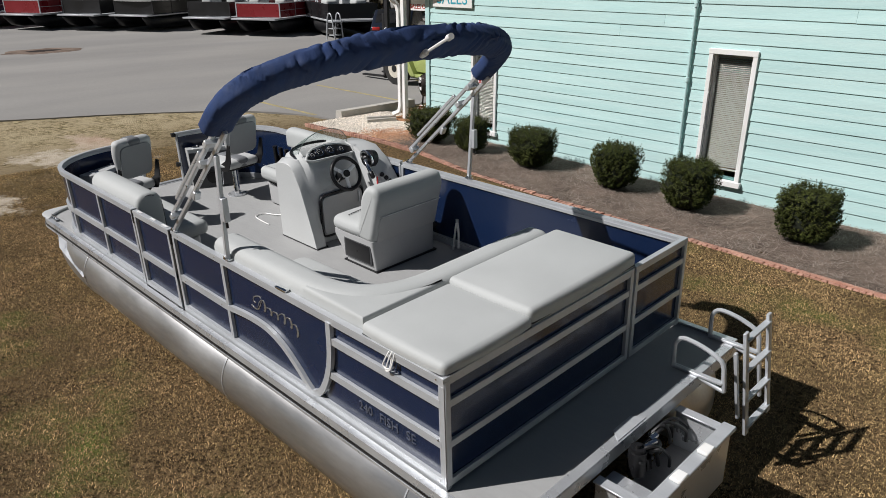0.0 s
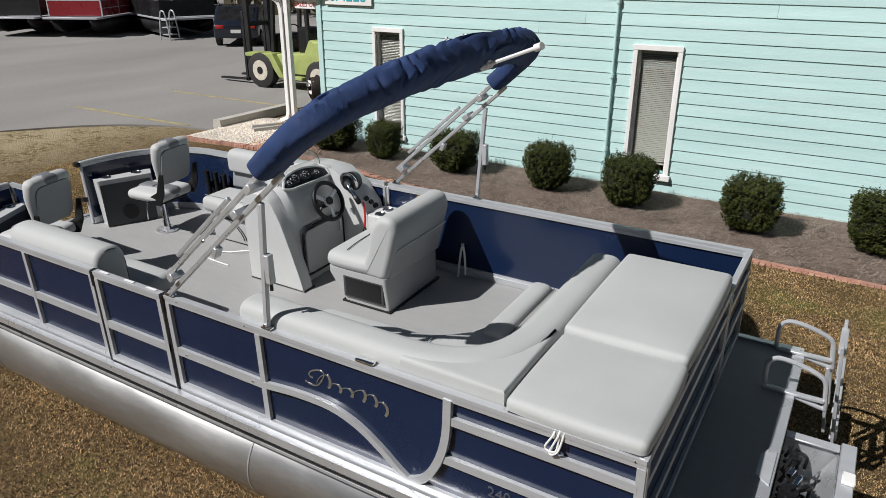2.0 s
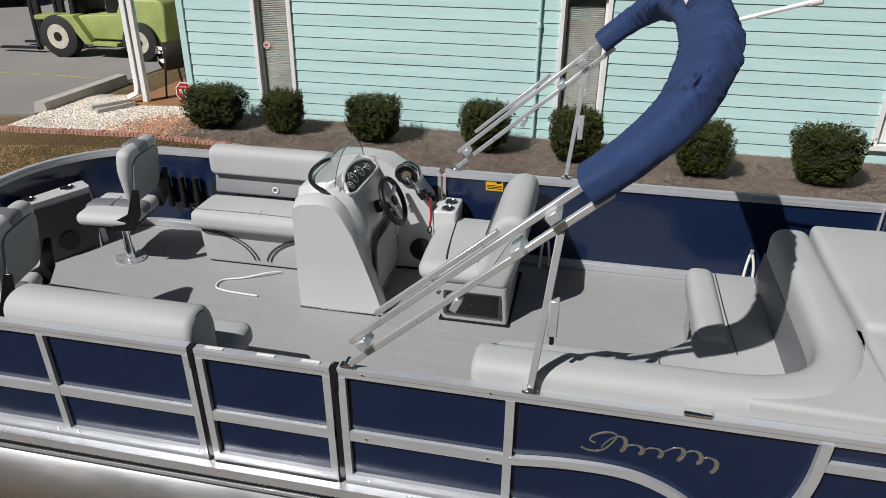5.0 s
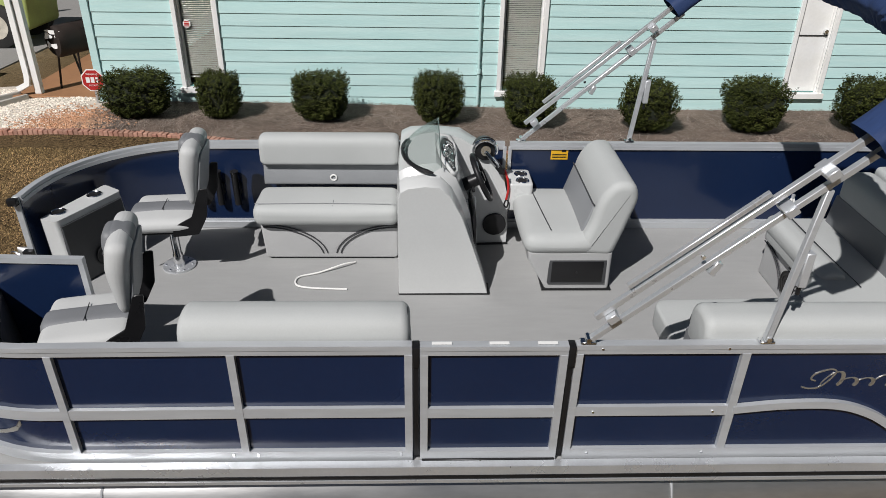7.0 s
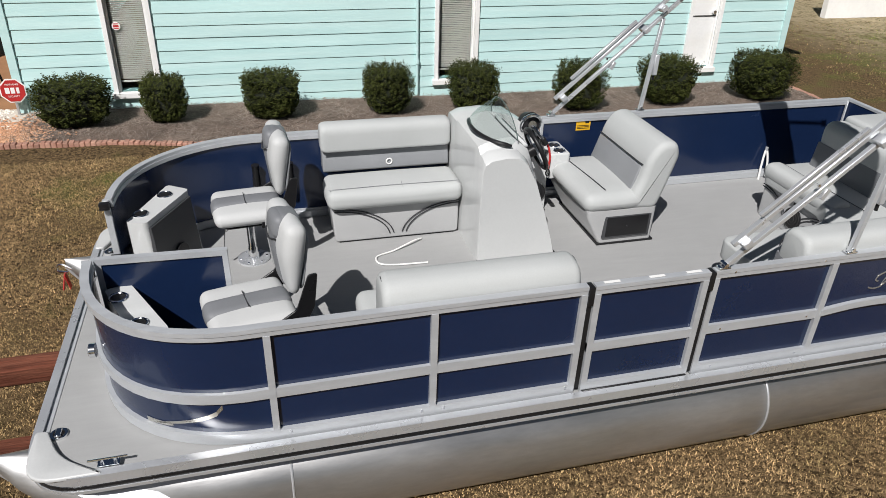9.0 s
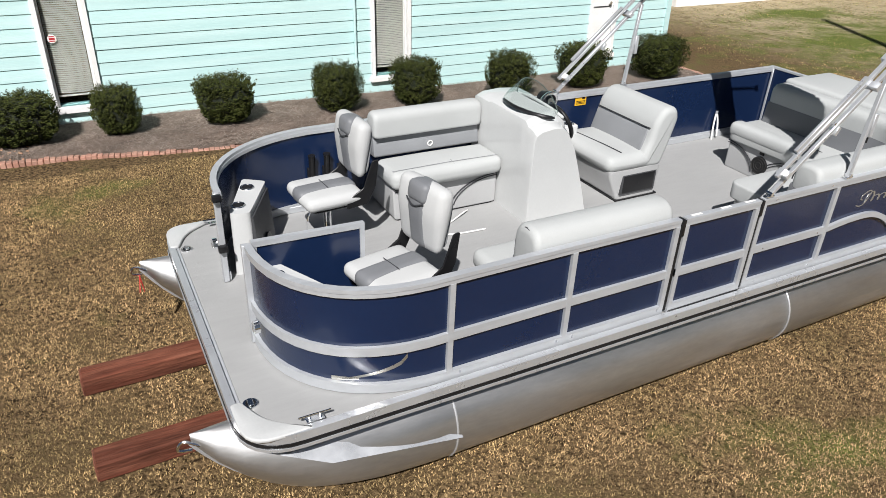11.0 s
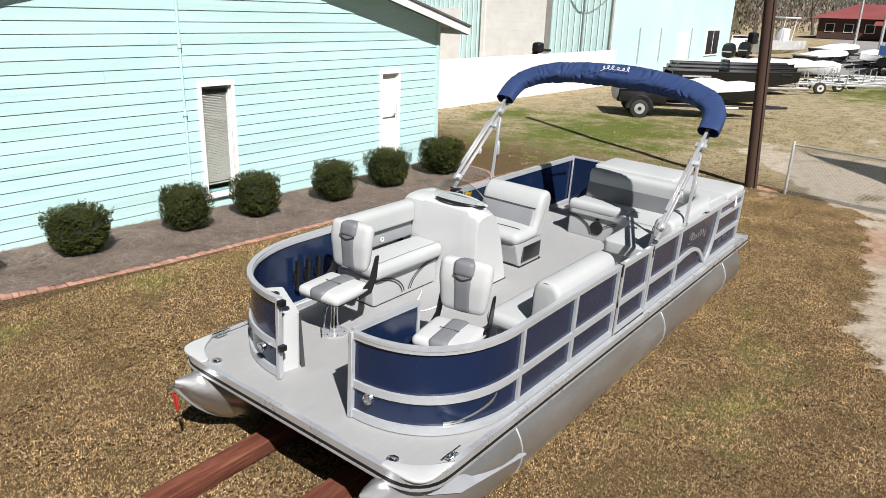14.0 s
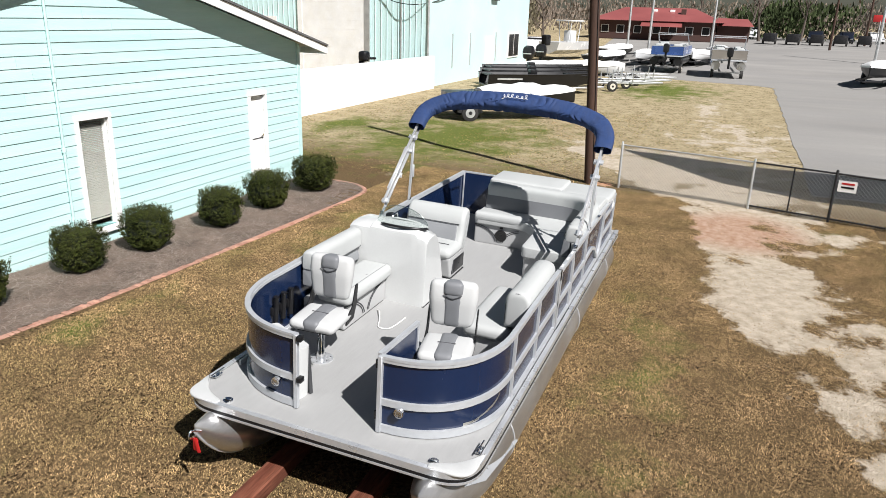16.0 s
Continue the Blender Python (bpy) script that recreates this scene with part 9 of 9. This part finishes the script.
def grass():
    """Short dry blades round the boat, thinning with distance and over bare soil."""
    n = 2300000
    rg = np.random.default_rng(4)
    x = rg.uniform(-13.5, 4.5, n)
    y = rg.uniform(-2.4, 8.2, n)
    under = (x > -8.2) & (x < -1.9) & (y > 2.7) & (y < 4.3)
    sx, sy = np.arange(-13.8, 4.9, 0.1), np.arange(-2.6, 8.5, 0.1)
    worn = np.array([[soil_zones(a, b)[0] for b in sy] for a in sx])
    bare = worn[np.round((x - sx[0]) / 0.1).astype(int), np.round((y - sy[0]) / 0.1).astype(int)]
    tuft = rg.random((420, 260))
    tone = tuft[((x + 13.6) / 0.045).astype(int) % 420, ((y + 2.6) / 0.045).astype(int) % 260]
    keep = ~under & (rg.random(n) < 0.30 + 0.95 * tone) & (rg.random(n) > np.clip(bare * 1.25 - 0.05, 0, 0.97))
    x, y = x[keep], y[keep]
    front = np.interp(x, [p.x for p in EDGE[:-25]], [p.y for p in EDGE[:-25]])
    ok = y < front - 0.06
    x, y = x[ok], y[ok]
    n = len(x)
    gx, gy = np.arange(-14.6, 5.7, 0.1), np.arange(-2.5, 8.4, 0.1)
    table = np.array([[ground_z(a, b) + bump_z(a, b) for b in gy] for a in gx])
    fx, fy = (x - gx[0]) / 0.1, (y - gy[0]) / 0.1
    ix, iy = fx.astype(int), fy.astype(int)
    fx, fy = fx - ix, fy - iy
    z = (table[ix, iy] * (1 - fx) + table[ix + 1, iy] * fx) * (1 - fy) + (table[ix, iy + 1] * (1 - fx) + table[ix + 1, iy + 1] * fx) * fy
    ang, tall, lean = rg.uniform(0, math.tau, n), rg.uniform(0.005, 0.017, n), rg.uniform(0.5, 2.0, n)
    ca, sa = np.cos(ang), np.sin(ang)
    wide = rg.uniform(0.0026, 0.0058, n)
    v = np.zeros((n, 3, 3))
    v[:, 0] = np.stack((x - sa * wide, y + ca * wide, z - 0.004), 1)
    v[:, 1] = np.stack((x + sa * wide, y - ca * wide, z - 0.004), 1)
    v[:, 2] = np.stack((x + ca * tall * lean, y + sa * tall * lean, z + tall), 1)
    # Straw zone; its eastward fade also puts the darker back-lit look into blade colour.
    pale = rg.random(n) < np.clip((2.3 - y) / 1.6, 0, 0.8) * np.clip((x + 12.5) / 3.0, 0, 1) * np.interp(x, [-4.8, -2.8], [1.0, 0.45])
    blade_mesh(v[~pale], BLADE, "short dry tan grass blades")
    blade_mesh(v[pale], BLADE_PALE, "pale straw-coloured grass blades")


def blade_mesh(blades, mat, label):
    k = len(blades)
    me = bpy.data.meshes.new("grass")
    me.vertices.add(k * 3)
    me.vertices.foreach_set("co", blades.ravel())
    me.loops.add(k * 3)
    me.loops.foreach_set("vertex_index", np.arange(k * 3))
    me.polygons.add(k)
    me.polygons.foreach_set("loop_start", np.arange(0, k * 3, 3))
    me.update(calc_edges=True)
    me.materials.append(mat)
    tagged(new("grass", me), label, "grass", kind="stuff")


grass()
yard_grass()
